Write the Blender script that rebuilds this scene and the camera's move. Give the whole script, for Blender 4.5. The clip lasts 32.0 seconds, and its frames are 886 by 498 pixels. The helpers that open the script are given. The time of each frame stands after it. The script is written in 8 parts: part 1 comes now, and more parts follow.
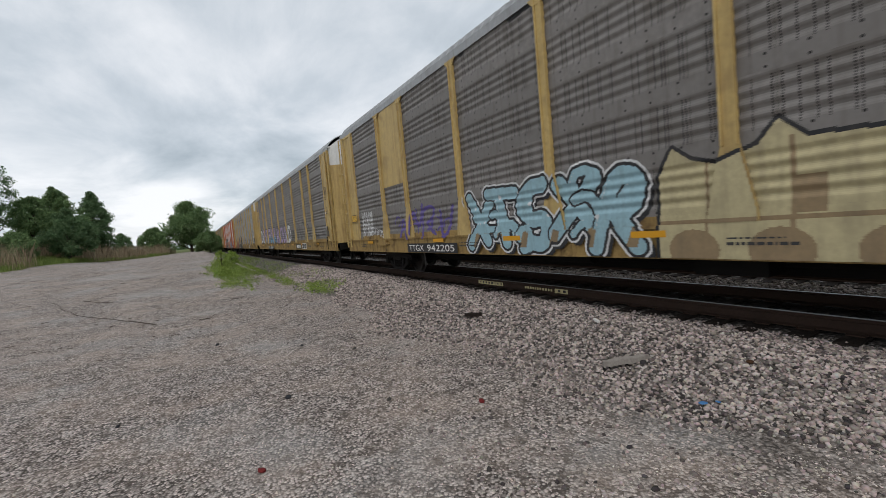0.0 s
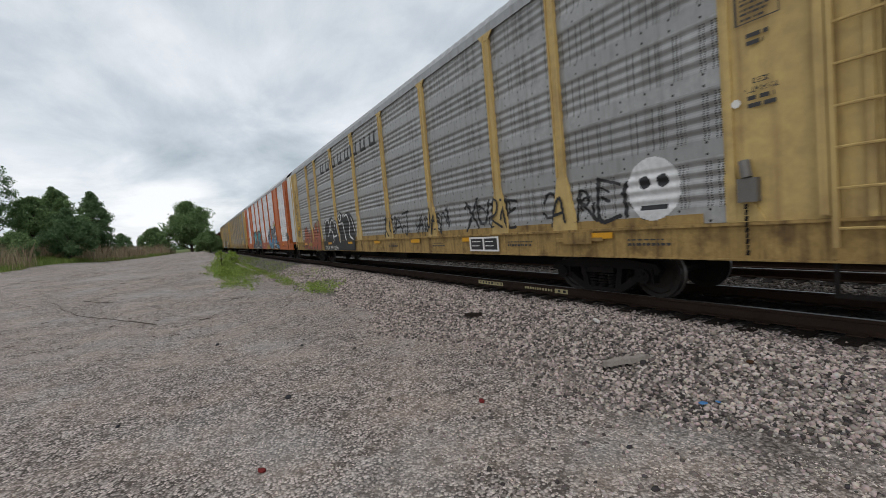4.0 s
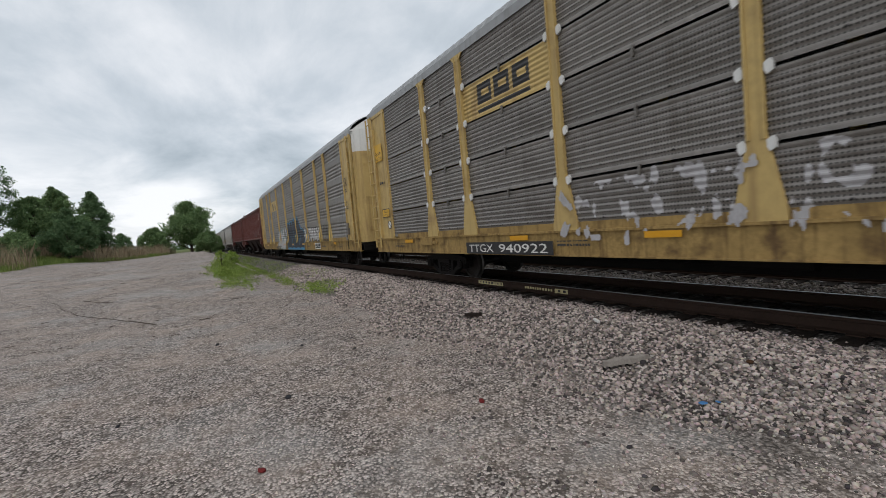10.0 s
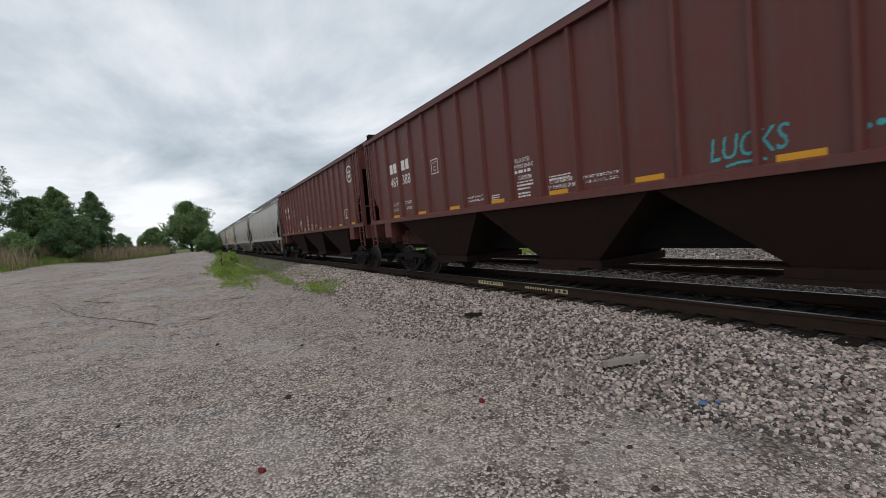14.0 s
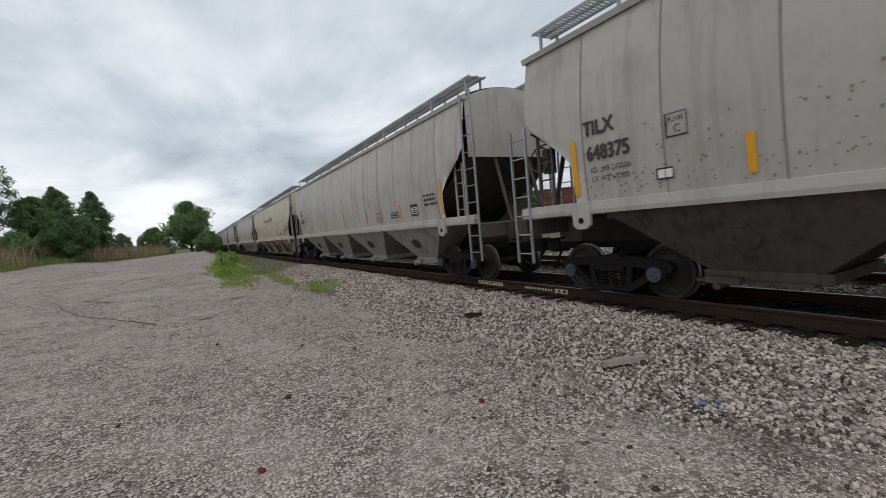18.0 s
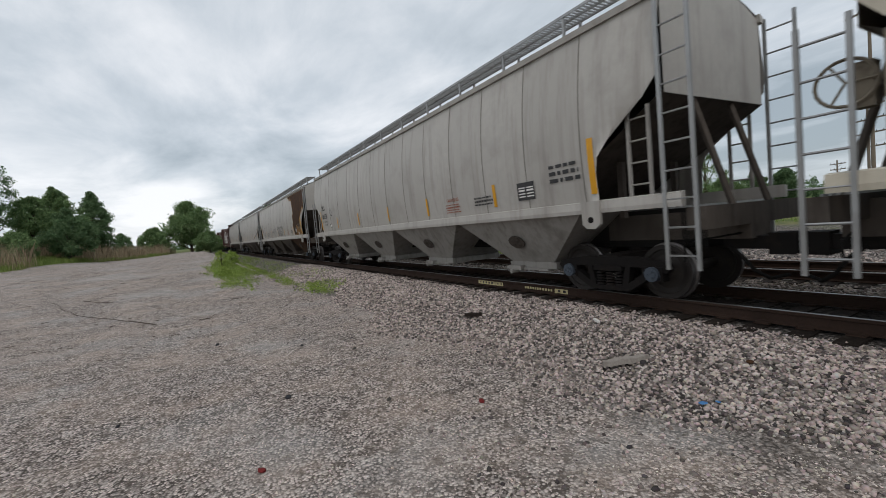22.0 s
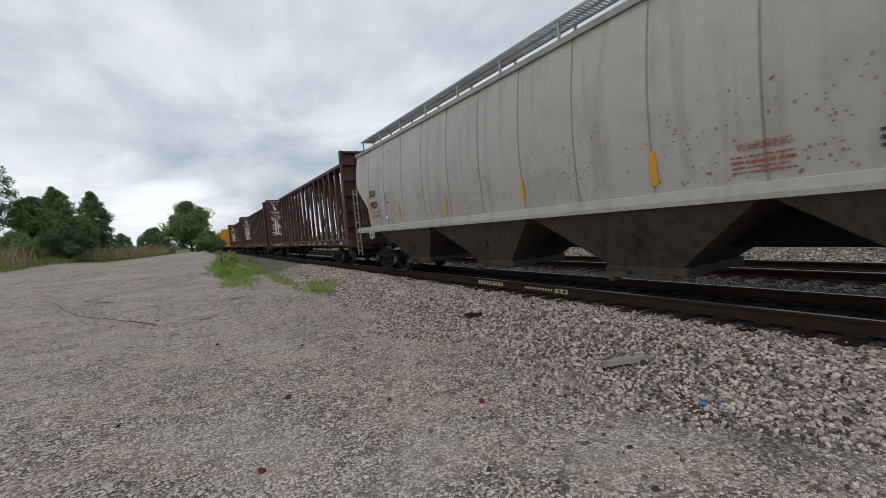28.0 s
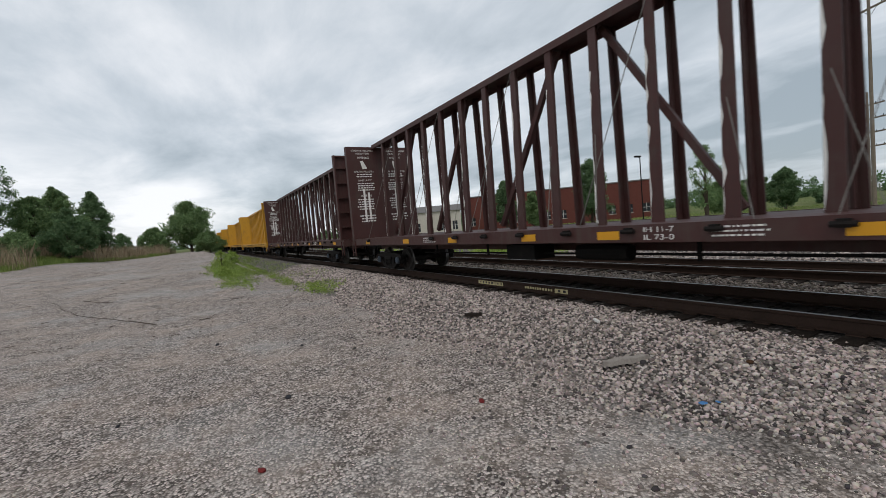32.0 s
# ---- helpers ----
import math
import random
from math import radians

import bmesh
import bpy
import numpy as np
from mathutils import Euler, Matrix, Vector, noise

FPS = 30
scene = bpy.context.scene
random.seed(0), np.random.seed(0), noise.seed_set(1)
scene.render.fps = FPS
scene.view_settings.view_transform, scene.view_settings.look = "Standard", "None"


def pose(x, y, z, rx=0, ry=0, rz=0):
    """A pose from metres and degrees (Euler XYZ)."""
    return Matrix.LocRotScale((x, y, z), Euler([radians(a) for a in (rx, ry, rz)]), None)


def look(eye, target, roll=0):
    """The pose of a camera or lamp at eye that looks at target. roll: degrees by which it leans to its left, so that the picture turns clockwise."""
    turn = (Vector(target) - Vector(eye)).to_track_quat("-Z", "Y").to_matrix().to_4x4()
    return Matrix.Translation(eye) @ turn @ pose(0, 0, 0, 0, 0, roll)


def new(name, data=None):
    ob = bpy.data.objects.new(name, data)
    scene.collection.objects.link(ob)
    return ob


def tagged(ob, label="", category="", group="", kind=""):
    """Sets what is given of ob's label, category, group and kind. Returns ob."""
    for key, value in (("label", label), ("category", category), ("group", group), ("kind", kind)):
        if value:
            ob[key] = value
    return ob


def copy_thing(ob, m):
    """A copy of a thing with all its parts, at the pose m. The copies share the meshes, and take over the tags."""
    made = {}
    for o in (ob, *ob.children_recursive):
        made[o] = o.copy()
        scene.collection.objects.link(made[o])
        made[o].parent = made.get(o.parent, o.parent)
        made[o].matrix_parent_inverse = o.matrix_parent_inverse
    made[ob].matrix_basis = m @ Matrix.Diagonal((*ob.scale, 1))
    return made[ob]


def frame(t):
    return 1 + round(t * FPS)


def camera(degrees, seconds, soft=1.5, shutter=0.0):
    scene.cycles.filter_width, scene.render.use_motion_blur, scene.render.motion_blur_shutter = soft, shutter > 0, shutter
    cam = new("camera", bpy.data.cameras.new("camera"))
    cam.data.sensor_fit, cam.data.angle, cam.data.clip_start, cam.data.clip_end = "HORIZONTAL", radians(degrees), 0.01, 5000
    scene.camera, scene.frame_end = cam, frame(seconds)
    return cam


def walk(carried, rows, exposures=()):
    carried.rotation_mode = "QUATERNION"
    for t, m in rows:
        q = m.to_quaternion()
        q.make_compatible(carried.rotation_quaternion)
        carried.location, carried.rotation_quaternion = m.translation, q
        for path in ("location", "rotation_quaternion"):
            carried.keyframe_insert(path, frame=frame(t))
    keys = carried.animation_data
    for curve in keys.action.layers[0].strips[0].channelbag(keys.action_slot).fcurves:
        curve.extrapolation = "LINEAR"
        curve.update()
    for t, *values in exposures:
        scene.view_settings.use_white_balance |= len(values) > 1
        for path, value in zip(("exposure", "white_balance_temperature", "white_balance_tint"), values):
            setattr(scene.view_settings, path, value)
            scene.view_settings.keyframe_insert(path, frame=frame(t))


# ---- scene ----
# The camera stands still beside the track; +Y runs along the track into the distance, z = 0 is the gravel lot.
RAIL_Z = 0.55          # top of the rails over the lot
TRACK_X = 7.54         # middle of the near track
SPEED = 12.45          # the train, metres a second
STRETCH = 1.068        # true length of the cars over their working drawings
cam = camera(91.78, 32.0, soft=0.6, shutter=0.08)
EYE = (0.0, 0.0, RAIL_Z + 1.548)


def aim(yaw, pitch):
    a, b = radians(yaw), radians(pitch)
    return (EYE[0] + math.sin(a) * math.cos(b), EYE[1] + math.cos(a) * math.cos(b), EYE[2] + math.sin(b))


walk(cam, [(0.0, look(EYE, aim(29.87, -3.11), -5.0)), (32.0, look(EYE, aim(29.87, -3.11), -5.0))],
     exposures=[(0.0, 0.0), (32.0, 0.0)])

# ---- sky and sun: a bright overcast day ----
world = bpy.data.worlds.new("overcast")
scene.world = world
world.use_nodes = True
wn, wl = world.node_tree.nodes, world.node_tree.links
wn.clear()
w_out = wn.new("ShaderNodeOutputWorld")
w_bg = wn.new("ShaderNodeBackground")
w_sky = wn.new("ShaderNodeTexSky")
w_sky.sky_type = "NISHITA"
w_sky.sun_disc = False
w_sky.sun_elevation = radians(58)
w_sky.sun_rotation = radians(200)
w_dim = wn.new("ShaderNodeMix")
w_dim.data_type = "RGBA"
w_dim.blend_type = "MULTIPLY"
w_dim.inputs["Factor"].default_value = 1.0
w_dim.inputs["B"].default_value = (0.10, 0.10, 0.10, 1)
wl.new(w_sky.outputs[0], w_dim.inputs["A"])
w_co = wn.new("ShaderNodeTexCoord")
w_sep = wn.new("ShaderNodeSeparateXYZ")
wl.new(w_co.outputs["Generated"], w_sep.inputs[0])


def w_math(op, a, b):
    n = wn.new("ShaderNodeMath")
    n.operation = op
    for i, v in enumerate((a, b)):
        if isinstance(v, (int, float)):
            n.inputs[i].default_value = v
        else:
            wl.new(v, n.inputs[i])
    return n.outputs[0]


w_h = w_math("ADD", w_math("MAXIMUM", w_sep.outputs["Z"], 0.0), 0.16)
w_uv = wn.new("ShaderNodeCombineXYZ")
wl.new(w_math("DIVIDE", w_sep.outputs["X"], w_h), w_uv.inputs["X"])
wl.new(w_math("DIVIDE", w_sep.outputs["Y"], w_h), w_uv.inputs["Y"])


def w_noise(scale, detail, rough, off):
    m = wn.new("ShaderNodeMapping")
    m.inputs["Location"].default_value = off
    m.inputs["Rotation"].default_value = (0, 0, radians(25))
    m.inputs["Scale"].default_value = (1.0, 0.62, 1.0)
    wl.new(w_uv.outputs[0], m.inputs["Vector"])
    n = wn.new("ShaderNodeTexNoise")
    n.inputs["Scale"].default_value = scale
    n.inputs["Detail"].default_value = detail
    n.inputs["Roughness"].default_value = rough
    n.inputs["Distortion"].default_value = 0.3
    wl.new(m.outputs[0], n.inputs["Vector"])
    return n.outputs["Fac"]


w_sum = w_math("ADD", w_math("MULTIPLY", w_noise(0.55, 3, 0.5, (5.6, 0.3, 0)), 0.62), w_math("MULTIPLY", w_noise(1.7, 7, 0.58, (0.4, 5.2, 0)), 0.38))
w_east = wn.new("ShaderNodeMapRange")
w_east.interpolation_type = "SMOOTHSTEP"
for k_, v_ in (("From Min", -0.45), ("From Max", 0.95), ("To Min", 0.035), ("To Max", -0.085)):
    w_east.inputs[k_].default_value = v_
wl.new(w_sep.outputs["X"], w_east.inputs["Value"])
w_sum = w_math("ADD", w_sum, w_east.outputs["Result"])
w_ramp = wn.new("ShaderNodeValToRGB")
w_ramp.color_ramp.elements[0].position = 0.36
w_ramp.color_ramp.elements[0].color = (0.33, 0.385, 0.43, 1)
w_ramp.color_ramp.elements[1].position = 0.60
w_ramp.color_ramp.elements[1].color = (0.89, 0.90, 0.925, 1)
e = w_ramp.color_ramp.elements.new(0.47)
e.color = (0.55, 0.60, 0.65, 1)
wl.new(w_sum, w_ramp.inputs[0])
w_mix = wn.new("ShaderNodeMix")
w_mix.data_type = "RGBA"
w_mix.inputs["Factor"].default_value = 0.90
wl.new(w_dim.outputs["Result"], w_mix.inputs["A"])
wl.new(w_ramp.outputs[0], w_mix.inputs["B"])
wl.new(w_mix.outputs["Result"], w_bg.inputs["Color"])
w_bg.inputs["Strength"].default_value = 1.15
wl.new(w_bg.outputs[0], w_out.inputs["Surface"])

sun = new("sun", bpy.data.lights.new("sun", "SUN"))
sun.data.energy = 0.9
sun.data.angle = radians(25)
sun.data.color = (1.0, 0.96, 0.90)
sun.matrix_world = look((-20, -34, 62), (0, 0, 0))

# ---- materials ----
def material(name, color, rough=0.6, metal=0.0, vary=0.12, dirt=(0.09, 0.07, 0.055), dirty=0.0, scale=1.0, streak=0.0, bump=0.0, bump_scale=40.0, tint=0.05):
    """A painted or natural surface: two scales of variation, grime in patches and runs, fine relief, a little change from piece to piece."""
    m = bpy.data.materials.new(name)
    m.use_nodes = True
    n, l = m.node_tree.nodes, m.node_tree.links
    b = n["Principled BSDF"]
    b.inputs["Roughness"].default_value = rough
    b.inputs["Metallic"].default_value = metal
    b.inputs["Specular IOR Level"].default_value = 0.12 if rough >= 0.65 else 0.35
    co = n.new("ShaderNodeTexCoord")

    def nz(sc, detail, stretch=(1, 1, 1)):
        mp = n.new("ShaderNodeMapping")
        mp.inputs["Scale"].default_value = stretch
        l.new(co.outputs["Object"], mp.inputs["Vector"])
        t = n.new("ShaderNodeTexNoise")
        t.inputs["Scale"].default_value = sc
        t.inputs["Detail"].default_value = detail
        t.inputs["Roughness"].default_value = 0.6
        l.new(mp.outputs[0], t.inputs["Vector"])
        return t.outputs["Fac"]

    def mixed(a, bb, fac, mode="MIX"):
        x = n.new("ShaderNodeMix")
        x.data_type = "RGBA"
        x.blend_type = mode
        for k, v in (("A", a), ("B", bb), ("Factor", fac)):
            if isinstance(v, (int, float)):
                x.inputs[k].default_value = v
            elif isinstance(v, tuple):
                x.inputs[k].default_value = (*v[:3], 1)
            else:
                l.new(v, x.inputs[k])
        return x.outputs["Result"]

    def ramp(v, lo, hi, a=0.0, c=1.0):
        r = n.new("ShaderNodeMapRange")
        r.inputs["From Min"].default_value = lo
        r.inputs["From Max"].default_value = hi
        r.inputs["To Min"].default_value = a
        r.inputs["To Max"].default_value = c
        l.new(v, r.inputs["Value"])
        return r.outputs["Result"]

    fine = nz(9.0 * scale, 6)
    broad = nz(0.8 * scale, 4)
    lo = tuple(c * (1 - vary * 1.6) for c in color)
    hi = tuple(min(1.0, c * (1 + vary)) for c in color)
    col = mixed(lo, hi, ramp(fine, 0.3, 0.7))
    col = mixed(col, tuple(c * (1 - vary) for c in color), ramp(broad, 0.42, 0.68, 0, 0.7))
    info = n.new("ShaderNodeObjectInfo")
    col = mixed(col, tuple(c * (1 - 2.2 * tint) for c in color), ramp(info.outputs["Random"], 0, 1, 0, 0.8 if tint else 0))
    if dirty:
        col = mixed(col, dirt, ramp(nz(1.6 * scale, 8), 0.52, 0.74, 0, dirty))
    if streak:
        col = mixed(col, dirt, ramp(nz(1.0 * scale, 5, (6, 6, 0.35)), 0.50, 0.75, 0, streak))
    l.new(col, b.inputs["Base Color"])
    l.new(ramp(fine, 0.2, 0.8, max(0.05, rough - 0.1), min(1, rough + 0.12)), b.inputs["Roughness"])
    if bump:
        bp = n.new("ShaderNodeBump")
        bp.inputs["Strength"].default_value = bump
        bp.inputs["Distance"].default_value = 0.02
        l.new(nz(bump_scale, 5), bp.inputs["Height"])
        l.new(bp.outputs[0], b.inputs["Normal"])
    return m


RUST = (0.13, 0.06, 0.03)
GRIME = (0.07, 0.06, 0.05)
M_YELLOW = material("weathered_yellow_paint", (0.49, 0.352, 0.135), 0.55, 0, 0.12, RUST, 0.45, 1, 0.55)
M_YELLOWSILL = material("rust_stained_yellow_paint", (0.33, 0.222, 0.085), 0.7, 0, 0.18, (0.07, 0.04, 0.024), 0.9, 1.6, 0.85)
M_YELLOW2 = material("fresh_yellow_paint", (0.62, 0.36, 0.03), 0.5, 0, 0.08, GRIME, 0.2, 1, 0.2)
M_ORANGE = material("orange_paint", (0.47, 0.12, 0.026), 0.5, 0, 0.12, GRIME, 0.25, 1, 0.30)
# Door orange is darkened to hold the shade of the gap between cars.
M_DOORSHADE = material("dull_rust_orange_paint", (0.27, 0.08, 0.03), 0.65, 0, 0.14, GRIME, 0.4, 1, 0.4)
M_WHITE = material("white_paint", (0.66, 0.66, 0.64), 0.5, 0, 0.07, GRIME, 0.25, 1, 0.2)
M_GREY = material("light_grey_paint", (0.385, 0.366, 0.338), 0.45, 0, 0.05, (0.16, 0.138, 0.118), 0.32, 0.7, 0.48)
M_SEAM = material("grimy_weld_seam", (0.21, 0.195, 0.175), 0.7, 0, 0.2, (0.10, 0.085, 0.07), 0.5, 2, 0.4)
# Next two greys: body paint darkened for underbody shade, with grime on top.
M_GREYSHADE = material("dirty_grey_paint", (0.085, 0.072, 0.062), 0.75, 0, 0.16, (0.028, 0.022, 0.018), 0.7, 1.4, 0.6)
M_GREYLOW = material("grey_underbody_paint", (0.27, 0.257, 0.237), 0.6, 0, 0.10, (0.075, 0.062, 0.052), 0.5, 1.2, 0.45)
M_CREAM = material("cream_paint", (0.46, 0.42, 0.34), 0.5, 0, 0.07, (0.20, 0.16, 0.12), 0.35, 0.7, 0.45)
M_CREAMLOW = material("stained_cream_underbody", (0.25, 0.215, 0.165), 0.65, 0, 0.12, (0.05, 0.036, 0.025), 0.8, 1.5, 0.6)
M_RUSTBROWN = material("brown_rust", (0.052, 0.029, 0.019), 0.85, 0, 0.22, (0.13, 0.065, 0.025), 0.45, 1.8, 0.35)
M_MAROON = material("maroon_paint", (0.108, 0.029, 0.023), 0.5, 0, 0.10, GRIME, 0.30, 1, 0.35)
M_BROWN = material("oxide_brown_paint", (0.058, 0.0215, 0.019), 0.6, 0, 0.16, GRIME, 0.35, 1, 0.35)
# Maroon taken down to near black as underbody shade, with patches of grime.
M_BAYBROWN = material("grimy_brown_underbody", (0.026, 0.014, 0.012), 0.8, 0, 0.2, (0.012, 0.009, 0.008), 0.6, 1.5, 0.4)
M_BLACK = material("black_steel", (0.009, 0.0085, 0.008), 0.8, 0, 0.25, (0.022, 0.018, 0.015), 0.35, 2, 0)
M_TRUCK = material("greasy_dark_steel", (0.0115, 0.010, 0.0095), 0.75, 0.0, 0.25, (0.026, 0.019, 0.015), 0.5, 3, 0)
M_WHEEL = material("worn_wheel_steel", (0.022, 0.018, 0.016), 0.6, 0.1, 0.2, (0.05, 0.04, 0.03), 0.4, 3, 0)
M_TREAD = material("bright_wheel_rim", (0.16, 0.15, 0.145), 0.42, 0.8, 0.15, GRIME, 0.5, 4, 0)
M_GALV = material("galvanised_steel", (0.34, 0.345, 0.345), 0.42, 0.55, 0.12, (0.13, 0.12, 0.11), 0.35, 1, 0.55, tint=0.12)
M_GALVBRIGHT = material("bright_galvanised_steel", (0.55, 0.56, 0.57), 0.40, 0.45, 0.08, (0.25, 0.24, 0.22), 0.25, 1, 0.35, tint=0.08)
M_GALVDARK = material("grimy_galvanised_steel", (0.185, 0.175, 0.16), 0.5, 0.35, 0.14, (0.09, 0.075, 0.06), 0.45, 1, 0.55, tint=0.14)
M_LUMBERCAR = material("amber_yellow_paint", (0.52, 0.27, 0.02), 0.5, 0, 0.08, GRIME, 0.3, 1, 0.3)
M_PAINTBLACK = material("black_lettering", (0.015, 0.015, 0.016), 0.6, 0, 0.1)
M_PAINTWHITE = material("white_lettering", (0.70, 0.69, 0.66), 0.6, 0, 0.08)
M_AMBER = material("reflective_amber_tape", (0.62, 0.30, 0.012), 0.35, 0, 0.06)
M_YTAPE = material("bright_yellow_reflective_tape", (0.80, 0.52, 0.02), 0.4, 0, 0.06, tint=0.0)
M_RAIL = material("rusted_rail", (0.040, 0.025, 0.019), 0.8, 0.0, 0.2, (0.02, 0.014, 0.011), 0.4, 3, 0)
M_RAILTOP = material("polished_rail_head", (0.20, 0.195, 0.19), 0.38, 0.8, 0.06)
M_TIE = material("creosote_timber", (0.021, 0.016, 0.013), 0.9, 0, 0.25, (0.075, 0.062, 0.052), 0.5, 4, 0, 0.5, 30)


class Shape:
    """Collects vertices and faces for one mesh."""

    def __init__(self):
        self.v, self.f = [], []

    def add(self, v, f):
        k = len(self.v)
        self.v += [tuple(p) for p in v]
        self.f += [tuple(i + k for i in q) for q in f]
        return self

    def box(self, x0, x1, y0, y1, z0, z1):
        return self.add([(x, y, z) for x in (x0, x1) for y in (y0, y1) for z in (z0, z1)],
                        [(0, 1, 3, 2), (4, 6, 7, 5), (0, 4, 5, 1), (2, 3, 7, 6), (0, 2, 6, 4), (1, 5, 7, 3)])

    def prism(self, pts, a, b, axis="y"):
        """A closed outline pushed from a to b along an axis; pts are the other two coordinates in order."""
        n = len(pts)
        put = {"y": lambda p, t: (p[0], t, p[1]), "x": lambda p, t: (t, p[0], p[1]), "z": lambda p, t: (p[0], p[1], t)}[axis]
        self.add([put(p, a) for p in pts] + [put(p, b) for p in pts],
                 [tuple(range(n)), tuple(range(2 * n - 1, n - 1, -1))] + [(i, (i + 1) % n, (i + 1) % n + n, i + n) for i in range(n)])
        return self

    def sheet(self, rows):
        """A surface through rows of points."""
        n = len(rows[0])
        self.add([p for r in rows for p in r], [(i * n + j, i * n + j + 1, (i + 1) * n + j + 1, (i + 1) * n + j) for i in range(len(rows) - 1) for j in range(n - 1)])
        return self

    def tube(self, p, q, r, seg=6, r2=None):
        p, q = Vector(p), Vector(q)
        d = (q - p).normalized()
        s = d.orthogonal().normalized()
        t = d.cross(s)
        c = [(math.cos(2 * math.pi * i / seg), math.sin(2 * math.pi * i / seg)) for i in range(seg)]
        r2 = r if r2 is None else r2
        self.add([p + (s * a + t * b) * r for a, b in c] + [q + (s * a + t * b) * r2 for a, b in c],
                 [tuple(range(seg))[::-1], tuple(range(seg, 2 * seg))] + [(i, (i + 1) % seg, (i + 1) % seg + seg, i + seg) for i in range(seg)])
        return self

    def lathe(self, prof, seg=24, center=(0, 0, 0)):
        """Radius and x pairs turned round the x axis."""
        cx, cy, cz = center
        rows = [[(cx + x, cy + r * math.cos(2 * math.pi * i / seg), cz + r * math.sin(2 * math.pi * i / seg)) for i in range(seg + 1)] for r, x in prof]
        return self.sheet(rows)

    def mesh(self, name, mat, smooth=False):
        me = bpy.data.meshes.new(name)
        me.from_pydata(self.v, [], self.f)
        me.materials.append(mat)
        bm = bmesh.new()
        bm.from_mesh(me)
        bmesh.ops.recalc_face_normals(bm, faces=bm.faces[:])
        bm.to_mesh(me)
        bm.free()
        if smooth:
            me.polygons.foreach_set("use_smooth", [True] * len(me.polygons))
        return me


def piece(name, me, parent=None, at=(0, 0, 0), label=""):
    ob = new(name, me)
    ob.location = at
    if parent is not None:
        ob.parent = parent
    if label:
        tagged(ob, label)
    return ob


def part(name, shape, mat, parent, label="", smooth=False):
    return piece(name, shape.mesh(name, mat, smooth), parent, (0, 0, 0), label)


def thing(name, label, category, group="", at=None, kind=""):
    ob = new(name)
    ob.empty_display_size = 0.3
    if at is not None:
        ob.matrix_basis = at
    return tagged(ob, label, category, group, kind)


def perforate(m, pitch_y=0.052, pitch_z=0.032, hole=0.36, clumps=True):
    """Rows of small dark vent holes punched through the ribbed panels."""
    n, l = m.node_tree.nodes, m.node_tree.links
    b = n["Principled BSDF"]
    old = b.inputs["Base Color"].links[0].from_socket
    co = n.new("ShaderNodeTexCoord")
    sep = n.new("ShaderNodeSeparateXYZ")
    l.new(co.outputs["Object"], sep.inputs[0])

    def mth(op, a, c):
        x = n.new("ShaderNodeMath")
        x.operation = op
        for i, v in enumerate((a, c)):
            if isinstance(v, (int, float)):
                x.inputs[i].default_value = v
            elif v is not None:
                l.new(v, x.inputs[i])
        return x.outputs[0]

    def cell(v, pitch):
        return mth("ABSOLUTE", mth("SUBTRACT", mth("FRACT", mth("DIVIDE", v, pitch), None), 0.5), None)

    dy, dz = cell(sep.outputs["Y"], pitch_y), cell(sep.outputs["Z"], pitch_z)
    d = mth("ADD", mth("POWER", mth("MULTIPLY", dy, pitch_y / pitch_z), 2.0), mth("POWER", dz, 2.0))
    mask = mth("LESS_THAN", d, hole * hole)
    if clumps:
        t = n.new("ShaderNodeTexNoise")
        t.noise_dimensions = "1D"
        t.inputs["Scale"].default_value = 8.0
        t.inputs["Detail"].default_value = 2
        l.new(sep.outputs["Y"], t.inputs["W"])
        mask = mth("MULTIPLY", mask, mth("GREATER_THAN", t.outputs["Fac"], 0.53))
    mask = mth("MULTIPLY", mask, mth("MULTIPLY", mth("GREATER_THAN", sep.outputs["Z"], 0.21 if clumps else 0.09), mth("LESS_THAN", sep.outputs["Z"], 0.82)))
    bolt = mth("ADD", mth("POWER", mth("MULTIPLY", cell(sep.outputs["Y"], 0.42), 0.42), 2.0), mth("POWER", mth("SUBTRACT", mth("ABSOLUTE", mth("SUBTRACT", sep.outputs["Z"], 0.11), None), 0.075), 2.0))
    mask = mth("MAXIMUM", mask, mth("LESS_THAN", bolt, 0.0003))
    x = n.new("ShaderNodeMix")
    x.data_type = "RGBA"
    l.new(mask, x.inputs["Factor"])
    l.new(old, x.inputs["A"])
    x.inputs["B"].default_value = (0.012, 0.011, 0.010, 1)
    l.new(x.outputs["Result"], b.inputs["Base Color"])
    return m


for m_ in (M_GALV, M_GALVBRIGHT, M_GALVDARK):
    m_.name = m_.name + "_sheet"
P_GALV = perforate(material("punched_galvanised_panel", (0.34, 0.34, 0.335), 0.45, 0.35, 0.12, (0.13, 0.12, 0.11), 0.35, 1, 0.5, tint=0.12))
P_GALVBRIGHT = perforate(material("punched_bright_panel", (0.76, 0.77, 0.79), 0.42, 0.15, 0.08, (0.25, 0.24, 0.22), 0.25, 1, 0.3, tint=0.08))
P_GALVDARK = perforate(material("punched_grimy_panel", (0.215, 0.199, 0.187), 0.55, 0.15, 0.14, (0.09, 0.075, 0.06), 0.45, 1, 0.5, tint=0.14))
P_GALVMID = perforate(material("punched_weathered_panel", (0.225, 0.212, 0.198), 0.52, 0.2, 0.13, (0.10, 0.085, 0.07), 0.4, 1, 0.5, tint=0.12))
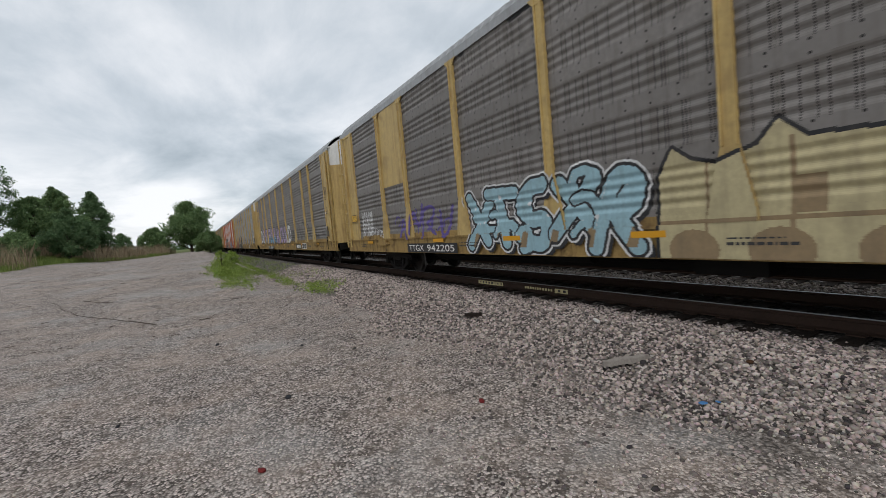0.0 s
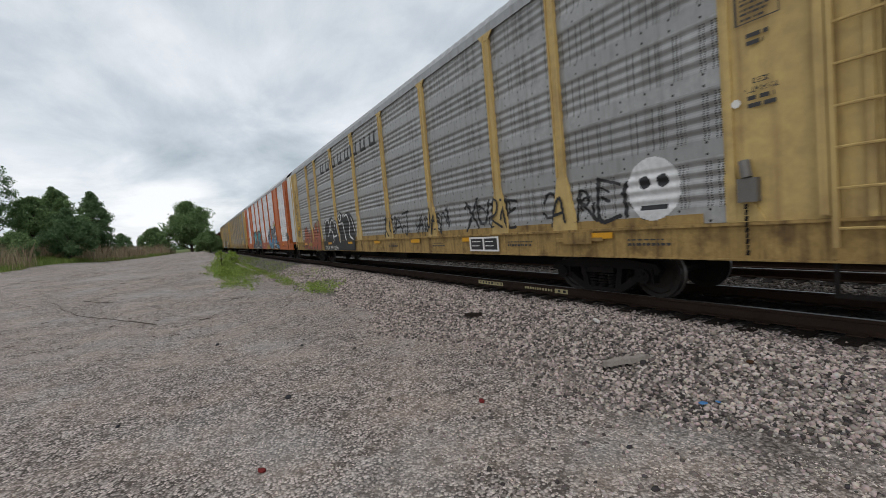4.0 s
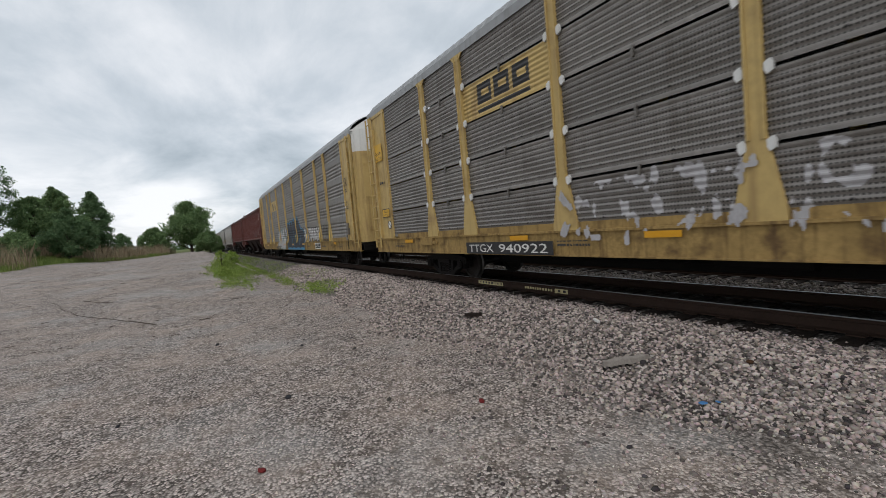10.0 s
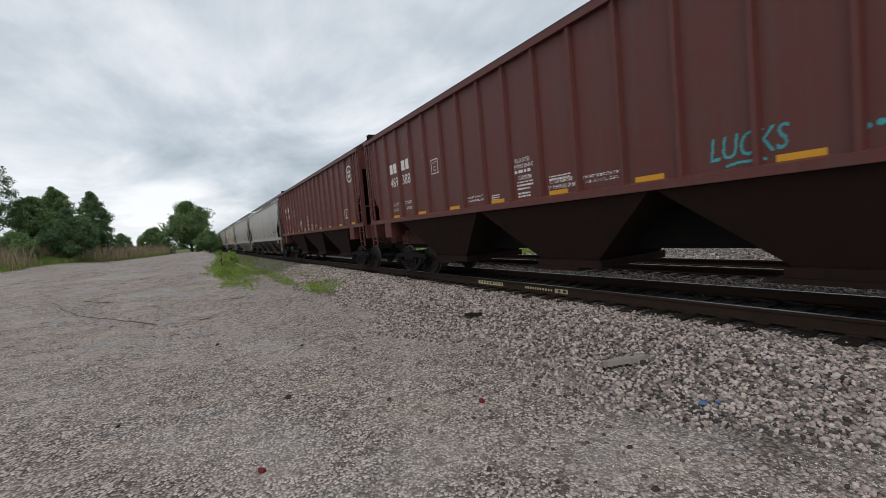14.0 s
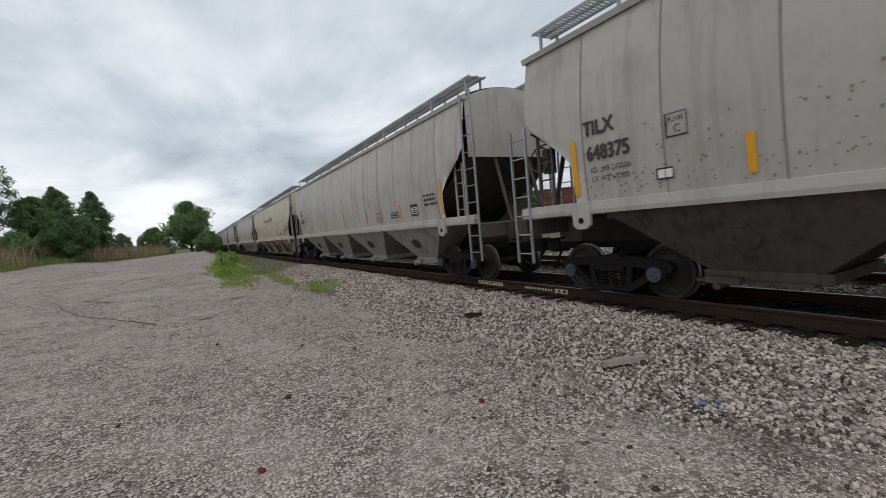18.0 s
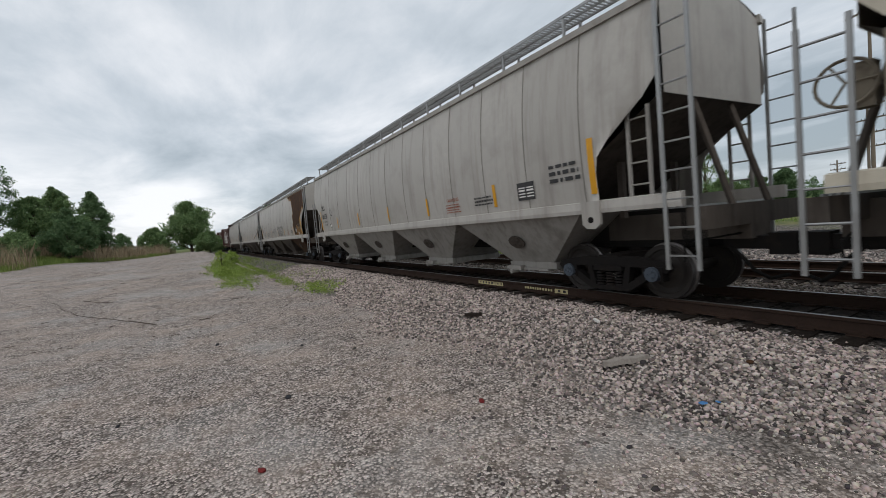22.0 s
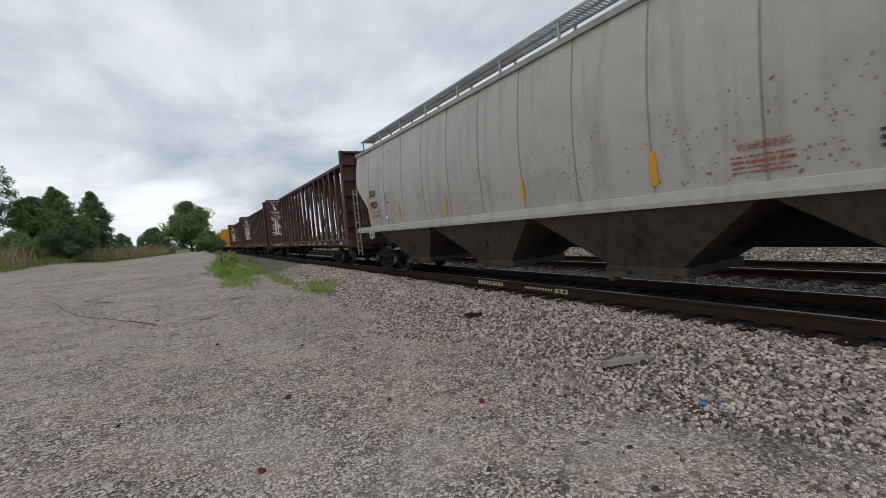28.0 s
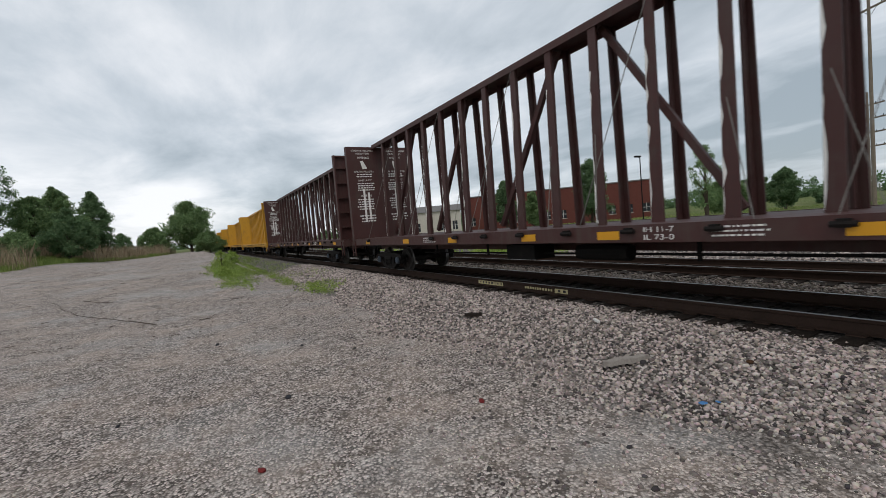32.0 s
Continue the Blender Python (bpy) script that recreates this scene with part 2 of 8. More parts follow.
P_GALVFINE = perforate(material("finely_punched_panel", (0.25, 0.232, 0.215), 0.45, 0.3, 0.14, (0.09, 0.075, 0.06), 0.45, 1, 0.45, tint=0.14), 0.05, 0.05, 0.25, False)

# ---- ground: one sheet from the gravel lot over the ballast to the horizon ----
TRACK2_X = TRACK_X + 3.85


def smooth(a, b, v):
    u = min(1.0, max(0.0, (v - a) / (b - a)))
    return u * u * (3 - 2 * u)


def ground_z(x, y):
    z = 0.33 * smooth(4.0, 5.75, x) * (1 - smooth(14.0, 16.5, x))
    z += 0.95 * smooth(12, 40, y) * (1 - smooth(1.5, 4.2, x))
    z += 0.45 * smooth(17, 30, x)
    z += 3.0 * smooth(8, 26, -x - 0.06 * (y - 60)) * smooth(42, 80, y)
    if x < 3.8:
        z += 0.022 * noise.noise((x * 0.35, y * 0.35, 0.0)) + 0.006 * noise.noise((x * 1.7, y * 1.7, 3.0))
    elif x > 16:
        z += 0.10 * noise.noise((x * 0.15, y * 0.15, 5.0))
    else:
        z += 0.018 * noise.noise((x * 1.3, y * 1.3, 7.0))
    return z


def steps(spec):
    out = []
    for a, b, d in spec:
        n = max(1, int(round((b - a) / d)))
        out += [a + (b - a) * i / n for i in range(n)]
    return out + [spec[-1][1]]


gx = steps([(-1500, -300, 240), (-300, -60, 24), (-60, -12, 4), (-12, 3, 0.4), (3, 7, 0.2), (7, 18, 0.5), (18, 60, 3), (60, 400, 34), (400, 2600, 400)])
gy = steps([(-400, -40, 60), (-40, -4, 4), (-4, 24, 0.4), (24, 70, 1.5), (70, 260, 10), (260, 3000, 250)])


def ground_material():
    m = bpy.data.materials.new("gravel_ballast_and_grass")
    m.use_nodes = True
    n, l = m.node_tree.nodes, m.node_tree.links
    b = n["Principled BSDF"]
    b.inputs["Roughness"].default_value = 0.95
    b.inputs["Specular IOR Level"].default_value = 0.1
    co = n.new("ShaderNodeTexCoord")
    sep = n.new("ShaderNodeSeparateXYZ")
    l.new(co.outputs["Object"], sep.inputs[0])

    def nz(sc, detail=5, rough=0.6):
        t = n.new("ShaderNodeTexNoise")
        t.inputs["Scale"].default_value = sc
        t.inputs["Detail"].default_value = detail
        t.inputs["Roughness"].default_value = rough
        l.new(co.outputs["Object"], t.inputs["Vector"])
        return t.outputs["Fac"]

    def vor(sc):
        t = n.new("ShaderNodeTexVoronoi")
        t.inputs["Scale"].default_value = sc
        l.new(co.outputs["Object"], t.inputs["Vector"])
        return t

    def mth(op, a, c, d=None):
        x = n.new("ShaderNodeMath")
        x.operation = op
        for i, v in enumerate((a, c)):
            if isinstance(v, (int, float)):
                x.inputs[i].default_value = v
            else:
                l.new(v, x.inputs[i])
        return x.outputs[0]

    def mixed(a, c, fac):
        x = n.new("ShaderNodeMix")
        x.data_type = "RGBA"
        for k, v in (("A", a), ("B", c), ("Factor", fac)):
            if isinstance(v, (int, float)):
                x.inputs[k].default_value = v
            elif isinstance(v, tuple):
                x.inputs[k].default_value = (*v[:3], 1)
            else:
                l.new(v, x.inputs[k])
        return x.outputs["Result"]

    def rng(v, lo, hi, a=0.0, c=1.0):
        r = n.new("ShaderNodeMapRange")
        for k, q in (("From Min", lo), ("From Max", hi), ("To Min", a), ("To Max", c)):
            r.inputs[k].default_value = q
        l.new(v, r.inputs["Value"])
        return r.outputs["Result"]

    pebble = vor(34.0)
    coarse = vor(13.0)
    drift = nz(5.0, 8, 0.75)
    # crevice shade between pebbles, mixed into the lot's colour below
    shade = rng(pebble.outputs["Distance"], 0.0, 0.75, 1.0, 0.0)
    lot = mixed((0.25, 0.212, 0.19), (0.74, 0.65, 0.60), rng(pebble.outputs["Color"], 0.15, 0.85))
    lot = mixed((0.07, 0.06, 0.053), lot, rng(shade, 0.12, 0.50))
    lot = mixed(lot, mixed((0.10, 0.085, 0.075), (0.70, 0.63, 0.58), rng(coarse.outputs["Color"], 0.2, 0.8)), rng(coarse.outputs["Distance"], 0.5, 0.25, 0.0, 0.55))
    lot = mixed((0.11, 0.092, 0.08), lot, rng(drift, 0.36, 0.50))
    lot = mixed(lot, (0.46, 0.37, 0.31), rng(nz(0.7, 7, 0.65), 0.45, 0.66, 0, 0.45))
    lot = mixed(lot, (0.40, 0.395, 0.385), rng(nz(0.31, 5), 0.50, 0.62, 0, 0.35))
    lot = mixed(lot, (0.17, 0.14, 0.12), rng(nz(1.9, 9, 0.7), 0.58, 0.72, 0, 0.6))
    stone = vor(17.0)
    bal = mixed((0.14, 0.124, 0.113), (0.46, 0.415, 0.385), rng(stone.outputs["Color"], 0.1, 0.9))
    # gaps between ballast stones get painted crevice shade too
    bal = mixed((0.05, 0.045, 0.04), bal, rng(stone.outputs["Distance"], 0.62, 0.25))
    grass = mixed((0.055, 0.085, 0.025), (0.13, 0.16, 0.05), rng(nz(1.3, 7), 0.3, 0.7))
    grass = mixed(grass, (0.22, 0.19, 0.11), rng(nz(0.22, 5), 0.48, 0.68, 0, 0.7))
    wob = mth("MULTIPLY", mth("SUBTRACT", nz(0.55, 5), 0.5), 2.2)
    xx = mth("ADD", sep.outputs["X"], wob)
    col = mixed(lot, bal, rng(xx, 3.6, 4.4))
    # shade under the passing cars, put into the colour of the track bed
    bed_shade = mth("MULTIPLY", rng(sep.outputs["X"], 6.45, 6.75), rng(sep.outputs["X"], 9.4, 9.05))
    col = mixed(col, mixed((0.010, 0.009, 0.008), (0.045, 0.038, 0.033), rng(stone.outputs["Color"], 0.2, 0.9)), mth("MULTIPLY", bed_shade, rng(nz(2.5), 0.3, 0.6, 0.75, 1.0)))
    verge = mth("ADD", sep.outputs["X"], mth("MULTIPLY", wob, 4.0))
    col = mixed(col, grass, rng(verge, 27.0, 30.0))
    # grass takes over left of the lot's far edge
    edge = mth("ADD", mth("SUBTRACT", sep.outputs["X"], mth("MULTIPLY", sep.outputs["Y"], 0.1667)), mth("MULTIPLY", wob, 0.8))
    col = mixed(grass, col, rng(edge, -26.4, -25.0))
    far = mth("ADD", sep.outputs["Y"], mth("MULTIPLY", wob, 4.0))
    side = rng(xx, 3.2, 4.2)
    col = mixed(col, grass, mth("MULTIPLY", rng(far, 150, 175), mth("SUBTRACT", 1.0, side)))
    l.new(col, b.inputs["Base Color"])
    bp = n.new("ShaderNodeBump")
    bp.inputs["Strength"].default_value = 1.0
    bp.inputs["Distance"].default_value = 0.02
    l.new(mth("ADD", mth("ADD", shade, rng(coarse.outputs["Distance"], 0.6, 0.0)), mth("MULTIPLY", nz(90, 3), 0.5)), bp.inputs["Height"])
    l.new(bp.outputs[0], b.inputs["Normal"])
    return m


s = Shape()
s.sheet([[(x, y, ground_z(x, y) if abs(y) < 300 and abs(x) < 300 else ground_z(max(-300, min(300, x)), max(-300, min(300, y)))) for x in gx] for y in gy])
ground = tagged(new("ground", s.mesh("ground", ground_material(), True)), "pale gravel lot, stone ballast and grassy verges", "ground", kind="structure")


# ---- tracks ----
def track(name, x, label):
    tr = thing(name, label, "railway track", kind="structure")
    for side in (-1, 1):
        c = x + side * 0.7525
        prof = [(-0.07, -0.185), (0.07, -0.185), (0.07, -0.172), (0.012, -0.155), (0.010, -0.05), (0.036, -0.038), (0.036, -0.006), (0.028, 0.0), (-0.028, 0.0), (-0.036, -0.006), (-0.036, -0.038), (-0.010, -0.05), (-0.012, -0.155), (-0.07, -0.172)]
        s = Shape()
        ys = [-60] + [i * 12 - 24 for i in range(60)] + [1500]
        s.sheet([[(c + u, y, RAIL_Z + w) for u, w in prof + prof[:1]] for y in ys])
        rail = part("rail", s, M_RAIL, tr)
        part("rail_head", Shape().box(c - 0.027, c + 0.027, -60, 1500, RAIL_Z - 0.001, RAIL_Z + 0.003), M_RAILTOP, rail, "bright worn rail head")
    return tr


track_near = track("track_near", TRACK_X, "rusty steel rails with polished heads on timber ties")
track_far = track("track_far", TRACK2_X, "second pair of rusty steel rails on timber ties")
tie_mesh = [Shape().box(-1.29 + d, 1.29 + d, -0.115, 0.115, -0.16, 0).mesh("tie", M_TIE) for d in (-0.05, 0.02, 0.06)]
plate_mesh = Shape().box(-0.17, 0.17, -0.09, 0.09, 0, 0.018).mesh("tie_plate", M_RAIL)
rt = random.Random(4)
for tr, x in ((track_near, TRACK_X), (track_far, TRACK2_X)):
    for k in range(150):
        y = -3.0 + 0.4953 * k
        ob = piece("tie", tie_mesh[k % 3], tr, (x, y, RAIL_Z - 0.187 - rt.random() * 0.012))
        ob.rotation_euler = (0, 0, rt.uniform(-0.03, 0.03))
    s = Shape()
    for k in range(150, 900):
        y = -3.0 + 0.4953 * k
        s.box(x - 1.29, x + 1.29, y - 0.115, y + 0.115, RAIL_Z - 0.34, RAIL_Z - 0.187)
    tagged(part("distant_tie", s, M_TIE, tr), kind="stuff")
for k in range(40):
    for side in (-1, 1):
        piece("tie_plate", plate_mesh, track_near, (TRACK_X + side * 0.7525, -3.0 + 0.4953 * k, RAIL_Z - 0.187))

# ---- rolling stock: each car stands on rails at z = 0, its middle at y = 0, its near side at -x ----
ROLLING = []          # (car, y of its middle at the start)
WHEELSETS = {}        # radius and place on the truck -> wheelsets


def wheel_shape(r, seg=28):
    s = Shape()
    for side in (-1, 1):
        g = 0.7175 * side
        prof = [(0.0, 0.11), (0.10, 0.11), (0.115, 0.06), (0.17, 0.045), (r * 0.62, 0.03), (r * 0.80, 0.045), (r * 0.84, 0.07), (r, 0.075),
                (r, -0.02), (r + 0.03, -0.035), (r + 0.03, -0.065), (r * 0.84, -0.065), (r * 0.78, -0.02), (0.15, -0.04), (0.09, -0.06), (0.0, -0.06)]
        s.lathe([(a, g + b * side) for a, b in prof], seg)
        for k in range(4):
            a = k * math.pi / 2 + 0.4
            s.box(g + side * 0.11, g + side * 0.125, math.cos(a) * 0.07 - 0.012, math.cos(a) * 0.07 + 0.012, math.sin(a) * 0.07 - 0.012, math.sin(a) * 0.07 + 0.012)
    s.tube((-0.7, 0, 0), (0.7, 0, 0), 0.085, 10)
    return s


WHEEL_MESH = {}

def truck(car, y, r, cap):
    """A three-piece freight truck: side frames with springs and bearings, bolster, brake beam and two wheelsets."""
    wb = 0.89
    t = Shape()
    t.box(-1.1, 1.1, -0.2, 0.2, r + 0.02, r + 0.30)
    t.tube((0, 0, r + 0.2), (0, 0, r + 0.45), 0.3, 12)
    body = piece("truck", t.mesh("bolster", M_TRUCK), car, (0, y, 0))
    for side in (-1, 1):
        x0, x1 = side * 0.98, side * 1.13
        f = Shape()
        top = [(-1.18, r + 0.10), (-1.10, r + 0.20), (-0.55, r + 0.27), (0.55, r + 0.27), (1.10, r + 0.20), (1.18, r + 0.10)]
        f.prism(top + [(1.12, r + 0.02), (0.62, r + 0.10), (-0.62, r + 0.10), (-1.12, r + 0.02)], x0, x1, "x")
        for e in (-1, 1):
            f.prism([(e * 1.05, r + 0.06), (e * 0.80, r + 0.06), (e * 0.30, r - 0.26), (e * 0.42, r - 0.32)], x0, x1, "x")
            f.prism([(e * 0.36, r + 0.12), (e * 0.46, r + 0.12), (e * 0.40, r - 0.28), (e * 0.28, r - 0.28)], x0, x1, "x")
            f.box(x0, x1 + side * 0.02, e * wb - 0.17, e * wb + 0.17, r + 0.0, r + 0.12)
            f.box(x0, x1 + side * 0.02, e * wb - 0.17, e * wb - 0.13, r - 0.12, r + 0.02)
            f.box(x0, x1 + side * 0.02, e * wb + 0.13, e * wb + 0.17, r - 0.12, r + 0.02)
        f.box(x0, x1, -0.42, 0.42, r - 0.33, r - 0.25)
        f.box(x0 - side * 0.05, x1 + side * 0.03, -0.30, 0.30, r + 0.02, r + 0.12)
        part("side_frame", f, M_TRUCK, body)
        for k in (-0.2, 0.0, 0.2):
            sp = Shape()
            for j in range(5):
                z = r - 0.24 + j * 0.052
                sp.tube((side * 1.07, k, z), (side * 1.07, k, z + 0.03), 0.085, 8, 0.075)
            part("spring", sp, M_TRUCK, body)
        for e in (-1, 1):
            c = Shape()
            c.tube((side * 1.0, e * wb, r), (side * 1.2, e * wb, r), 0.125, 12)
            c.tube((side * 1.2, e * wb, r), (side * 1.215, e * wb, r), 0.085, 10)
            for k in range(3):
                a = k * 2.094
                c.tube((side * 1.21, e * wb + 0.05 * math.cos(a), r + 0.05 * math.sin(a)), (side * 1.235, e * wb + 0.05 * math.cos(a), r + 0.05 * math.sin(a)), 0.016, 6)
            part("bearing_cap", c, cap, body)
    b = Shape()
    for e in (-1, 1):
        b.tube((-0.7, e * 0.42, r - 0.1), (0.7, e * 0.42, r - 0.1), 0.04, 6)
        for side in (-1, 1):
            b.box(side * 0.7 - 0.05, side * 0.7 + 0.05, e * 0.40 - 0.04, e * 0.40 + 0.06, r - 0.2, r + 0.12)
    part("brake_beam", b, M_BLACK, body)
    if r not in WHEEL_MESH:
        WHEEL_MESH[r] = wheel_shape(r).mesh("wheelset", M_WHEEL, False)
    me = WHEEL_MESH[r]
    if len(me.materials) < 2:
        me.materials.append(M_TREAD)
        for p in me.polygons:
            rad = [math.hypot(me.vertices[i].co.y, me.vertices[i].co.z) for i in p.vertices]
            if min(rad) > r * 0.95:
                p.material_index = 1
    for e in (-1, 1):
        piece("wheelset", me, body, (0, e * wb, r))
    return body


def coupler(car, y, e):
    """Draft gear, knuckle, air hose and cut lever at one end; e is the end's direction."""
    s = Shape()
    s.box(-0.16, 0.16, min(y, y + e * 0.62), max(y, y + e * 0.62), 0.78, 0.98)
    s.prism([(-0.19, y + e * 0.60), (0.17, y + e * 0.60), (0.20, y + e * 0.82), (0.02, y + e * 0.90), (-0.02, y + e * 0.74), (-0.16, y + e * 0.92)], 0.70, 1.02, "z")
    part("coupler", s, M_TRUCK, car)
    h = Shape()
    pts = [(-0.42, y + e * 0.2, 0.85), (-0.42, y + e * 0.36, 0.70), (-0.38, y + e * 0.50, 0.48), (-0.30, y + e * 0.66, 0.36), (-0.2, y + e * 0.85, 0.42)]
    for a, b in zip(pts, pts[1:]):
        h.tube(a, b, 0.028, 6)
    part("air_hose", h, M_BLACK, car)
    c = Shape()
    c.tube((-1.45, y + e * 0.12, 1.0), (-0.1, y + e * 0.35, 1.05), 0.016, 5)
    c.tube((-1.45, y + e * 0.12, 1.0), (-1.45, y + e * 0.12, 0.72), 0.016, 5)
    part("cut_lever", c, M_BLACK, car)


def ladder(car, name, mat, x, ya, yb, z0, z1, n, depth=0.0, label=""):
    s = Shape()
    for y in (ya, yb):
        s.box(x - 0.02, x + 0.02, y - 0.025, y + 0.025, z0, z1)
    lad = part(name, s, mat, car, label)
    me = Shape().tube((0, ya, 0), (0, yb, 0), 0.016, 5).mesh("rung", mat)
    for i in range(n):
        piece("rung", me, lad, (x - depth, 0, z0 + (i + 0.5) * (z1 - z0) / n))
    return lad


def finish(car, y):
    ROLLING.append((car, y))
    return car


# ---- enclosed autorack cars ----
AR_LEN = 27.64
AR_POST = (-9.15, -7.35, -4.41, -1.47, 1.47, 4.41, 7.35, 9.15)
AR_END = 11.75
AR_HALF = 13.25
AR_ROWS = 5
AR_Z0, AR_Z1 = 1.27, 5.50


def corrugation(z, row_h, waves, deep):
    """How far the panel stands in at height z above its row's foot."""
    u = z / row_h
    lo = 0.10 if waves > 6 else 0.26
    if u < lo or u > 0.97:
        return 0.0
    return deep * (0.5 - 0.5 * math.cos((u - lo) / (0.97 - lo) * waves * 2 * math.pi))


def corrugated(width, height, waves, deep, gap=0.0):
    s = Shape()
    n = waves * 6
    lo = 0.10 if waves > 6 else 0.26
    us = [gap] + [lo + (0.97 - lo) * i / n for i in range(n + 1)] + [1.0]
    rows = []
    for u in us:
        d = corrugation(u * height, height, waves, deep)
        rows.append([(d, 0, u * height), (d, width, u * height)])
    s.sheet(rows)
    s.sheet([[(0.02, 0, gap * height), (0.02, width, gap * height)], [(0, 0, gap * height), (0, width, gap * height)]])
    return s


PANELS = {}


def autorack(name, label, body, panel, y_mid, waves=4, deep=0.026, gap=0.0, smooth_bay=None, group="autorack cars of the train", lower_flare=True):
    car = thing(name, label, "rail car", group)
    sill = M_YELLOWSILL if body is M_YELLOW else body
    # underframe
    for side in (-1, 1):
        s = Shape()
        s.prism([(side * u, w) for u, w in ((1.50, 0.78), (1.64, 0.78), (1.64, 0.805), (1.62, 0.805), (1.62, 1.225), (1.66, 1.225), (1.66, 1.265), (1.58, 1.265), (1.58, 0.805), (1.50, 0.805))], -AR_HALF, AR_HALF)
        part("side_sill", s, sill, car)
        for e in (-1, 1):
            k = Shape().box(min(side * 1.62, side * 1.70), max(side * 1.62, side * 1.70), e * 9.45 - 0.30, e * 9.45 + 0.30, 1.02, 1.222)
            k.box(min(side * 1.62, side * 1.69), max(side * 1.62, side * 1.69), e * 9.45 - 0.50, e * 9.45 + 0.50, 1.06, 1.12)
            part("jacking_bracket", k, sill, car)
    s = Shape().box(-0.36, 0.36, -AR_HALF, AR_HALF, 0.62, 1.02).box(-1.57, 1.57, -AR_HALF + 0.02, AR_HALF - 0.02, 1.03, 1.10).prism([(-8.3, 0.62), (-7.6, 0.42), (7.6, 0.42), (8.3, 0.62)], -0.34, 0.34, "x")
    for k in range(-12, 13):
        s.box(-1.5, 1.5, k - 0.05, k + 0.05, 0.86, 1.03)
    part("underframe", s, M_BLACK, car)
    s = Shape().tube((-0.75, -6, 0.62), (-0.75, 6, 0.62), 0.03, 5).box(-1.1, -0.5, -1.6, -0.7, 0.50, 0.85).tube((-0.9, 1.2, 0.72), (-0.9, 2.3, 0.72), 0.16, 10)
    part("brake_gear", s, M_BLACK, car)
    # side posts with flared feet
    for side in (-1, 1):
        for y in AR_POST:
            s = Shape()
            w, fl = 0.095, 0.27
            out = [(y - w, 5.42), (y - w, 2.25), (y - fl, 1.36), (y - fl, 1.262), (y + fl, 1.262), (y + fl, 1.36), (y + w, 2.25), (y + w, 5.42)]
            s.prism(out, side * 1.585, side * 1.645, "x")
            s.box(min(side * 1.645, side * 1.668), max(side * 1.645, side * 1.668), y - w, y - w + 0.03, 2.2, 5.42)
            s.box(min(side * 1.645, side * 1.668), max(side * 1.645, side * 1.668), y + w - 0.03, y + w, 2.2, 5.42)
            part("post", s, body, car)
        # end panels
        for e in (-1, 1):
            s = Shape()
            a, b = sorted((e * AR_END, e * (AR_HALF - 0.12)))
            s.box(min(side * 1.56, side * 1.61), max(side * 1.56, side * 1.61), a, b, 1.262, 5.48)
            for yy in (a + 0.05, b - 0.12):
                s.box(min(side * 1.61, side * 1.64), max(side * 1.61, side * 1.64), yy, yy + 0.07, 1.262, 5.48)
            s.box(min(side * 1.61, side * 1.63), max(side * 1.61, side * 1.63), a, b, 5.36, 5.46)
            s.prism([(a if e > 0 else b, 1.27), (a + 0.42 if e > 0 else b - 0.42, 1.27), (a + 0.1 if e > 0 else b - 0.1, 1.85), (a if e > 0 else b, 1.85)], side * 1.61, side * 1.635, "x")
            part("end_panel", s, body, car)
            ladder(car, "ladder", body, side * 1.68, e * 12.78, e * 13.2, 0.95, 5.45, 11)
            k = Shape()
            k.box(min(side * 1.70, side * 1.60), max(side * 1.70, side * 1.60), min(e * 12.74, e * 12.66), max(e * 12.74, e * 12.66), 1.30, 5.0)
            part("corner_channel", k, body, car)
            st = Shape()
            for yy in (12.75, 13.2):
                st.box(side * 1.6 - 0.02, side * 1.6 + 0.02, e * yy - 0.02, e * yy + 0.02, 0.42, 0.82)
            st.box(side * 1.6 - 0.03, side * 1.6 + 0.03, min(e * 12.73, e * 13.22), max(e * 12.73, e * 13.22), 0.40, 0.44)
            part("stirrup", st, M_TRUCK, car)
        for p, q in zip((-AR_END,) + AR_POST, AR_POST + (AR_END,)):
            part("sill_plate", Shape().box(min(side * 1.60, side * 1.622), max(side * 1.60, side * 1.622), p + 0.28, q - 0.28, 1.266, 1.40), sill, car)
        # top chord
        s = Shape().box(min(side * 1.53, side * 1.625), max(side * 1.53, side * 1.625), -AR_HALF + 0.1, AR_HALF - 0.1, 5.44, 5.62)
        part("top_rail", s, M_GALV, car)
        # brake crank with its chain on the leading end panel
        if side < 0:
            k = Shape().box(-1.72, -1.61, -12.12, -11.92, 1.50, 1.78).tube((-1.70, -12.02, 1.78), (-1.66, -11.98, 1.98), 0.06, 8)
            crank = part("brake_crank", k, M_GALVDARK, car)
            for q in range(9):
                part("chain_link", Shape().tube((-1.70, -12.0, 1.48 - q * 0.07), (-1.70, -11.99, 1.42 - q * 0.07), 0.014 if q % 2 else 0.02, 5), M_TRUCK, crank)
    # corrugated steel panels bay by bay
    bays = list(zip((-AR_END,) + AR_POST, AR_POST + (AR_END,)))
    rh = (AR_Z1 - AR_Z0) / AR_ROWS
    for a, b in bays:
        key = (round(b - a, 2), waves, deep, gap, panel.name)
        if key not in PANELS:
            PANELS[key] = corrugated(b - a, rh, waves, deep, gap).mesh("side_panel", panel)
        for row in range(AR_ROWS):
            z = AR_Z0 + row * rh
            mid = (a + b) / 2
            if smooth_bay and any(p < mid < q for p, q in smooth_bay[0]) and row >= smooth_bay[1]:
                continue
            for side in (-1, 1):
                ob = piece("side_panel", PANELS[key], car, (side * 1.60, a if side < 0 else b, z))
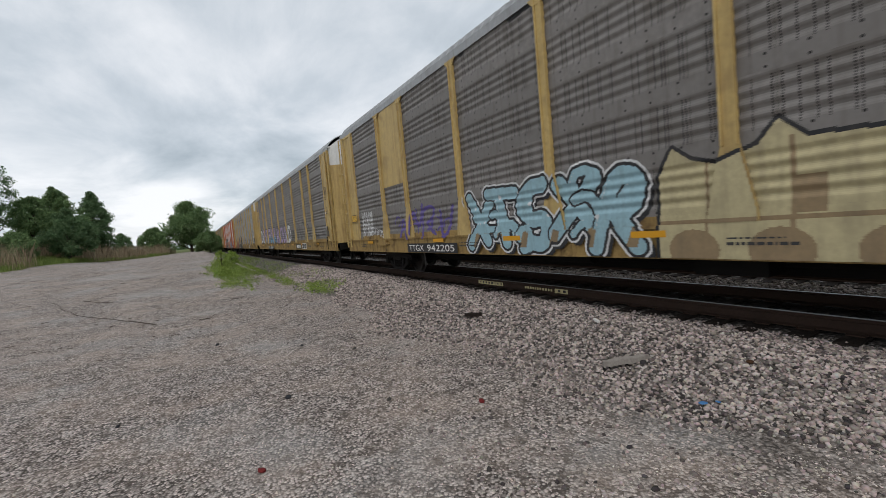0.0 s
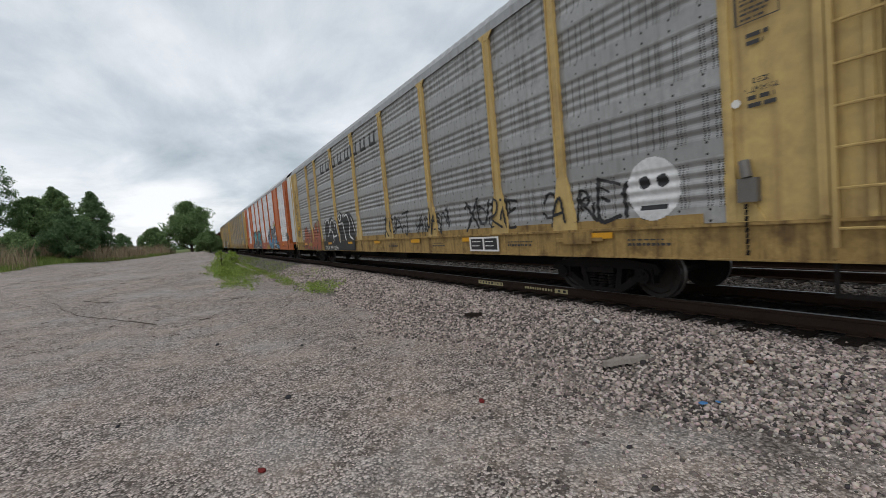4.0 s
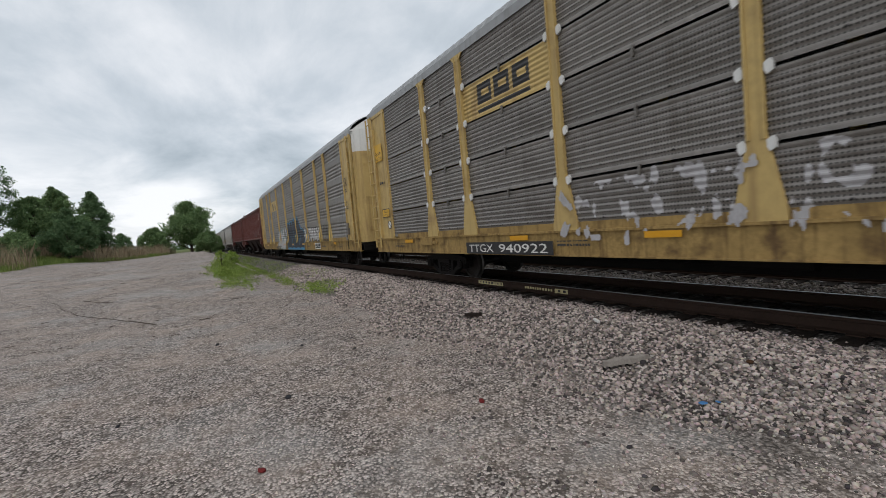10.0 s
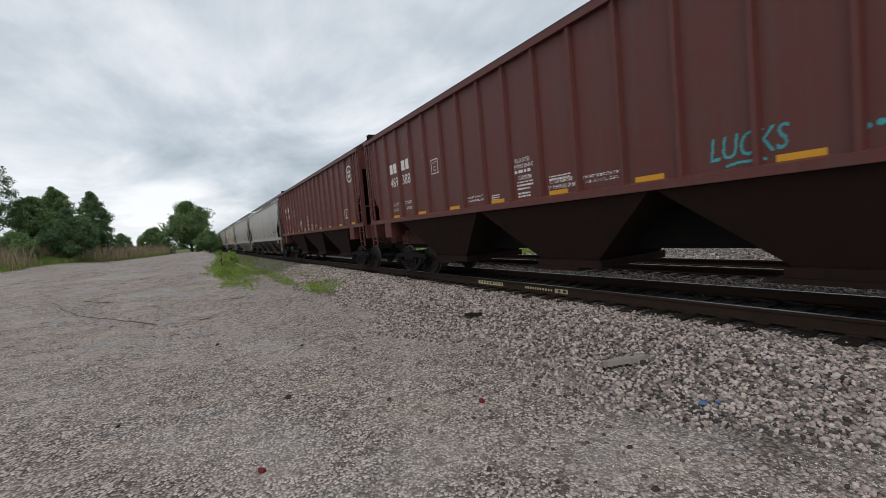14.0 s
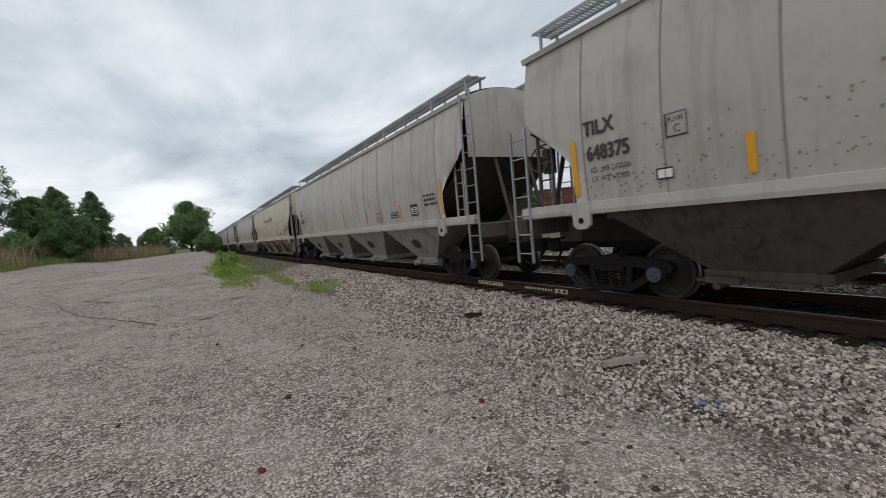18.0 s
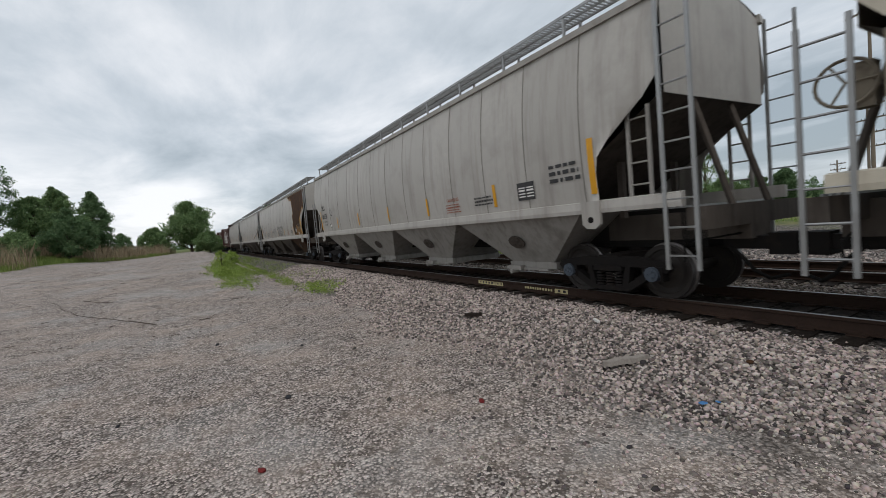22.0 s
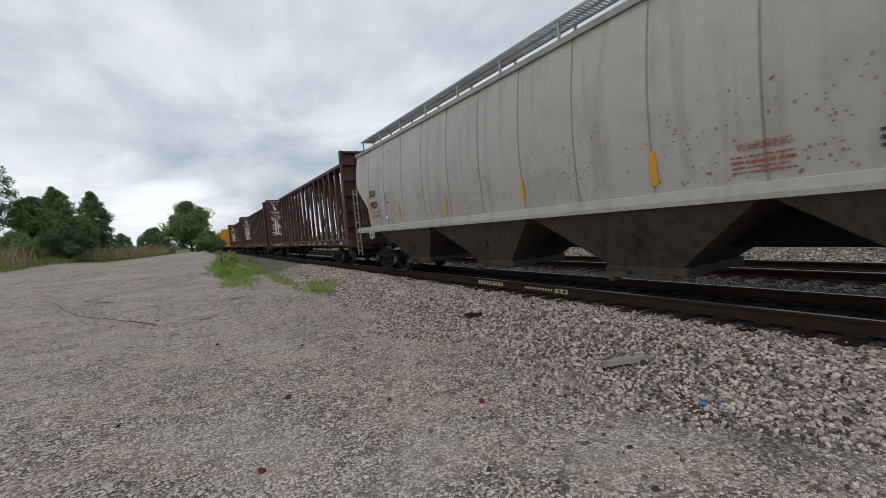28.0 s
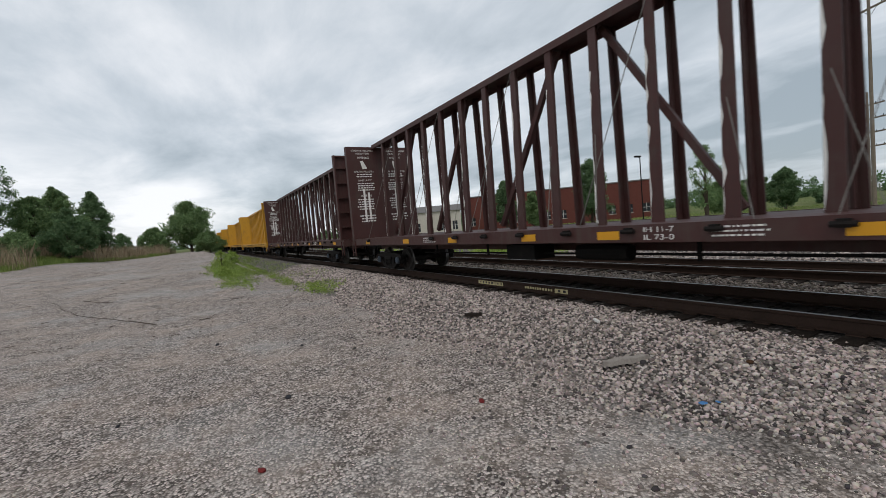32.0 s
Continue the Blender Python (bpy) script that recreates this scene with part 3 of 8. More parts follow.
                if side > 0:
                    ob.rotation_euler = (0, 0, math.pi)
    if smooth_bay:
        for a, b in bays:
            if any(p < (a + b) / 2 < q for p, q in smooth_bay[0]):
                part("smooth_panel", Shape().box(-1.61, -1.585, a, b, AR_Z0 + rh * smooth_bay[1], AR_Z1), body, car)
                part("smooth_panel", Shape().box(1.585, 1.61, a, b, AR_Z0 + rh * smooth_bay[1], AR_Z1), body, car)
    if gap:
        clamp = Shape().prism([(-0.045, -0.05), (0.02, -0.085), (0.045, -0.03), (0.045, 0.05), (-0.02, 0.085), (-0.045, 0.04)], -0.02, 0.02, "x").mesh("panel_clamp", M_WHITE)
        hook = Shape().box(-0.02, 0.02, -0.018, 0.018, -0.10, 0.06).mesh("panel_hook", M_GALVDARK)
        for row in range(1, AR_ROWS):
            for y in AR_POST:
                for d in (-0.15, 0.15):
                    piece("panel_clamp", clamp, car, (-1.635, y + d, AR_Z0 + row * rh + 0.02))
            for a, b in bays[1:-1]:
                piece("panel_hook", hook, car, (-1.63, (a + b) / 2, AR_Z0 + row * rh))
    for y in AR_POST:
        part("post_head", Shape().prism([(y - 0.24, 5.44), (y + 0.24, 5.44), (y + 0.11, 5.30), (y - 0.11, 5.30)], -1.655, -1.628, "x"), body, car)
    # corrugated roof
    s = Shape()
    rows = []
    n = 150
    for i in range(n + 1):
        y = -AR_HALF + 0.1 + (2 * AR_HALF - 0.2) * i / n
        up = 0.045 if i % 2 else 0.0
        rows.append([(1.62 * math.sin(a) / math.sin(1.25), y, 5.56 + up + 0.74 * (math.cos(a) - math.cos(1.25)) / (1 - math.cos(1.25))) for a in [1.25 * (k / 5 - 1) for k in range(11)]])
    s.sheet(rows)
    part("roof", s, M_GALVBRIGHT if panel is P_GALVBRIGHT else M_GALV, car)
    # rounded end doors under a white cap
    for e in (-1, 1):
        for side in (-1, 1):
            arc = [(side * 1.56 * math.cos(t), e * (AR_HALF - 0.1 + 0.42 * math.sin(t))) for t in [math.pi / 2 * k / 5 for k in range(6)]]
            s = Shape().prism(arc + [(0, e * (AR_HALF - 0.15))], 1.15, 4.75, "z")
            door = part("end_door", s, M_DOORSHADE if body is M_ORANGE else body, car)
            if body is M_ORANGE:
                strip = [(x * 1.012, y + e * 0.006) for x, y in arc[:4]]
                part("edge_strip", Shape().prism(strip + [(side * 1.2, e * AR_HALF)], 1.3, 4.9, "z"), M_GALVBRIGHT, door, "bare metal edge strip")
            s = Shape().prism(arc + [(0, e * (AR_HALF - 0.15))], 4.752, 5.62, "z")
            part("door_cap", s, M_WHITE, car, "white upper door panel")
            s = Shape()
            for z in (1.6, 2.9, 4.2):
                s.box(side * 1.0 - 0.25, side * 1.0 + 0.25, e * (AR_HALF + 0.18) - 0.03, e * (AR_HALF + 0.24) + 0.03, z, z + 0.06)
            part("door_bar", s, body, car)
        s = Shape().prism([(x, 5.54 + 0.735 * (math.cos(1.25 * x / 1.6) - math.cos(1.25)) / (1 - math.cos(1.25))) for x in (-1.6, -1.2, -0.8, -0.4, 0, 0.4, 0.8, 1.2, 1.6)], e * (AR_HALF - 0.18), e * (AR_HALF + 0.02))
        part("roof_end", s, M_WHITE, car)
        s = Shape().box(-1.5, 1.5, min(e * AR_HALF, e * (AR_HALF + 0.12)), max(e * AR_HALF, e * (AR_HALF + 0.12)), 0.82, 1.15)
        part("end_sill", s, M_BLACK, car)
        truck(car, e * 9.45, 0.42, M_TRUCK)
        coupler(car, e * (AR_HALF - 0.02), e)
    return finish(car, y_mid)


# ---- grey covered hoppers with bulged sides ----
HP_LEN = 20.6


def hopper_side(z):
    """Half width of the bulged body at height z."""
    u = (z - 1.72) / (4.62 - 1.72)
    return 1.53 + 0.11 * math.sin(math.pi * min(1, max(0, u * 0.92 + 0.04))) - 0.10 * u * u


def grey_hopper(name, label, paint, lower, y_mid, group="covered hoppers of the train"):
    car = thing(name, label, "rail car", group)
    H = 9.50
    zs = [1.72 + (4.66 - 1.72) * i / 12 for i in range(13)]

    def end_at(z):
        u = min(1.0, max(0.0, (3.55 - z) / 1.25))
        return H - 1.1 * u * u * (3 - 2 * u)

    for side in (-1, 1):
        ys = [-1 + 2 * i / 14 for i in range(15)]
        for a, b in zip(ys, ys[1:]):
            rows = []
            for z in zs:
                h = end_at(z)
                rows.append([(side * (hopper_side(z) + (0.006 if 0 < k < 4 else 0)), max(-h, min(h, H * (a + (b - a) * k / 4))), z) for k in range(5)])
            part("side_sheet", Shape().sheet(rows), paint, car, smooth=True)
        s = Shape()
        for k in ys[1:-1]:
            if abs(k) > 0.86:
                continue
            rows = [[(side * (hopper_side(z) + 0.006), H * k - 0.010, z), (side * (hopper_side(z) + 0.011), H * k, z), (side * (hopper_side(z) + 0.006), H * k + 0.010, z)] for z in zs if H * abs(k) < end_at(z)]
            s.sheet(rows)
        part("weld_seam", s, M_SEAM, car)
        s = Shape().prism([(side * 1.50, 1.53), (side * 1.60, 1.53), (side * 1.61, 1.60), (side * 1.60, 1.73), (side * 1.50, 1.75)], -9.75, 9.75)
        part("side_sill", s, paint, car)
        s = Shape().prism([(side * 1.40, 4.62), (side * 1.50, 4.60), (side * 1.52, 4.70), (side * 1.40, 4.76)], -H - 0.05, H + 0.05)
        part("top_chord", s, paint, car)
    rows = []
    for k in range(9):
        x = -1.45 + 2.9 * k / 8
        z = 4.72 + 0.30 * (1 - (x / 1.45) ** 2)
        rows.append([(x, y, z) for y in (-H, -H / 2, 0, H / 2, H)])
    part("roof", Shape().sheet(rows), paint, car, smooth=True)
    # running boards along the roof edges and across the ends
    for side in (-1, 1):
        s = Shape()
        x0, x1 = sorted((side * 0.72, side * 1.22))
        for k in range(240):
            y = -H + 0.05 + k * (2 * H - 0.1) / 239
            s.box(x0, x1, y - 0.014, y + 0.014, 5.20, 5.225)
        for x in (x0, (x0 + x1) / 2, x1):
            s.box(x - 0.012, x + 0.012, -H, H, 5.19, 5.24)
        rb = part("running_board", s, M_GALV, car, "galvanised steel walkway grating")
        me = Shape().box(-0.02, 0.02, -0.025, 0.025, 0, 0.46).mesh("board_bracket", M_GALV)
        for k in range(12):
            y = -H + 0.2 + k * (2 * H - 0.4) / 11
            for x in (x0 + 0.02, x1 - 0.02):
                piece("board_bracket", me, rb, (x, y, 4.74))
    s = Shape().box(-0.38, 0.38, -H + 0.8, H - 0.8, 5.02, 5.09)
    for k in range(10):
        y = -H + 1.6 + k * 1.78
        s.box(-0.45, 0.45, y - 0.05, y + 0.05, 5.02, 5.14)
    part("trough_hatch", s, paint, car)
    # end walls, slope sheets, platforms
    for e in (-1, 1):
        s = Shape()
        s.sheet([[(-1.44, e * H, 3.2), (1.44, e * H, 3.2)], [(-1.44, e * H, 4.68), (1.44, e * H, 4.68)]])
        s.prism([(x, 4.66 + 0.36 * (1 - (x / 1.45) ** 2)) for x in (-1.45, -1.0, -0.5, 0, 0.5, 1.0, 1.45)], e * (H - 0.04), e * H)
        part("end_wall", s, paint, car)
        # slope sheet and end frame get the grey that has shade in its colour
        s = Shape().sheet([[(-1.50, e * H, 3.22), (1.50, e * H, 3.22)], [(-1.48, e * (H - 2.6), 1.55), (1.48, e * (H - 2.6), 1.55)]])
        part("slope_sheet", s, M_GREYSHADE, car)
        s = Shape()
        a, b = sorted((e * (H - 1.9), e * 10.0))
        s.box(-0.3, 0.3, a, b, 0.95, 1.42)
        s.box(-1.5, 1.5, min(e * 9.75, e * 10.0), max(e * 9.75, e * 10.0), 1.18, 1.5)
        for side in (-1, 1):
            s.box(side * 0.8 - 0.05, side * 0.8 + 0.05, e * (H - 1.2) - 0.05, e * (H - 1.2) + 0.05, 1.4, 2.4)
            s.tube((side * 0.55, e * 9.9, 1.45), (side * 0.55, e * (H - 0.1), 3.25), 0.05, 5)
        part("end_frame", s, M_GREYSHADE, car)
        for side in (-1, 1):
            ladder(car, "ladder", M_GALV, side * 1.60, e * 9.52, e * 9.94, 0.62, 4.7 if e < 0 else 3.35, 10 if e < 0 else 7)
            ladder(car, "end_ladder", lower, side * 1.50, e * 8.95, e * 9.28, 1.75, 3.1, 4)
            k = Shape().prism([(e * 8.08, 1.74), (e * 8.46, 1.74), (e * 8.44, 1.34), (e * 8.36, 1.27), (e * 8.18, 1.27), (e * 8.10, 1.34)], side * 1.56, side * 1.635, "x")
            pad = part("jacking_pad", k, paint, car)
            part("pad_hole", Shape().tube((side * 1.60, e * 8.27, 1.42), (side * 1.64, e * 8.27, 1.42), 0.055, 12), M_BLACK, pad, "dark lifting hole")
        s = Shape()
        for k in range(5):
            s.box(-1.2, 1.2, e * 9.62 + k * 0.07 - 0.012, e * 9.62 + k * 0.07 + 0.012, 1.50, 1.53)
        part("crossover_platform", s, M_GALV, car)
        truck(car, e * 8.15, 0.457, M_CAP)
        coupler(car, e * 9.55, e)
    s = Shape().lathe([(0.26, 0.0), (0.28, 0.02), (0.26, 0.04), (0.24, 0.02), (0.26, 0.0)], 20, (-1.05, 9.72, 2.75))
    for k in range(3):
        s.tube((-1.03, 9.72 - 0.26 * math.cos(k * 2.09), 2.75 - 0.26 * math.sin(k * 2.09)), (-1.03, 9.72, 2.75), 0.014, 5)
    s.box(-1.0, -0.80, 9.50, 9.68, 2.45, 2.95)
    part("hand_brake", s, lower, car)
    # four discharge bays
    for k in range(4):
        yc = -6.0 + 4.0 * k
        s = Shape()
        for side in (-1, 1):
            s.sheet([[(side * 1.49, yc - 1.96, 1.56), (side * 1.49, yc + 1.96, 1.56)], [(side * 0.85, yc - 0.62, 0.52), (side * 0.85, yc + 0.62, 0.52)]])
        for e in (-1, 1):
            s.sheet([[(-1.49, yc + e * 1.96, 1.56), (1.49, yc + e * 1.96, 1.56)], [(-0.85, yc + e * 0.62, 0.52), (0.85, yc + e * 0.62, 0.52)]])
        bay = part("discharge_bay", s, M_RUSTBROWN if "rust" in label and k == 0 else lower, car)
        s = Shape().box(-0.88, 0.88, yc - 0.72, yc + 0.72, 0.40, 0.54).box(-0.95, 0.95, yc - 0.55, yc + 0.80, 0.36, 0.41)
        for side in (-1, 1):
            s.tube((side * 0.9, yc + 0.45, 0.33), (side * 1.12, yc + 0.45, 0.33), 0.05, 8)
            s.box(min(side * 1.05, side * 0.9), max(side * 1.05, side * 0.9), yc + 0.2, yc + 0.62, 0.36, 0.46)
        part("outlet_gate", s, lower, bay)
        s = Shape()
        n = Vector((-1.04, 0, -0.64)).normalized()
        ctr = Vector((-1.17, yc + 0.1, 1.04)) + n * 0.02
        up = Vector((-0.64, 0, 1.04)).normalized()
        ring = [ctr + up * 0.17 * math.sin(t) + Vector((0, 1, 0)) * 0.24 * math.cos(t) for t in [2 * math.pi * i / 14 for i in range(14)]]
        s.add(ring + [p + n * 0.03 for p in ring], [tuple(range(14)), tuple(range(27, 13, -1))] + [(i, (i + 1) % 14, (i + 1) % 14 + 14, i + 14) for i in range(14)])
        for u, w in ((-0.08, 0.06), (0.08, 0.06), (-0.08, -0.06), (0.08, -0.06)):
            q = ctr + up * w + Vector((0, 1, 0)) * u + n * 0.03
            s.tube(q, q + n * 0.03, 0.035, 7)
        part("vibrator_bracket", s, M_GREYSHADE, bay)
    s = Shape().box(-0.3, 0.3, -9.4, 9.4, 0.82, 1.5)
    part("centre_sill", s, M_BLACK, car)
    return finish(car, y_mid)


# ---- maroon ribbed covered hoppers ----
RH_LEN = 18.06


def ribbed_hopper(name, label, y_mid, group="covered hoppers of the train"):
    car = thing(name, label, "rail car", group)
    H, N = 8.75, 20
    for side in (-1, 1):
        ys = [-H + 2 * H * i / N for i in range(N + 1)]
        for i, (a, b) in enumerate(zip(ys, ys[1:])):
            za = 1.85
            x = side * 1.52
            if i == 0:
                pts = [(a, 4.1), (b, 2.15), (b, 4.86), (a, 4.86)]
            elif i == N - 1:
                pts = [(a, 2.05), (b, 3.3), (b, 4.86), (a, 4.86)]
            else:
                pts = [(a, za), (b, za), (b, 4.86), (a, 4.86)]
            part("side_sheet", Shape().prism(pts, x - side * 0.03, x, "x"), M_MAROON, car)
        rib = Shape().prism([(-0.055, 0), (-0.03, side * 0.075), (0.03, side * 0.075), (0.055, 0)], 1.9, 4.84, "z")
        rib.v = [(p[1], p[0], p[2]) for p in rib.v]
        me = rib.mesh("rib", M_MAROON)
        for y in ys[1:-1]:
            piece("rib", me, car, (side * 1.52, y, 0))
        s = Shape().prism([(side * 1.50, 1.80), (side * 1.62, 1.80), (side * 1.62, 1.92), (side * 1.53, 1.95)], -8.75, 8.75)
        s.box(side * 1.58 - 0.05, side * 1.58 + 0.05, -H, H, 4.80, 4.92)
        part("side_sill", s, M_MAROON, car)
        s = Shape()
        for k in range(180):
            y = -H + 0.05 + k * (2 * H - 0.1) / 179
            s.box(side * 0.95 - 0.25, side * 0.95 + 0.25, y - 0.014, y + 0.014, 5.16, 5.185)
        for dx in (-0.25, 0, 0.25):
            s.box(side * 0.95 + dx - 0.012, side * 0.95 + dx + 0.012, -H, H, 5.15, 5.20)
        for k in range(11):
            y = -H + 0.2 + k * (2 * H - 0.4) / 10
            s.box(side * 0.95 - 0.25, side * 0.95 - 0.22, y - 0.02, y + 0.02, 4.9, 5.15)
            s.box(side * 0.95 + 0.22, side * 0.95 + 0.25, y - 0.02, y + 0.02, 4.9, 5.15)
        part("running_board", s, M_BROWN, car)
    part("roof", Shape().prism([(-1.56, 4.88), (1.56, 4.88), (1.0, 5.04), (0, 5.10), (-1.0, 5.04)], -H, H), M_MAROON, car)
    for e in (-1, 1):
        s = Shape()
        low = 4.1 if e < 0 else 3.3
        s.sheet([[(-1.50, e * (H - 0.02), low), (1.50, e * (H - 0.02), low)], [(-1.50, e * (H - 0.02), 4.88), (1.50, e * (H - 0.02), 4.88)]])
        part("end_wall", s, M_MAROON, car)
        part("slope_sheet", Shape().sheet([[(-1.49, e * (H - 0.02), low + 0.02), (1.49, e * (H - 0.02), low + 0.02)], [(-1.49, e * (H - 2.4), 1.75), (1.49, e * (H - 2.4), 1.75)]]), M_BAYBROWN, car)
        s = Shape()
        a, b = sorted((e * (H - 1.9), e * 8.85))
        s.box(-0.3, 0.3, a, b, 0.95, 1.5)
        s.box(-1.5, 1.5, min(e * 8.6, e * 8.8), max(e * 8.6, e * 8.8), 1.3, 1.85)
        for side in (-1, 1):
            s.box(side * 1.5 - 0.05, side * 1.5 + 0.05, e * (H - 0.05) - 0.05, e * (H - 0.05) + 0.05, 1.8, 4.85)
            s.box(side * 0.6 - 0.05, side * 0.6 + 0.05, e * 8.65 - 0.05, e * 8.65 + 0.05, 1.8, 3.5)
            s.tube((side * 1.48, e * (H - 0.05), 2.6), (side * 0.6, e * (H - 0.05), 2.6), 0.03, 5)
            s.box(min(side * 1.3, side * 1.6), max(side * 1.3, side * 1.6), min(e * 7.0, e * 7.5), max(e * 7.0, e * 7.5), 1.3, 1.85)
        part("end_frame", s, M_MAROON, car)
        for side in (-1, 1):
            ladder(car, "ladder", M_MAROON, side * 1.6, e * 8.30, e * 8.68, 1.0, 4.88, 10)
        s = Shape()
        for k in range(14):
            s.box(-1.2 + k * 0.18 - 0.015, -1.2 + k * 0.18 + 0.015, min(e * H, e * (H + 0.35)), max(e * H, e * (H + 0.35)), 5.16, 5.2)
        s.box(-1.25, 1.25, e * (H + 0.33) - 0.015, e * (H + 0.33) + 0.015, 5.15, 5.35)
        part("end_running_board", s, M_BLACK, car)
        truck(car, e * 6.7, 0.457, M_TRUCK)
        coupler(car, e * 8.25, e)
    s = Shape().lathe([(0.25, 0.0), (0.27, 0.02), (0.25, 0.04), (0.23, 0.02), (0.25, 0.0)], 20, (-0.9, 8.62, 2.55))
    s.tube((-0.9, 8.37, 2.55), (-0.9, 8.87, 2.55), 0.014, 5).tube((-0.9, 8.62, 2.3), (-0.9, 8.62, 2.8), 0.014, 5)
    part("hand_brake", s, M_MAROON, car)
    for k in range(3):
        yc = -4.3 + 4.3 * k
        s = Shape()
        for side in (-1, 1):
            s.sheet([[(side * 1.50, yc - 2.12, 1.82), (side * 1.50, yc + 2.12, 1.82)], [(side * 0.95, yc - 0.7, 0.62), (side * 0.95, yc + 0.7, 0.62)]])
        for e in (-1, 1):
            s.sheet([[(-1.50, yc + e * 2.12, 1.82), (1.50, yc + e * 2.12, 1.82)], [(-0.95, yc + e * 0.7, 0.62), (0.95, yc + e * 0.7, 0.62)]])
        bay = part("discharge_bay", s, M_BAYBROWN, car)
        part("outlet_gate", Shape().box(-1.0, 1.0, yc - 0.8, yc + 0.8, 0.48, 0.63).box(-1.05, 1.05, yc - 0.3, yc + 0.9, 0.42, 0.49), M_BAYBROWN, bay)
    part("centre_sill", Shape().box(-0.3, 0.3, -8.4, 8.4, 0.80, 1.5), M_BLACK, car)
    return finish(car, y_mid)


# ---- centre-beam flat cars ----
CB_LEN = 23.65


def centre_beam(name, label, paint, y_mid, group="centre-beam cars of the train"):
    car = thing(name, label, "rail car", group)
    H = 10.95
    for side in (-1, 1):
        s = Shape().prism([(side * 1.30, 1.01), (side * 1.44, 1.01), (side * 1.44, 1.29), (side * 1.30, 1.29)], -H, H)
        part("side_sill", s, paint, car)
        me = Shape().box(-0.05, 0.03, -0.06, 0.06, -0.08, 0.02).tube((-0.03, -0.11, -0.04), (-0.03, 0.11, -0.04), 0.035, 8).mesh("winch", M_TRUCK)
        for k in range(16):
            if 12 <= k <= 14:
                continue
            ob = piece("winch", me, car, (side * 1.46, -9.4 + 1.25 * k, 1.23))
            if side > 0:
                ob.rotation_euler = (0, 0, math.pi)
    s = Shape().box(-1.31, 1.31, -H, H, 1.22, 1.28).box(-0.25, 0.25, -H, H, 0.75, 1.22)
    for k in range(17):
        y = -10.4 + 1.3 * k
        s.box(-1.3, 1.3, y - 0.06, y + 0.06, 1.02, 1.22)
    part("deck", s, paint, car)
    s = Shape().tube((-0.8, -6, 0.78), (-0.8, 6, 0.70), 0.025, 5).box(-1.1, -0.5, 0.6, 1.5, 0.62, 0.95).tube((-0.85, -1.5, 0.78), (-0.85, -0.4, 0.78), 0.15, 10)
    for y in (-5.2, -2.6, 2.6, 5.2):
        s.box(-0.82, -0.78, y - 0.03, y + 0.03, 0.65, 1.02)
    part("brake_gear", s, M_BLACK, car)
    # the beam
    s = Shape().prism([(-0.34, 5.30), (0.34, 5.30), (0.34, 5.36), (0.10, 5.42), (-0.10, 5.42), (-0.34, 5.36)], -H + 0.1, H - 0.1)
    s.box(-0.34, -0.30, -H + 0.1, H - 0.1, 5.20, 5.31).box(0.30, 0.34, -H + 0.1, H - 0.1, 5.20, 5.31)
    part("top_chord", s, paint, car)
    PY = [-9.775 + 1.15 * k for k in range(18)]
    for k, y in enumerate(PY):
        # a pair of T sections that taper upwards
        for side in (1, -1):
            rings = []
            for z, o, w in ((1.28, 0.40, 0.112), (5.3, 0.32, 0.084)):
                h = [(o, -w), (o, w), (o - 0.04, w), (o - 0.04, 0.012), (o - 0.17, 0.012), (o - 0.17, -0.012), (o - 0.04, -0.012), (o - 0.04, -w)]
                rings.append([(side * p, y + q, z) for p, q in h + h[:1]])
            post = part("post", Shape().sheet(rings), paint, car)
        if paint is M_BROWN:
            w = Shape()
            rr = random.Random(k * 7 + len(ROLLING))
            rows = []
            for q in range(15):
                z = 1.32 + q * (3.0 + rr.random() * 0.3) / 14
                side_y = y + 0.108 - 0.028 * (z - 1.28) / 4.02
                rows.append([(-(0.40 - 0.08 * (z - 1.28) / 4.02) - 0.004, side_y - u, z) for u in (0.0, 0.003 if rr.random() < 0.55 else rr.uniform(0.015, 0.06))])
            w.sheet(rows)
            part("rub_strip", w, M_PAINTWHITE, post, "scuffed white rub strip")
    for i, k in enumerate((0, 3, 6, 9, 12, 15)):
        za, zb = (1.4, 5.25) if k < 8 else (5.25, 1.4)
        s = Shape().tube((0, PY[k], za), (0, PY[min(17, k + 2)], zb), 0.085, 4)
        part("diagonal_brace", s, paint, car)
    me = Shape().tube((-0.35, 0, 5.2), (-1.40, 0.85, 1.24), 0.008, 4).mesh("tie_down_cable", M_GALVDARK)
    me2 = Shape().tube((-0.40, 0, 3.1), (-1.40, -0.7, 1.24), 0.008, 4).mesh("tie_down_cable", M_GALVDARK)
    if paint is M_BROWN:
        for k in range(17):
            piece("tie_down_cable", me if k % 3 == 1 else me2, car, (0, PY[k], 0))
    for e in (-1, 1):
        s = Shape()
        a, b = sorted((e * (H - 0.06), e * H))
        s.box(-1.50, 1.50, a, b, 1.28, 5.30)
        bh = part("bulkhead", s, paint, car)
        for xc in (-1.46, -0.74, 0.0, 0.74, 1.46):
            part("stiffener", Shape().prism([(xc - 0.04, e * H), (xc + 0.04, e * H), (xc + 0.04, e * (H + 0.16)), (xc - 0.04, e * (H + 0.16))], 1.28, 5.30, "z"), paint, bh)
        for z in (1.9, 2.6, 3.3, 4.0, 4.7, 5.25):
            part("crossbar", Shape().box(-1.50, 1.50, min(e * H, e * (H + 0.12)), max(e * H, e * (H + 0.12)), z - 0.04, z + 0.04), paint, bh)
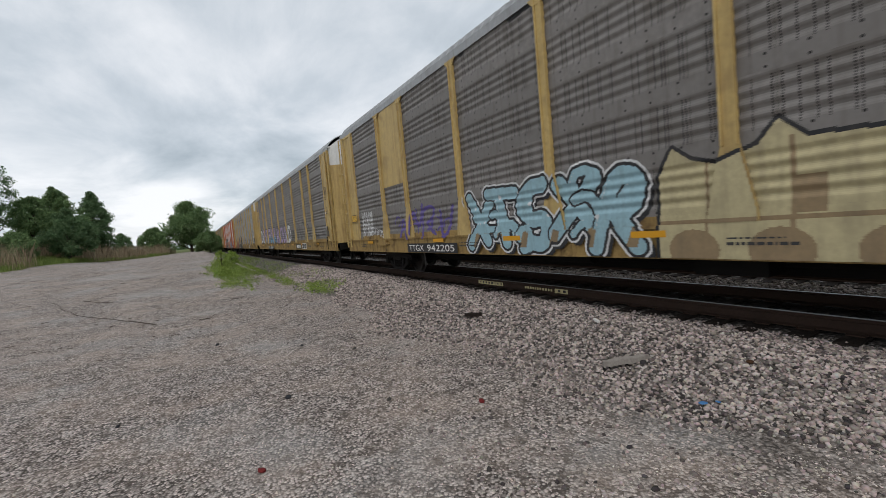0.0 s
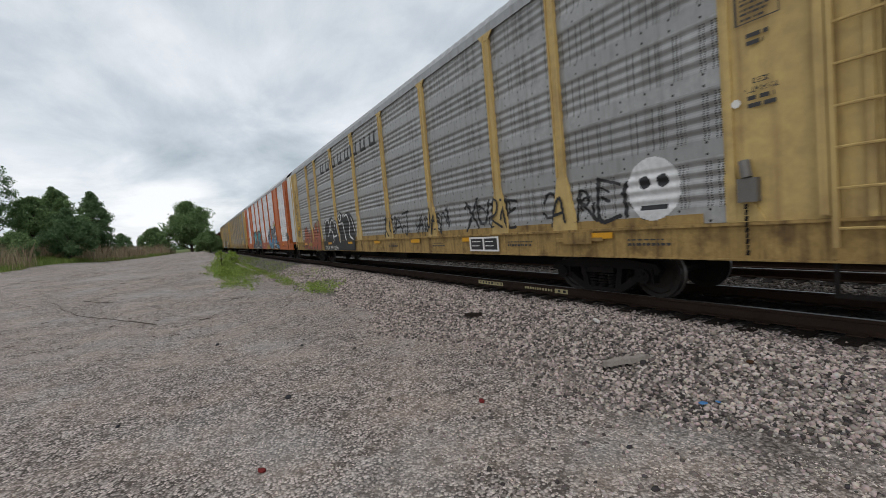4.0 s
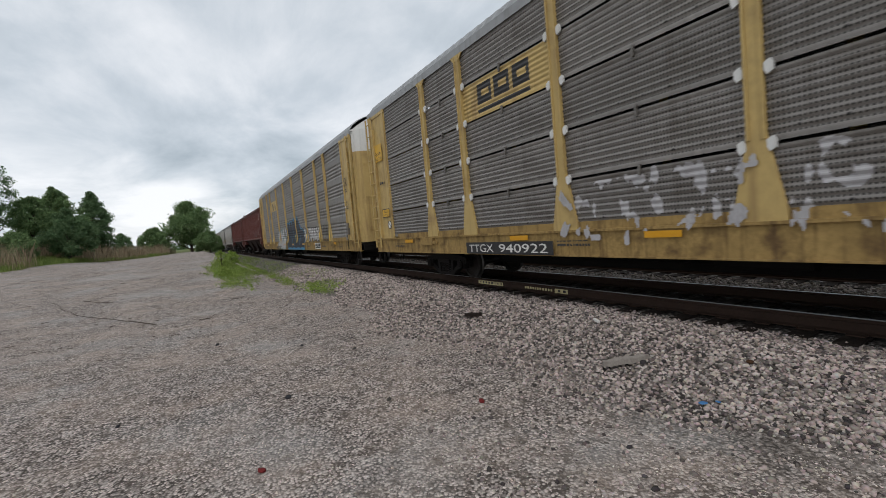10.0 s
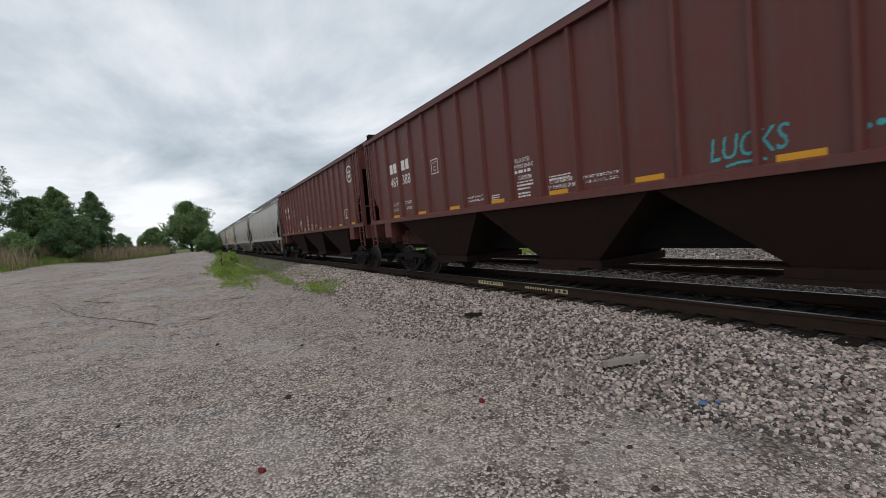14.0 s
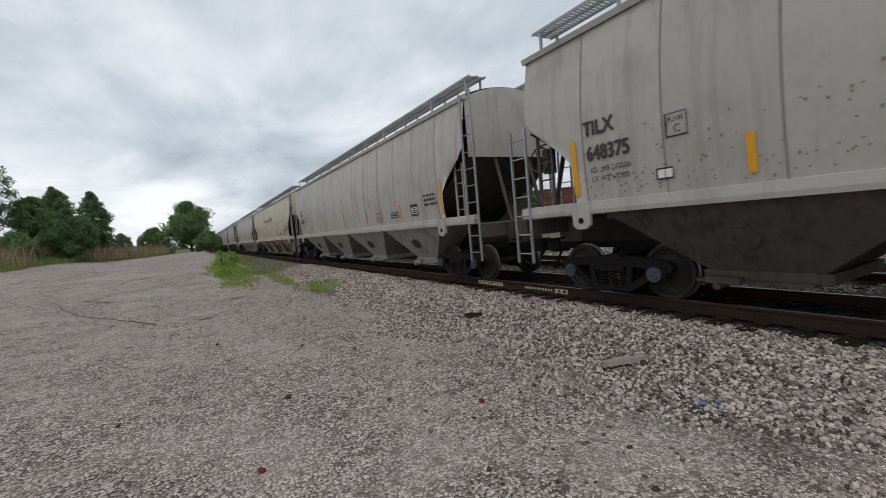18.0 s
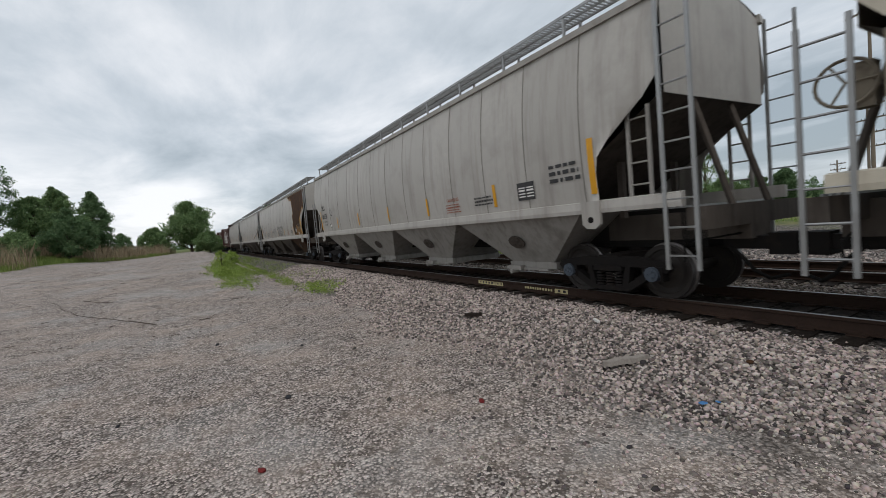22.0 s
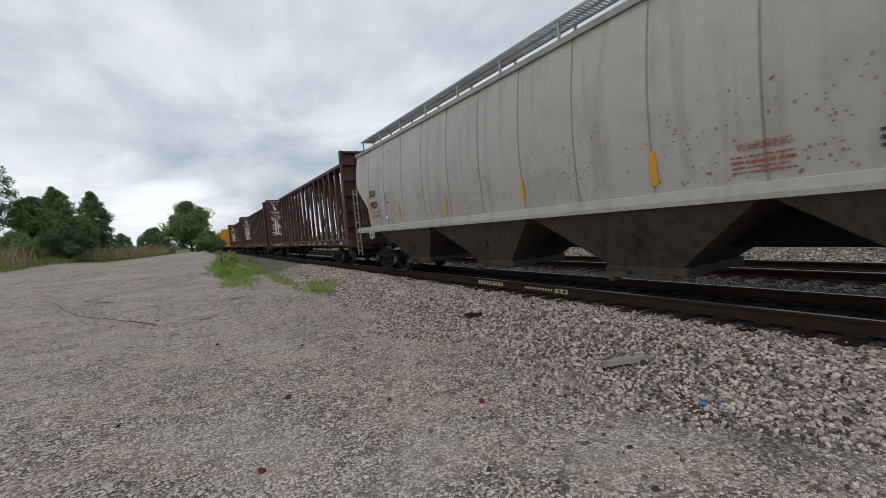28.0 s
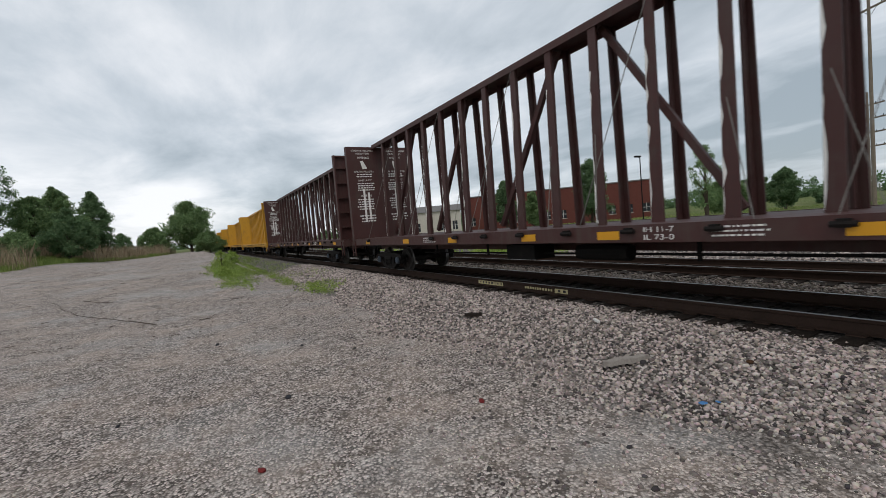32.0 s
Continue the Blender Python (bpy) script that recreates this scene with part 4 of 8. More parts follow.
        s = Shape().box(-1.44, 1.44, min(e * H, e * (H + 0.35)), max(e * H, e * (H + 0.35)), 0.95, 1.29)
        part("end_sill", s, paint, car)
        for side in (-1, 1):
            ladder(car, "ladder", paint, side * 1.46, e * (H + 0.02), e * (H + 0.33), 0.55, 1.2, 2)
        truck(car, e * 8.3, 0.42, M_CAP)
        coupler(car, e * (H + 0.0), e)
    return finish(car, y_mid)


M_CAP = material("blue_grey_bearing_cap", (0.055, 0.070, 0.090), 0.5, 0.1, 0.15)

RACK_Y = (4.44, 34.63, 65.3, 95.2, 125.5, 155.75)           # middles of the cars at the start, kind by kind
MAROON_Y = (180.65, 200.2)
GREY_Y = (220.6, 243.2, 265.45, 287.85, 310.85, 332.7, 355.45)
BEAM_Y = (379.5, 404.95, 430.4)
YELLOW_AR = "faded yellow autorack car"
autorack("autorack_car", YELLOW_AR + " with shield emblem, pale blue and cream graffiti", M_YELLOW, P_GALVDARK, RACK_Y[0], smooth_bay=(((7.4, 9.1),), 2))
autorack("autorack_car", YELLOW_AR + " with huge lilac graffiti letters", M_YELLOW, P_GALVDARK, RACK_Y[1])
autorack("autorack_car", YELLOW_AR + " with brick-red and black graffiti", M_YELLOW, P_GALV, RACK_Y[2])
autorack("autorack_car", "orange autorack car with bright corrugated steel sides and blue graffiti", M_ORANGE, P_GALVBRIGHT, RACK_Y[3], smooth_bay=(((7.4, 9.1), (-9.1, -7.4)), 0))
autorack("autorack_car", "yellow autorack car with finely ribbed dark slotted side panels", M_YELLOW, P_GALVFINE, RACK_Y[4], waves=8, deep=0.016, gap=0.05)
autorack("autorack_car", YELLOW_AR + " with navy graffiti and amber post stripes", M_YELLOW, P_GALVMID, RACK_Y[5])
for y in MAROON_Y:
    ribbed_hopper("covered_hopper", "maroon ribbed covered hopper car with white lettering", y)
for k, y in enumerate(GREY_Y):
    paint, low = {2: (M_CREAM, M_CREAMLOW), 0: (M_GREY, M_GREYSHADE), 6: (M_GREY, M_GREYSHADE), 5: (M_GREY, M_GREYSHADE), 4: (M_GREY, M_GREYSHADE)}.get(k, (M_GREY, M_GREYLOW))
    grey_hopper("covered_hopper", {2: "stained cream covered hopper car with a tan emblem", 4: "grey covered hopper car with a rust-brown end", 5: "grey covered hopper car with black scrawled graffiti"}.get(k, "light grey covered hopper car with bulged sides"), paint, low, y)
for y in BEAM_Y:
    centre_beam("centre_beam_car", "empty oxide-brown centre-beam flat car with tie-down cables", M_BROWN, y)
Y_AMBER = BEAM_Y[2] + CB_LEN * STRETCH
first_amber = centre_beam("centre_beam_car", "amber-yellow centre-beam flat car in the distance", M_LUMBERCAR, Y_AMBER, "amber cars far down the train")
for k in range(1, 7):
    finish(copy_thing(first_amber, pose(0, 0, 0)), Y_AMBER + CB_LEN * STRETCH * k)
Y_TAIL = Y_AMBER + CB_LEN * STRETCH * 6.5
for k in range(5):
    finish(copy_thing(ROLLING[8][0], pose(0, 0, 0)), Y_TAIL + HP_LEN * STRETCH * (k + 0.5))

# ---- vegetation ----
def random_island_material(name, a, b, c, rough=0.9, thin=0.0):
    """Natural pieces that differ one by one."""
    m = bpy.data.materials.new(name)
    m.use_nodes = True
    n, l = m.node_tree.nodes, m.node_tree.links
    p = n["Principled BSDF"]
    p.inputs["Roughness"].default_value = rough
    p.inputs["Specular IOR Level"].default_value = 0.12
    g = n.new("ShaderNodeNewGeometry")
    r = n.new("ShaderNodeValToRGB")
    r.color_ramp.elements[0].color = (*a, 1)
    r.color_ramp.elements[1].color = (*c, 1)
    e = r.color_ramp.elements.new(0.5)
    e.color = (*b, 1)
    l.new(g.outputs["Random Per Island"], r.inputs[0])
    co = n.new("ShaderNodeTexCoord")
    t = n.new("ShaderNodeTexNoise")
    t.inputs["Scale"].default_value = 30
    t.inputs["Detail"].default_value = 4
    l.new(co.outputs["Object"], t.inputs["Vector"])
    x = n.new("ShaderNodeMix")
    x.data_type = "RGBA"
    x.blend_type = "MULTIPLY"
    x.inputs["Factor"].default_value = 0.6
    l.new(r.outputs[0], x.inputs["A"])
    l.new(t.outputs["Color"], x.inputs["B"])
    br = n.new("ShaderNodeMix")
    br.data_type = "RGBA"
    br.blend_type = "ADD"
    br.inputs["Factor"].default_value = 0.35
    l.new(x.outputs["Result"], br.inputs["A"])
    l.new(r.outputs[0], br.inputs["B"])
    l.new(br.outputs["Result"], p.inputs["Base Color"])
    if thin:
        # leaves let some of the light through
        tr = n.new("ShaderNodeBsdfTranslucent")
        l.new(br.outputs["Result"], tr.inputs["Color"])
        mx = n.new("ShaderNodeMixShader")
        mx.inputs[0].default_value = thin
        l.new(p.outputs[0], mx.inputs[1])
        l.new(tr.outputs[0], mx.inputs[2])
        l.new(mx.outputs[0], n["Material Output"].inputs["Surface"])
    return m


M_LEAF = random_island_material("green_leaves", (0.085, 0.145, 0.060), (0.150, 0.225, 0.095), (0.23, 0.32, 0.145), 0.7, 0.45)
M_LEAFDARK = random_island_material("dark_green_leaves", (0.065, 0.118, 0.056), (0.110, 0.178, 0.085), (0.17, 0.245, 0.12), 0.7, 0.45)
M_LEAFFRESH = random_island_material("fresh_green_leaves", (0.13, 0.21, 0.04), (0.24, 0.34, 0.07), (0.38, 0.46, 0.13), 0.7, 0.45)
M_GRASS = random_island_material("green_grass_blades", (0.11, 0.17, 0.04), (0.20, 0.27, 0.07), (0.31, 0.36, 0.13), 0.8, 0.45)
M_STRAW = random_island_material("dry_straw_blades", (0.17, 0.13, 0.085), (0.30, 0.235, 0.155), (0.46, 0.38, 0.26), 0.9, 0.4)
M_BARK = material("grey_brown_bark", (0.085, 0.065, 0.05), 0.95, 0, 0.25, (0.04, 0.03, 0.025), 0.5, 3, 0.3, 0.6, 20)


def cloud_mesh(name, verts, faces_per, count, mat, tri=True):
    """A mesh of many equal small pieces: verts (count, k, 3), faces_per over one piece."""
    k = verts.shape[1]
    f = np.asarray(faces_per)
    idx = (f[None] + (np.arange(count) * k)[:, None, None]).reshape(-1)
    me = bpy.data.meshes.new(name)
    me.vertices.add(count * k)
    me.vertices.foreach_set("co", verts.reshape(-1).astype(np.float32))
    nf, side = count * len(f), f.shape[1]
    me.loops.add(nf * side)
    me.loops.foreach_set("vertex_index", idx.astype(np.int32))
    me.polygons.add(nf)
    me.polygons.foreach_set("loop_start", (np.arange(nf) * side).astype(np.int32))
    me.polygons.foreach_set("loop_total", np.full(nf, side, np.int32))
    me.materials.append(mat)
    me.update(calc_edges=True)
    me.validate()
    return me


def leaves(rng, centers, radii, per, size):
    """Leaf quads, turned at random, thick on the shells of the clumps."""
    n = len(centers) * per
    c = np.repeat(centers, per, 0)
    r = np.repeat(radii, per)[:, None]
    d = rng.normal(size=(n, 3))
    d /= np.linalg.norm(d, axis=1)[:, None]
    reach = rng.uniform(0.15, 1.1, (n, 1)) ** 0.8 * np.where(rng.random((n, 1)) < 0.12, rng.uniform(1.0, 1.6, (n, 1)), 1.0)
    p = c + d * r * reach * np.array([1, 1, 0.9])
    a = rng.normal(size=(n, 3))
    a /= np.linalg.norm(a, axis=1)[:, None]
    b = np.cross(a, rng.normal(size=(n, 3)))
    b /= np.linalg.norm(b, axis=1)[:, None]
    sz = size * rng.uniform(0.6, 1.3, (n, 1))
    return np.stack([p - a * sz * 0.9, p + b * sz * 0.45, p + a * sz * 0.9, p - b * sz * 0.45], 1)


def tree(name, label, x, y, z, height, width, seed, mat, leaf=0.22, clumps=70, per=260, trunk=0.14, slim=1.0, category="tree", group="trees round the lot"):
    """Tapered trunk, limbs that carry clumps, and a crown of separate leaves."""
    rng = np.random.default_rng(seed)
    t = thing(name, label, category, group, pose(x, y, z))
    s = Shape()
    base = height * trunk
    s.tube((0, 0, -0.3), (0, 0, height * 0.45), height * 0.026 + 0.03, 8, height * 0.014 + 0.02)
    s.tube((0, 0, height * 0.45), (width * 0.04, 0, height * 0.85), height * 0.014 + 0.02, 7, 0.02)
    cs, rs = [], []
    for k in range(clumps):
        u = (k + 0.5) / clumps
        zc = base + (height - base) * (0.06 + 0.90 * u)
        spread = math.sin(math.pi * min(1.0, (0.12 + 0.88 * u) ** (0.75 * slim))) ** 0.7
        a = k * 2.39996 + rng.uniform(-0.5, 0.5)
        rad = 0.5 * width * spread * rng.uniform(0.2, 1.08)
        cs.append((rad * math.cos(a), rad * math.sin(a), zc + rng.uniform(-0.05, 0.05) * height))
        rs.append(width * rng.uniform(0.09, 0.20) * (0.55 + 0.45 * spread))
        if k % 4 == 0:
            s.tube((0, 0, max(0.1, zc - height * 0.22)), cs[-1], height * 0.009 + 0.01, 5, 0.012)
    part("trunk", s, M_BARK, t)
    v = leaves(rng, np.array(cs), np.array(rs), per, leaf)
    piece("crown", cloud_mesh("crown", v, [(0, 1, 2, 3)], len(v), mat), t)
    return t


def blades(name, label, pts, hs, mat, seed, width=0.012, lean=0.35):
    """Separate grass blades, each a bent sliver."""
    rng = np.random.default_rng(seed)
    n = len(pts)
    a = rng.uniform(0, 2 * np.pi, n)
    side = np.stack([np.cos(a), np.sin(a), np.zeros(n)], 1) * (width * rng.uniform(0.6, 1.5, n))[:, None]
    b = rng.uniform(0, 2 * np.pi, n)
    tip = np.stack([np.cos(b), np.sin(b), np.zeros(n)], 1) * (hs * lean * rng.uniform(0.2, 1.0, n))[:, None]
    up = np.stack([np.zeros(n), np.zeros(n), hs], 1)
    v = np.stack([pts - side, pts + side, pts + up * 0.6 + tip * 0.35 + side * 0.6, pts + up + tip, pts + up * 0.6 + tip * 0.35 - side * 0.6], 1)
    return tagged(new(name, cloud_mesh(name, v, [(0, 1, 2, 3, 4)], n, mat)), label, "grass", kind="stuff")


def on_ground(xy):
    return np.array([(x, y, ground_z(x, y) - 0.01) for x, y in xy])


def place(px, d):
    """Where the direction px (degrees right of the track's) meets distance d."""
    return d * math.sin(radians(px)), d * math.cos(radians(px))

# ---- lettering, emblems and graffiti: thin coats of paint that follow the steel under them ----
GLYPHS = {}


def glyphs(text):
    """Triangles of a line of the built-in font, one unit high capitals, starting at 0."""
    if text not in GLYPHS:
        cu = bpy.data.curves.new("line", "FONT")
        cu.body = text
        cu.resolution_u = 3
        ob = new("line", cu)
        me = bpy.data.meshes.new_from_object(ob)
        me.calc_loop_triangles()
        co = np.array([v.co[:2] for v in me.vertices])
        GLYPHS[text] = co[np.array([t.vertices[:] for t in me.loop_triangles])] / 0.70 if len(co) else np.zeros((0, 3, 2))
        bpy.data.objects.remove(ob)
        bpy.data.curves.remove(cu)
        bpy.data.meshes.remove(me)
    return GLYPHS[text]


class Canvas:
    """A patch of a car's near side, u to the viewer's right (-y) and z up, painted cell by cell."""

    def __init__(self, u0, u1, z0, z1, res=0.017):
        self.u0, self.z0, self.res = u0, z0, res
        self.nu, self.nz = int((u1 - u0) / res), int((z1 - z0) / res)
        self.c = np.zeros((self.nz, self.nu), np.int16)
        self.U = u0 + (np.arange(self.nu) + 0.5)[None, :] * res + np.zeros((self.nz, 1))
        self.Z = z0 + (np.arange(self.nz) + 0.5)[:, None] * res + np.zeros((1, self.nu))

    def none(self):
        return np.zeros(self.c.shape, bool)

    def box(self, u0, u1, z0, z1):
        return (self.U > u0) & (self.U < u1) & (self.Z > z0) & (self.Z < z1)

    def disc(self, u, z, ru, rz=None):
        return ((self.U - u) / ru) ** 2 + ((self.Z - z) / (rz or ru)) ** 2 < 1

    def poly(self, pts):
        m = self.none()
        for (a, b), (c, d) in zip(pts, pts[1:] + pts[:1]):
            if b != d:
                m ^= ((self.Z >= min(b, d)) & (self.Z < max(b, d))) & (self.U < a + (self.Z - b) * (c - a) / (d - b))
        return m

    def near(self, u0, u1, z0, z1):
        """The cells of a box, as two slices."""
        i0, i1 = max(0, int((u0 - self.u0) / self.res) - 1), min(self.nu, int((u1 - self.u0) / self.res) + 2)
        j0, j1 = max(0, int((z0 - self.z0) / self.res) - 1), min(self.nz, int((z1 - self.z0) / self.res) + 2)
        return slice(j0, max(j0, j1)), slice(i0, max(i0, i1))

    def stroke(self, pts, w):
        m = self.none()
        for (a, b), (c, d) in zip(pts, pts[1:]):
            at = self.near(min(a, c) - w, max(a, c) + w, min(b, d) - w, max(b, d) + w)
            U, Z = self.U[at], self.Z[at]
            l2 = max(1e-9, (c - a) ** 2 + (d - b) ** 2)
            t = np.clip(((U - a) * (c - a) + (Z - b) * (d - b)) / l2, 0, 1)
            m[at] |= (U - a - t * (c - a)) ** 2 + (Z - b - t * (d - b)) ** 2 < (w / 2) ** 2
        return m

    def text(self, text, u, z, h, width=None, lean=0.0, rise=0.0):
        """A line of letters h high from u, z; squeezed to width when given."""
        t = glyphs(text)
        m = self.none()
        if not len(t):
            return m
        t = t.copy() * h
        t[:, :, 0] -= t[:, :, 0].min()
        if width:
            t[:, :, 0] *= width / t[:, :, 0].max()
        t[:, :, 0] += lean * t[:, :, 1] + u
        t[:, :, 1] += z + rise * (t[:, :, 0] - u)
        for a, b, c in t:
            lo, hi = np.minimum(np.minimum(a, b), c), np.maximum(np.maximum(a, b), c)
            i0, i1 = max(0, int((lo[0] - self.u0) / self.res)), min(self.nu, int((hi[0] - self.u0) / self.res) + 2)
            j0, j1 = max(0, int((lo[1] - self.z0) / self.res)), min(self.nz, int((hi[1] - self.z0) / self.res) + 2)
            if i0 >= i1 or j0 >= j1:
                continue
            U, Z = self.U[j0:j1, i0:i1], self.Z[j0:j1, i0:i1]
            s = [(q[0] - p[0]) * (Z - p[1]) - (q[1] - p[1]) * (U - p[0]) for p, q in ((a, b), (b, c), (c, a))]
            m[j0:j1, i0:i1] |= ((s[0] >= 0) & (s[1] >= 0) & (s[2] >= 0)) | ((s[0] <= 0) & (s[1] <= 0) & (s[2] <= 0))
        return m

    def bars(self, u, z, width, lines, h, step, seed):
        """Small writing that cannot be read."""
        r = random.Random(seed)
        m = self.none()
        for k in range(lines):
            a = u
            end = u + width * r.uniform(0.75, 1.0)
            while a < end:
                b = a + h * r.uniform(0.8, 3.0)
                m |= self.box(a, min(b, end), z - k * step, z - k * step + h)
                a = b + h * 0.6
        return m

    def grow(self, m, r):
        n = max(1, int(round(r / self.res)))
        out = m.copy()
        for k in range(n):
            p = np.pad(out, 1)
            out = out | p[:-2, 1:-1] | p[2:, 1:-1] | p[1:-1, :-2] | p[1:-1, 2:]
            if k % 2:
                out = out | p[:-2, :-2] | p[2:, 2:] | p[:-2, 2:] | p[2:, :-2]
        return out

    def paint(self, m, color):
        self.c[m] = color
        return m

    def emit(self, car, kind, colors, name="graffiti", labels=None, lift=0.0):
        """One part a colour, laid on the surface of that kind."""
        cls = surface_class(kind, -self.U, self.Z)
        key = self.c.astype(np.int32) * 16 + cls
        for ci, mat in enumerate(colors, 1):
            if not (self.c == ci).any():
                continue
            quads = []
            for j in range(self.nz):
                row = key[j]
                if not (self.c[j] == ci).any():
                    continue
                edge = np.flatnonzero(np.diff(row)) + 1
                for a, b in zip(np.r_[0, edge], np.r_[edge, self.nu]):
                    if row[a] // 16 == ci:
                        z0, z1 = self.z0 + j * self.res, self.z0 + (j + 1) * self.res
                        x0, x1 = surface_x(kind, row[a] % 16, z0) - lift, surface_x(kind, row[a] % 16, z1) - lift
                        y0, y1 = -(self.u0 + a * self.res), -(self.u0 + b * self.res)
                        quads.append(((x0, y0, z0), (x0, y1, z0), (x1, y1, z1), (x1, y0, z1)))
            me = cloud_mesh(name, np.array(quads), [(0, 1, 2, 3)], len(quads), mat)
            ob = piece(name, me, car, (0, 0, 0), (labels or {}).get(ci, ""))
            tagged(ob, kind="stuff")


def surface_class(kind, y, z):
    c = np.zeros(y.shape, np.int32)
    if kind not in ("rack", "fine"):
        return c
    c[np.abs(y) > AR_END] = 3
    half = np.where(z > 2.25, 0.095, np.where(z > 1.36, 0.095 + 0.175 * (2.25 - z) / 0.89, 0.27))
    for p in AR_POST:
        c[np.abs(y - p) < half + 0.004] = 1
    c[(z < 1.412) & (c == 0)] = 4
    c[z < 1.27] = 2
    if kind == "fine":
        c[c == 0] = 5
    return c


def surface_x(kind, cls, z):
    if kind in ("rack", "fine"):
        if cls == 0:
            rh = (AR_Z1 - AR_Z0) / AR_ROWS
            return -1.606 + corrugation((z - AR_Z0) % rh, rh, 4, 0.026)
        if cls == 5:
            rh = (AR_Z1 - AR_Z0) / AR_ROWS
            return -1.606 + corrugation((z - AR_Z0) % rh, rh, 8, 0.016)
        return (0, -1.673, -1.666, -1.646, -1.627)[cls % 5]
    if kind == "hopper":
        return -(hopper_side(z) + 0.021) if z > 1.76 else -1.614
    return kind


SKELETONS = [[[(0, 0), (0.35, 1), (0.75, 0)], [(0.15, 0.4), (0.6, 0.35)]], [[(0.8, 0.9), (0.25, 0.85), (0.2, 0.55), (0.75, 0.45), (0.7, 0.1), (0.05, 0.1)]],
             [[(0, 0.95), (0.9, 1.0)], [(0.45, 0.95), (0.4, 0)]], [[(0.1, 0), (0.1, 1), (0.7, 0.85), (0.65, 0.55), (0.15, 0.5), (0.8, 0)]],
             [[(0.1, 1), (0.1, 0), (0.8, 0.05)], [(0.1, 0.5), (0.6, 0.55)], [(0.1, 1), (0.75, 0.95)]], [[(0.05, 0), (0.1, 1), (0.7, 0.05), (0.75, 1)]],
             [[(0.1, 0.95), (0.15, 0.1), (0.7, 0.1), (0.75, 0.95)]], [[(0.05, 1), (0.8, 0)], [(0.75, 1), (0.1, 0)]]]


def rounded(pts, times=2):
    """The line with its corners cut twice."""
    for _ in range(times):
        out = [pts[0]]
        for (a, b), (c, d) in zip(pts, pts[1:]):
            out += [(a * 0.75 + c * 0.25, b * 0.75 + d * 0.25), (a * 0.25 + c * 0.75, b * 0.25 + d * 0.75)]
        pts = out + [pts[-1]]
    return pts


def letters_of(c, groups, thick, low, high, line, halo, shine, split, back=0):
    """Spray letters, each a group of rounded strokes: outline, inner glint line, two tones with an uneven meeting."""
    ms = []
    for lines in groups:
        m = c.none()
        for pts in lines:
            m |= c.stroke(rounded(pts), thick)
        ms.append(m)
    al = c.none()
    for m in ms:
        al |= m
    if halo:
        c.paint(c.grow(al, 0.13), halo)
    c.paint(c.grow(al, 0.085), line)
    if back:
        c.paint(~c.grow(~c.grow(al, 0.16), 0.17), back)
    for k, m in enumerate(ms):
        c.paint(c.grow(m, 0.05), line)
        c.paint(m, line)
        core = ~c.grow(~m, 0.018)
        c.paint(core & (np.sin(c.U * 2.3 + c.Z * 1.9 + k) > -0.35), shine)
        core = ~c.grow(~m, 0.045)
        c.paint(core, low)
        c.paint(core & (c.Z > split + 0.10 * np.sin(c.U * 3.3 + k) + 0.05 * np.sin(c.U * 9.1)), high)
    return al


def wild_strokes(c, u0, u1, z0, z1, n, seed, thick):
    """Blocky strokes in a row, in the manner of spray lettering but saying nothing."""
    r = random.Random(seed)
    w = (u1 - u0) / n
    out = []
    for k in range(n):
        m = c.none()
        lean = r.uniform(-0.12, 0.18)
        zb, zt = z0 + r.uniform(0, 0.12) * (z1 - z0), z1 - r.uniform(0, 0.15) * (z1 - z0)
        for line in SKELETONS[(k * 3 + r.randrange(len(SKELETONS))) % len(SKELETONS)]:
            pts = [(u0 + w * (k + 0.1 + 1.15 * (a + r.uniform(-0.16, 0.16)) + lean * b), zb + (zt - zb) * min(1, max(0, b + r.uniform(-0.14, 0.14)))) for a, b in line]
            m |= c.stroke(rounded(pts), thick * r.uniform(0.8, 1.2))
        for q in range(2):
            a, b = u0 + w * (k + r.uniform(0.0, 1.0)), zb + (zt - zb) * r.uniform(0.1, 0.9)
            ang, bend = r.uniform(0, 6.28), r.uniform(-2.4, 2.4)
            pts = [(a + w * 0.55 * t * math.cos(ang + bend * t), b + (zt - zb) * 0.42 * t * math.sin(ang + bend * t)) for t in (0, 0.25, 0.5, 0.75, 1.0)]
            m |= c.stroke([(p, min(zt, max(zb, z))) for p, z in pts], thick * r.uniform(0.5, 0.9))
        out.append(m)
    return out


def mural(c, u0, u1, z0, z1, n, seed, thick, low, high, line, halo, shine, shade=0):
    """A full piece: shadow block, halo, outline, letters in two tones, glints along their edges."""
    ms = wild_strokes(c, u0, u1, z0, z1, n, seed, thick)
    al = c.none()
    for m in ms:
        al |= m
    if shade:
        k = max(1, int(0.10 / c.res))
        c.paint(np.roll(np.roll(c.grow(al, 0.05), k, 1), -k, 0), shade)
    c.paint(c.grow(al, 0.085), halo)
    c.paint(c.grow(al, 0.05), line)
    r = random.Random(seed + 1)
    for m in ms:
        c.paint(c.grow(m, 0.034), line)
        c.paint(m, low)
        c.paint(m & (c.Z > (z0 + z1) / 2 + 0.12 * np.sin(c.U * 3.1 + seed)), high)
        inner = m & ~c.grow(~m, 0.04) & c.grow(~m, 0.07)
        c.paint(inner & (np.roll(m, 3, 1) != m) & (c.U % 0.55 < 0.3), shine)
    for k in range(n * 3):
        u, z = r.uniform(u0, u1), r.uniform(z0, z1)
        c.paint(c.disc(u, z, r.uniform(0.02, 0.06)) & al, shine)
    return al


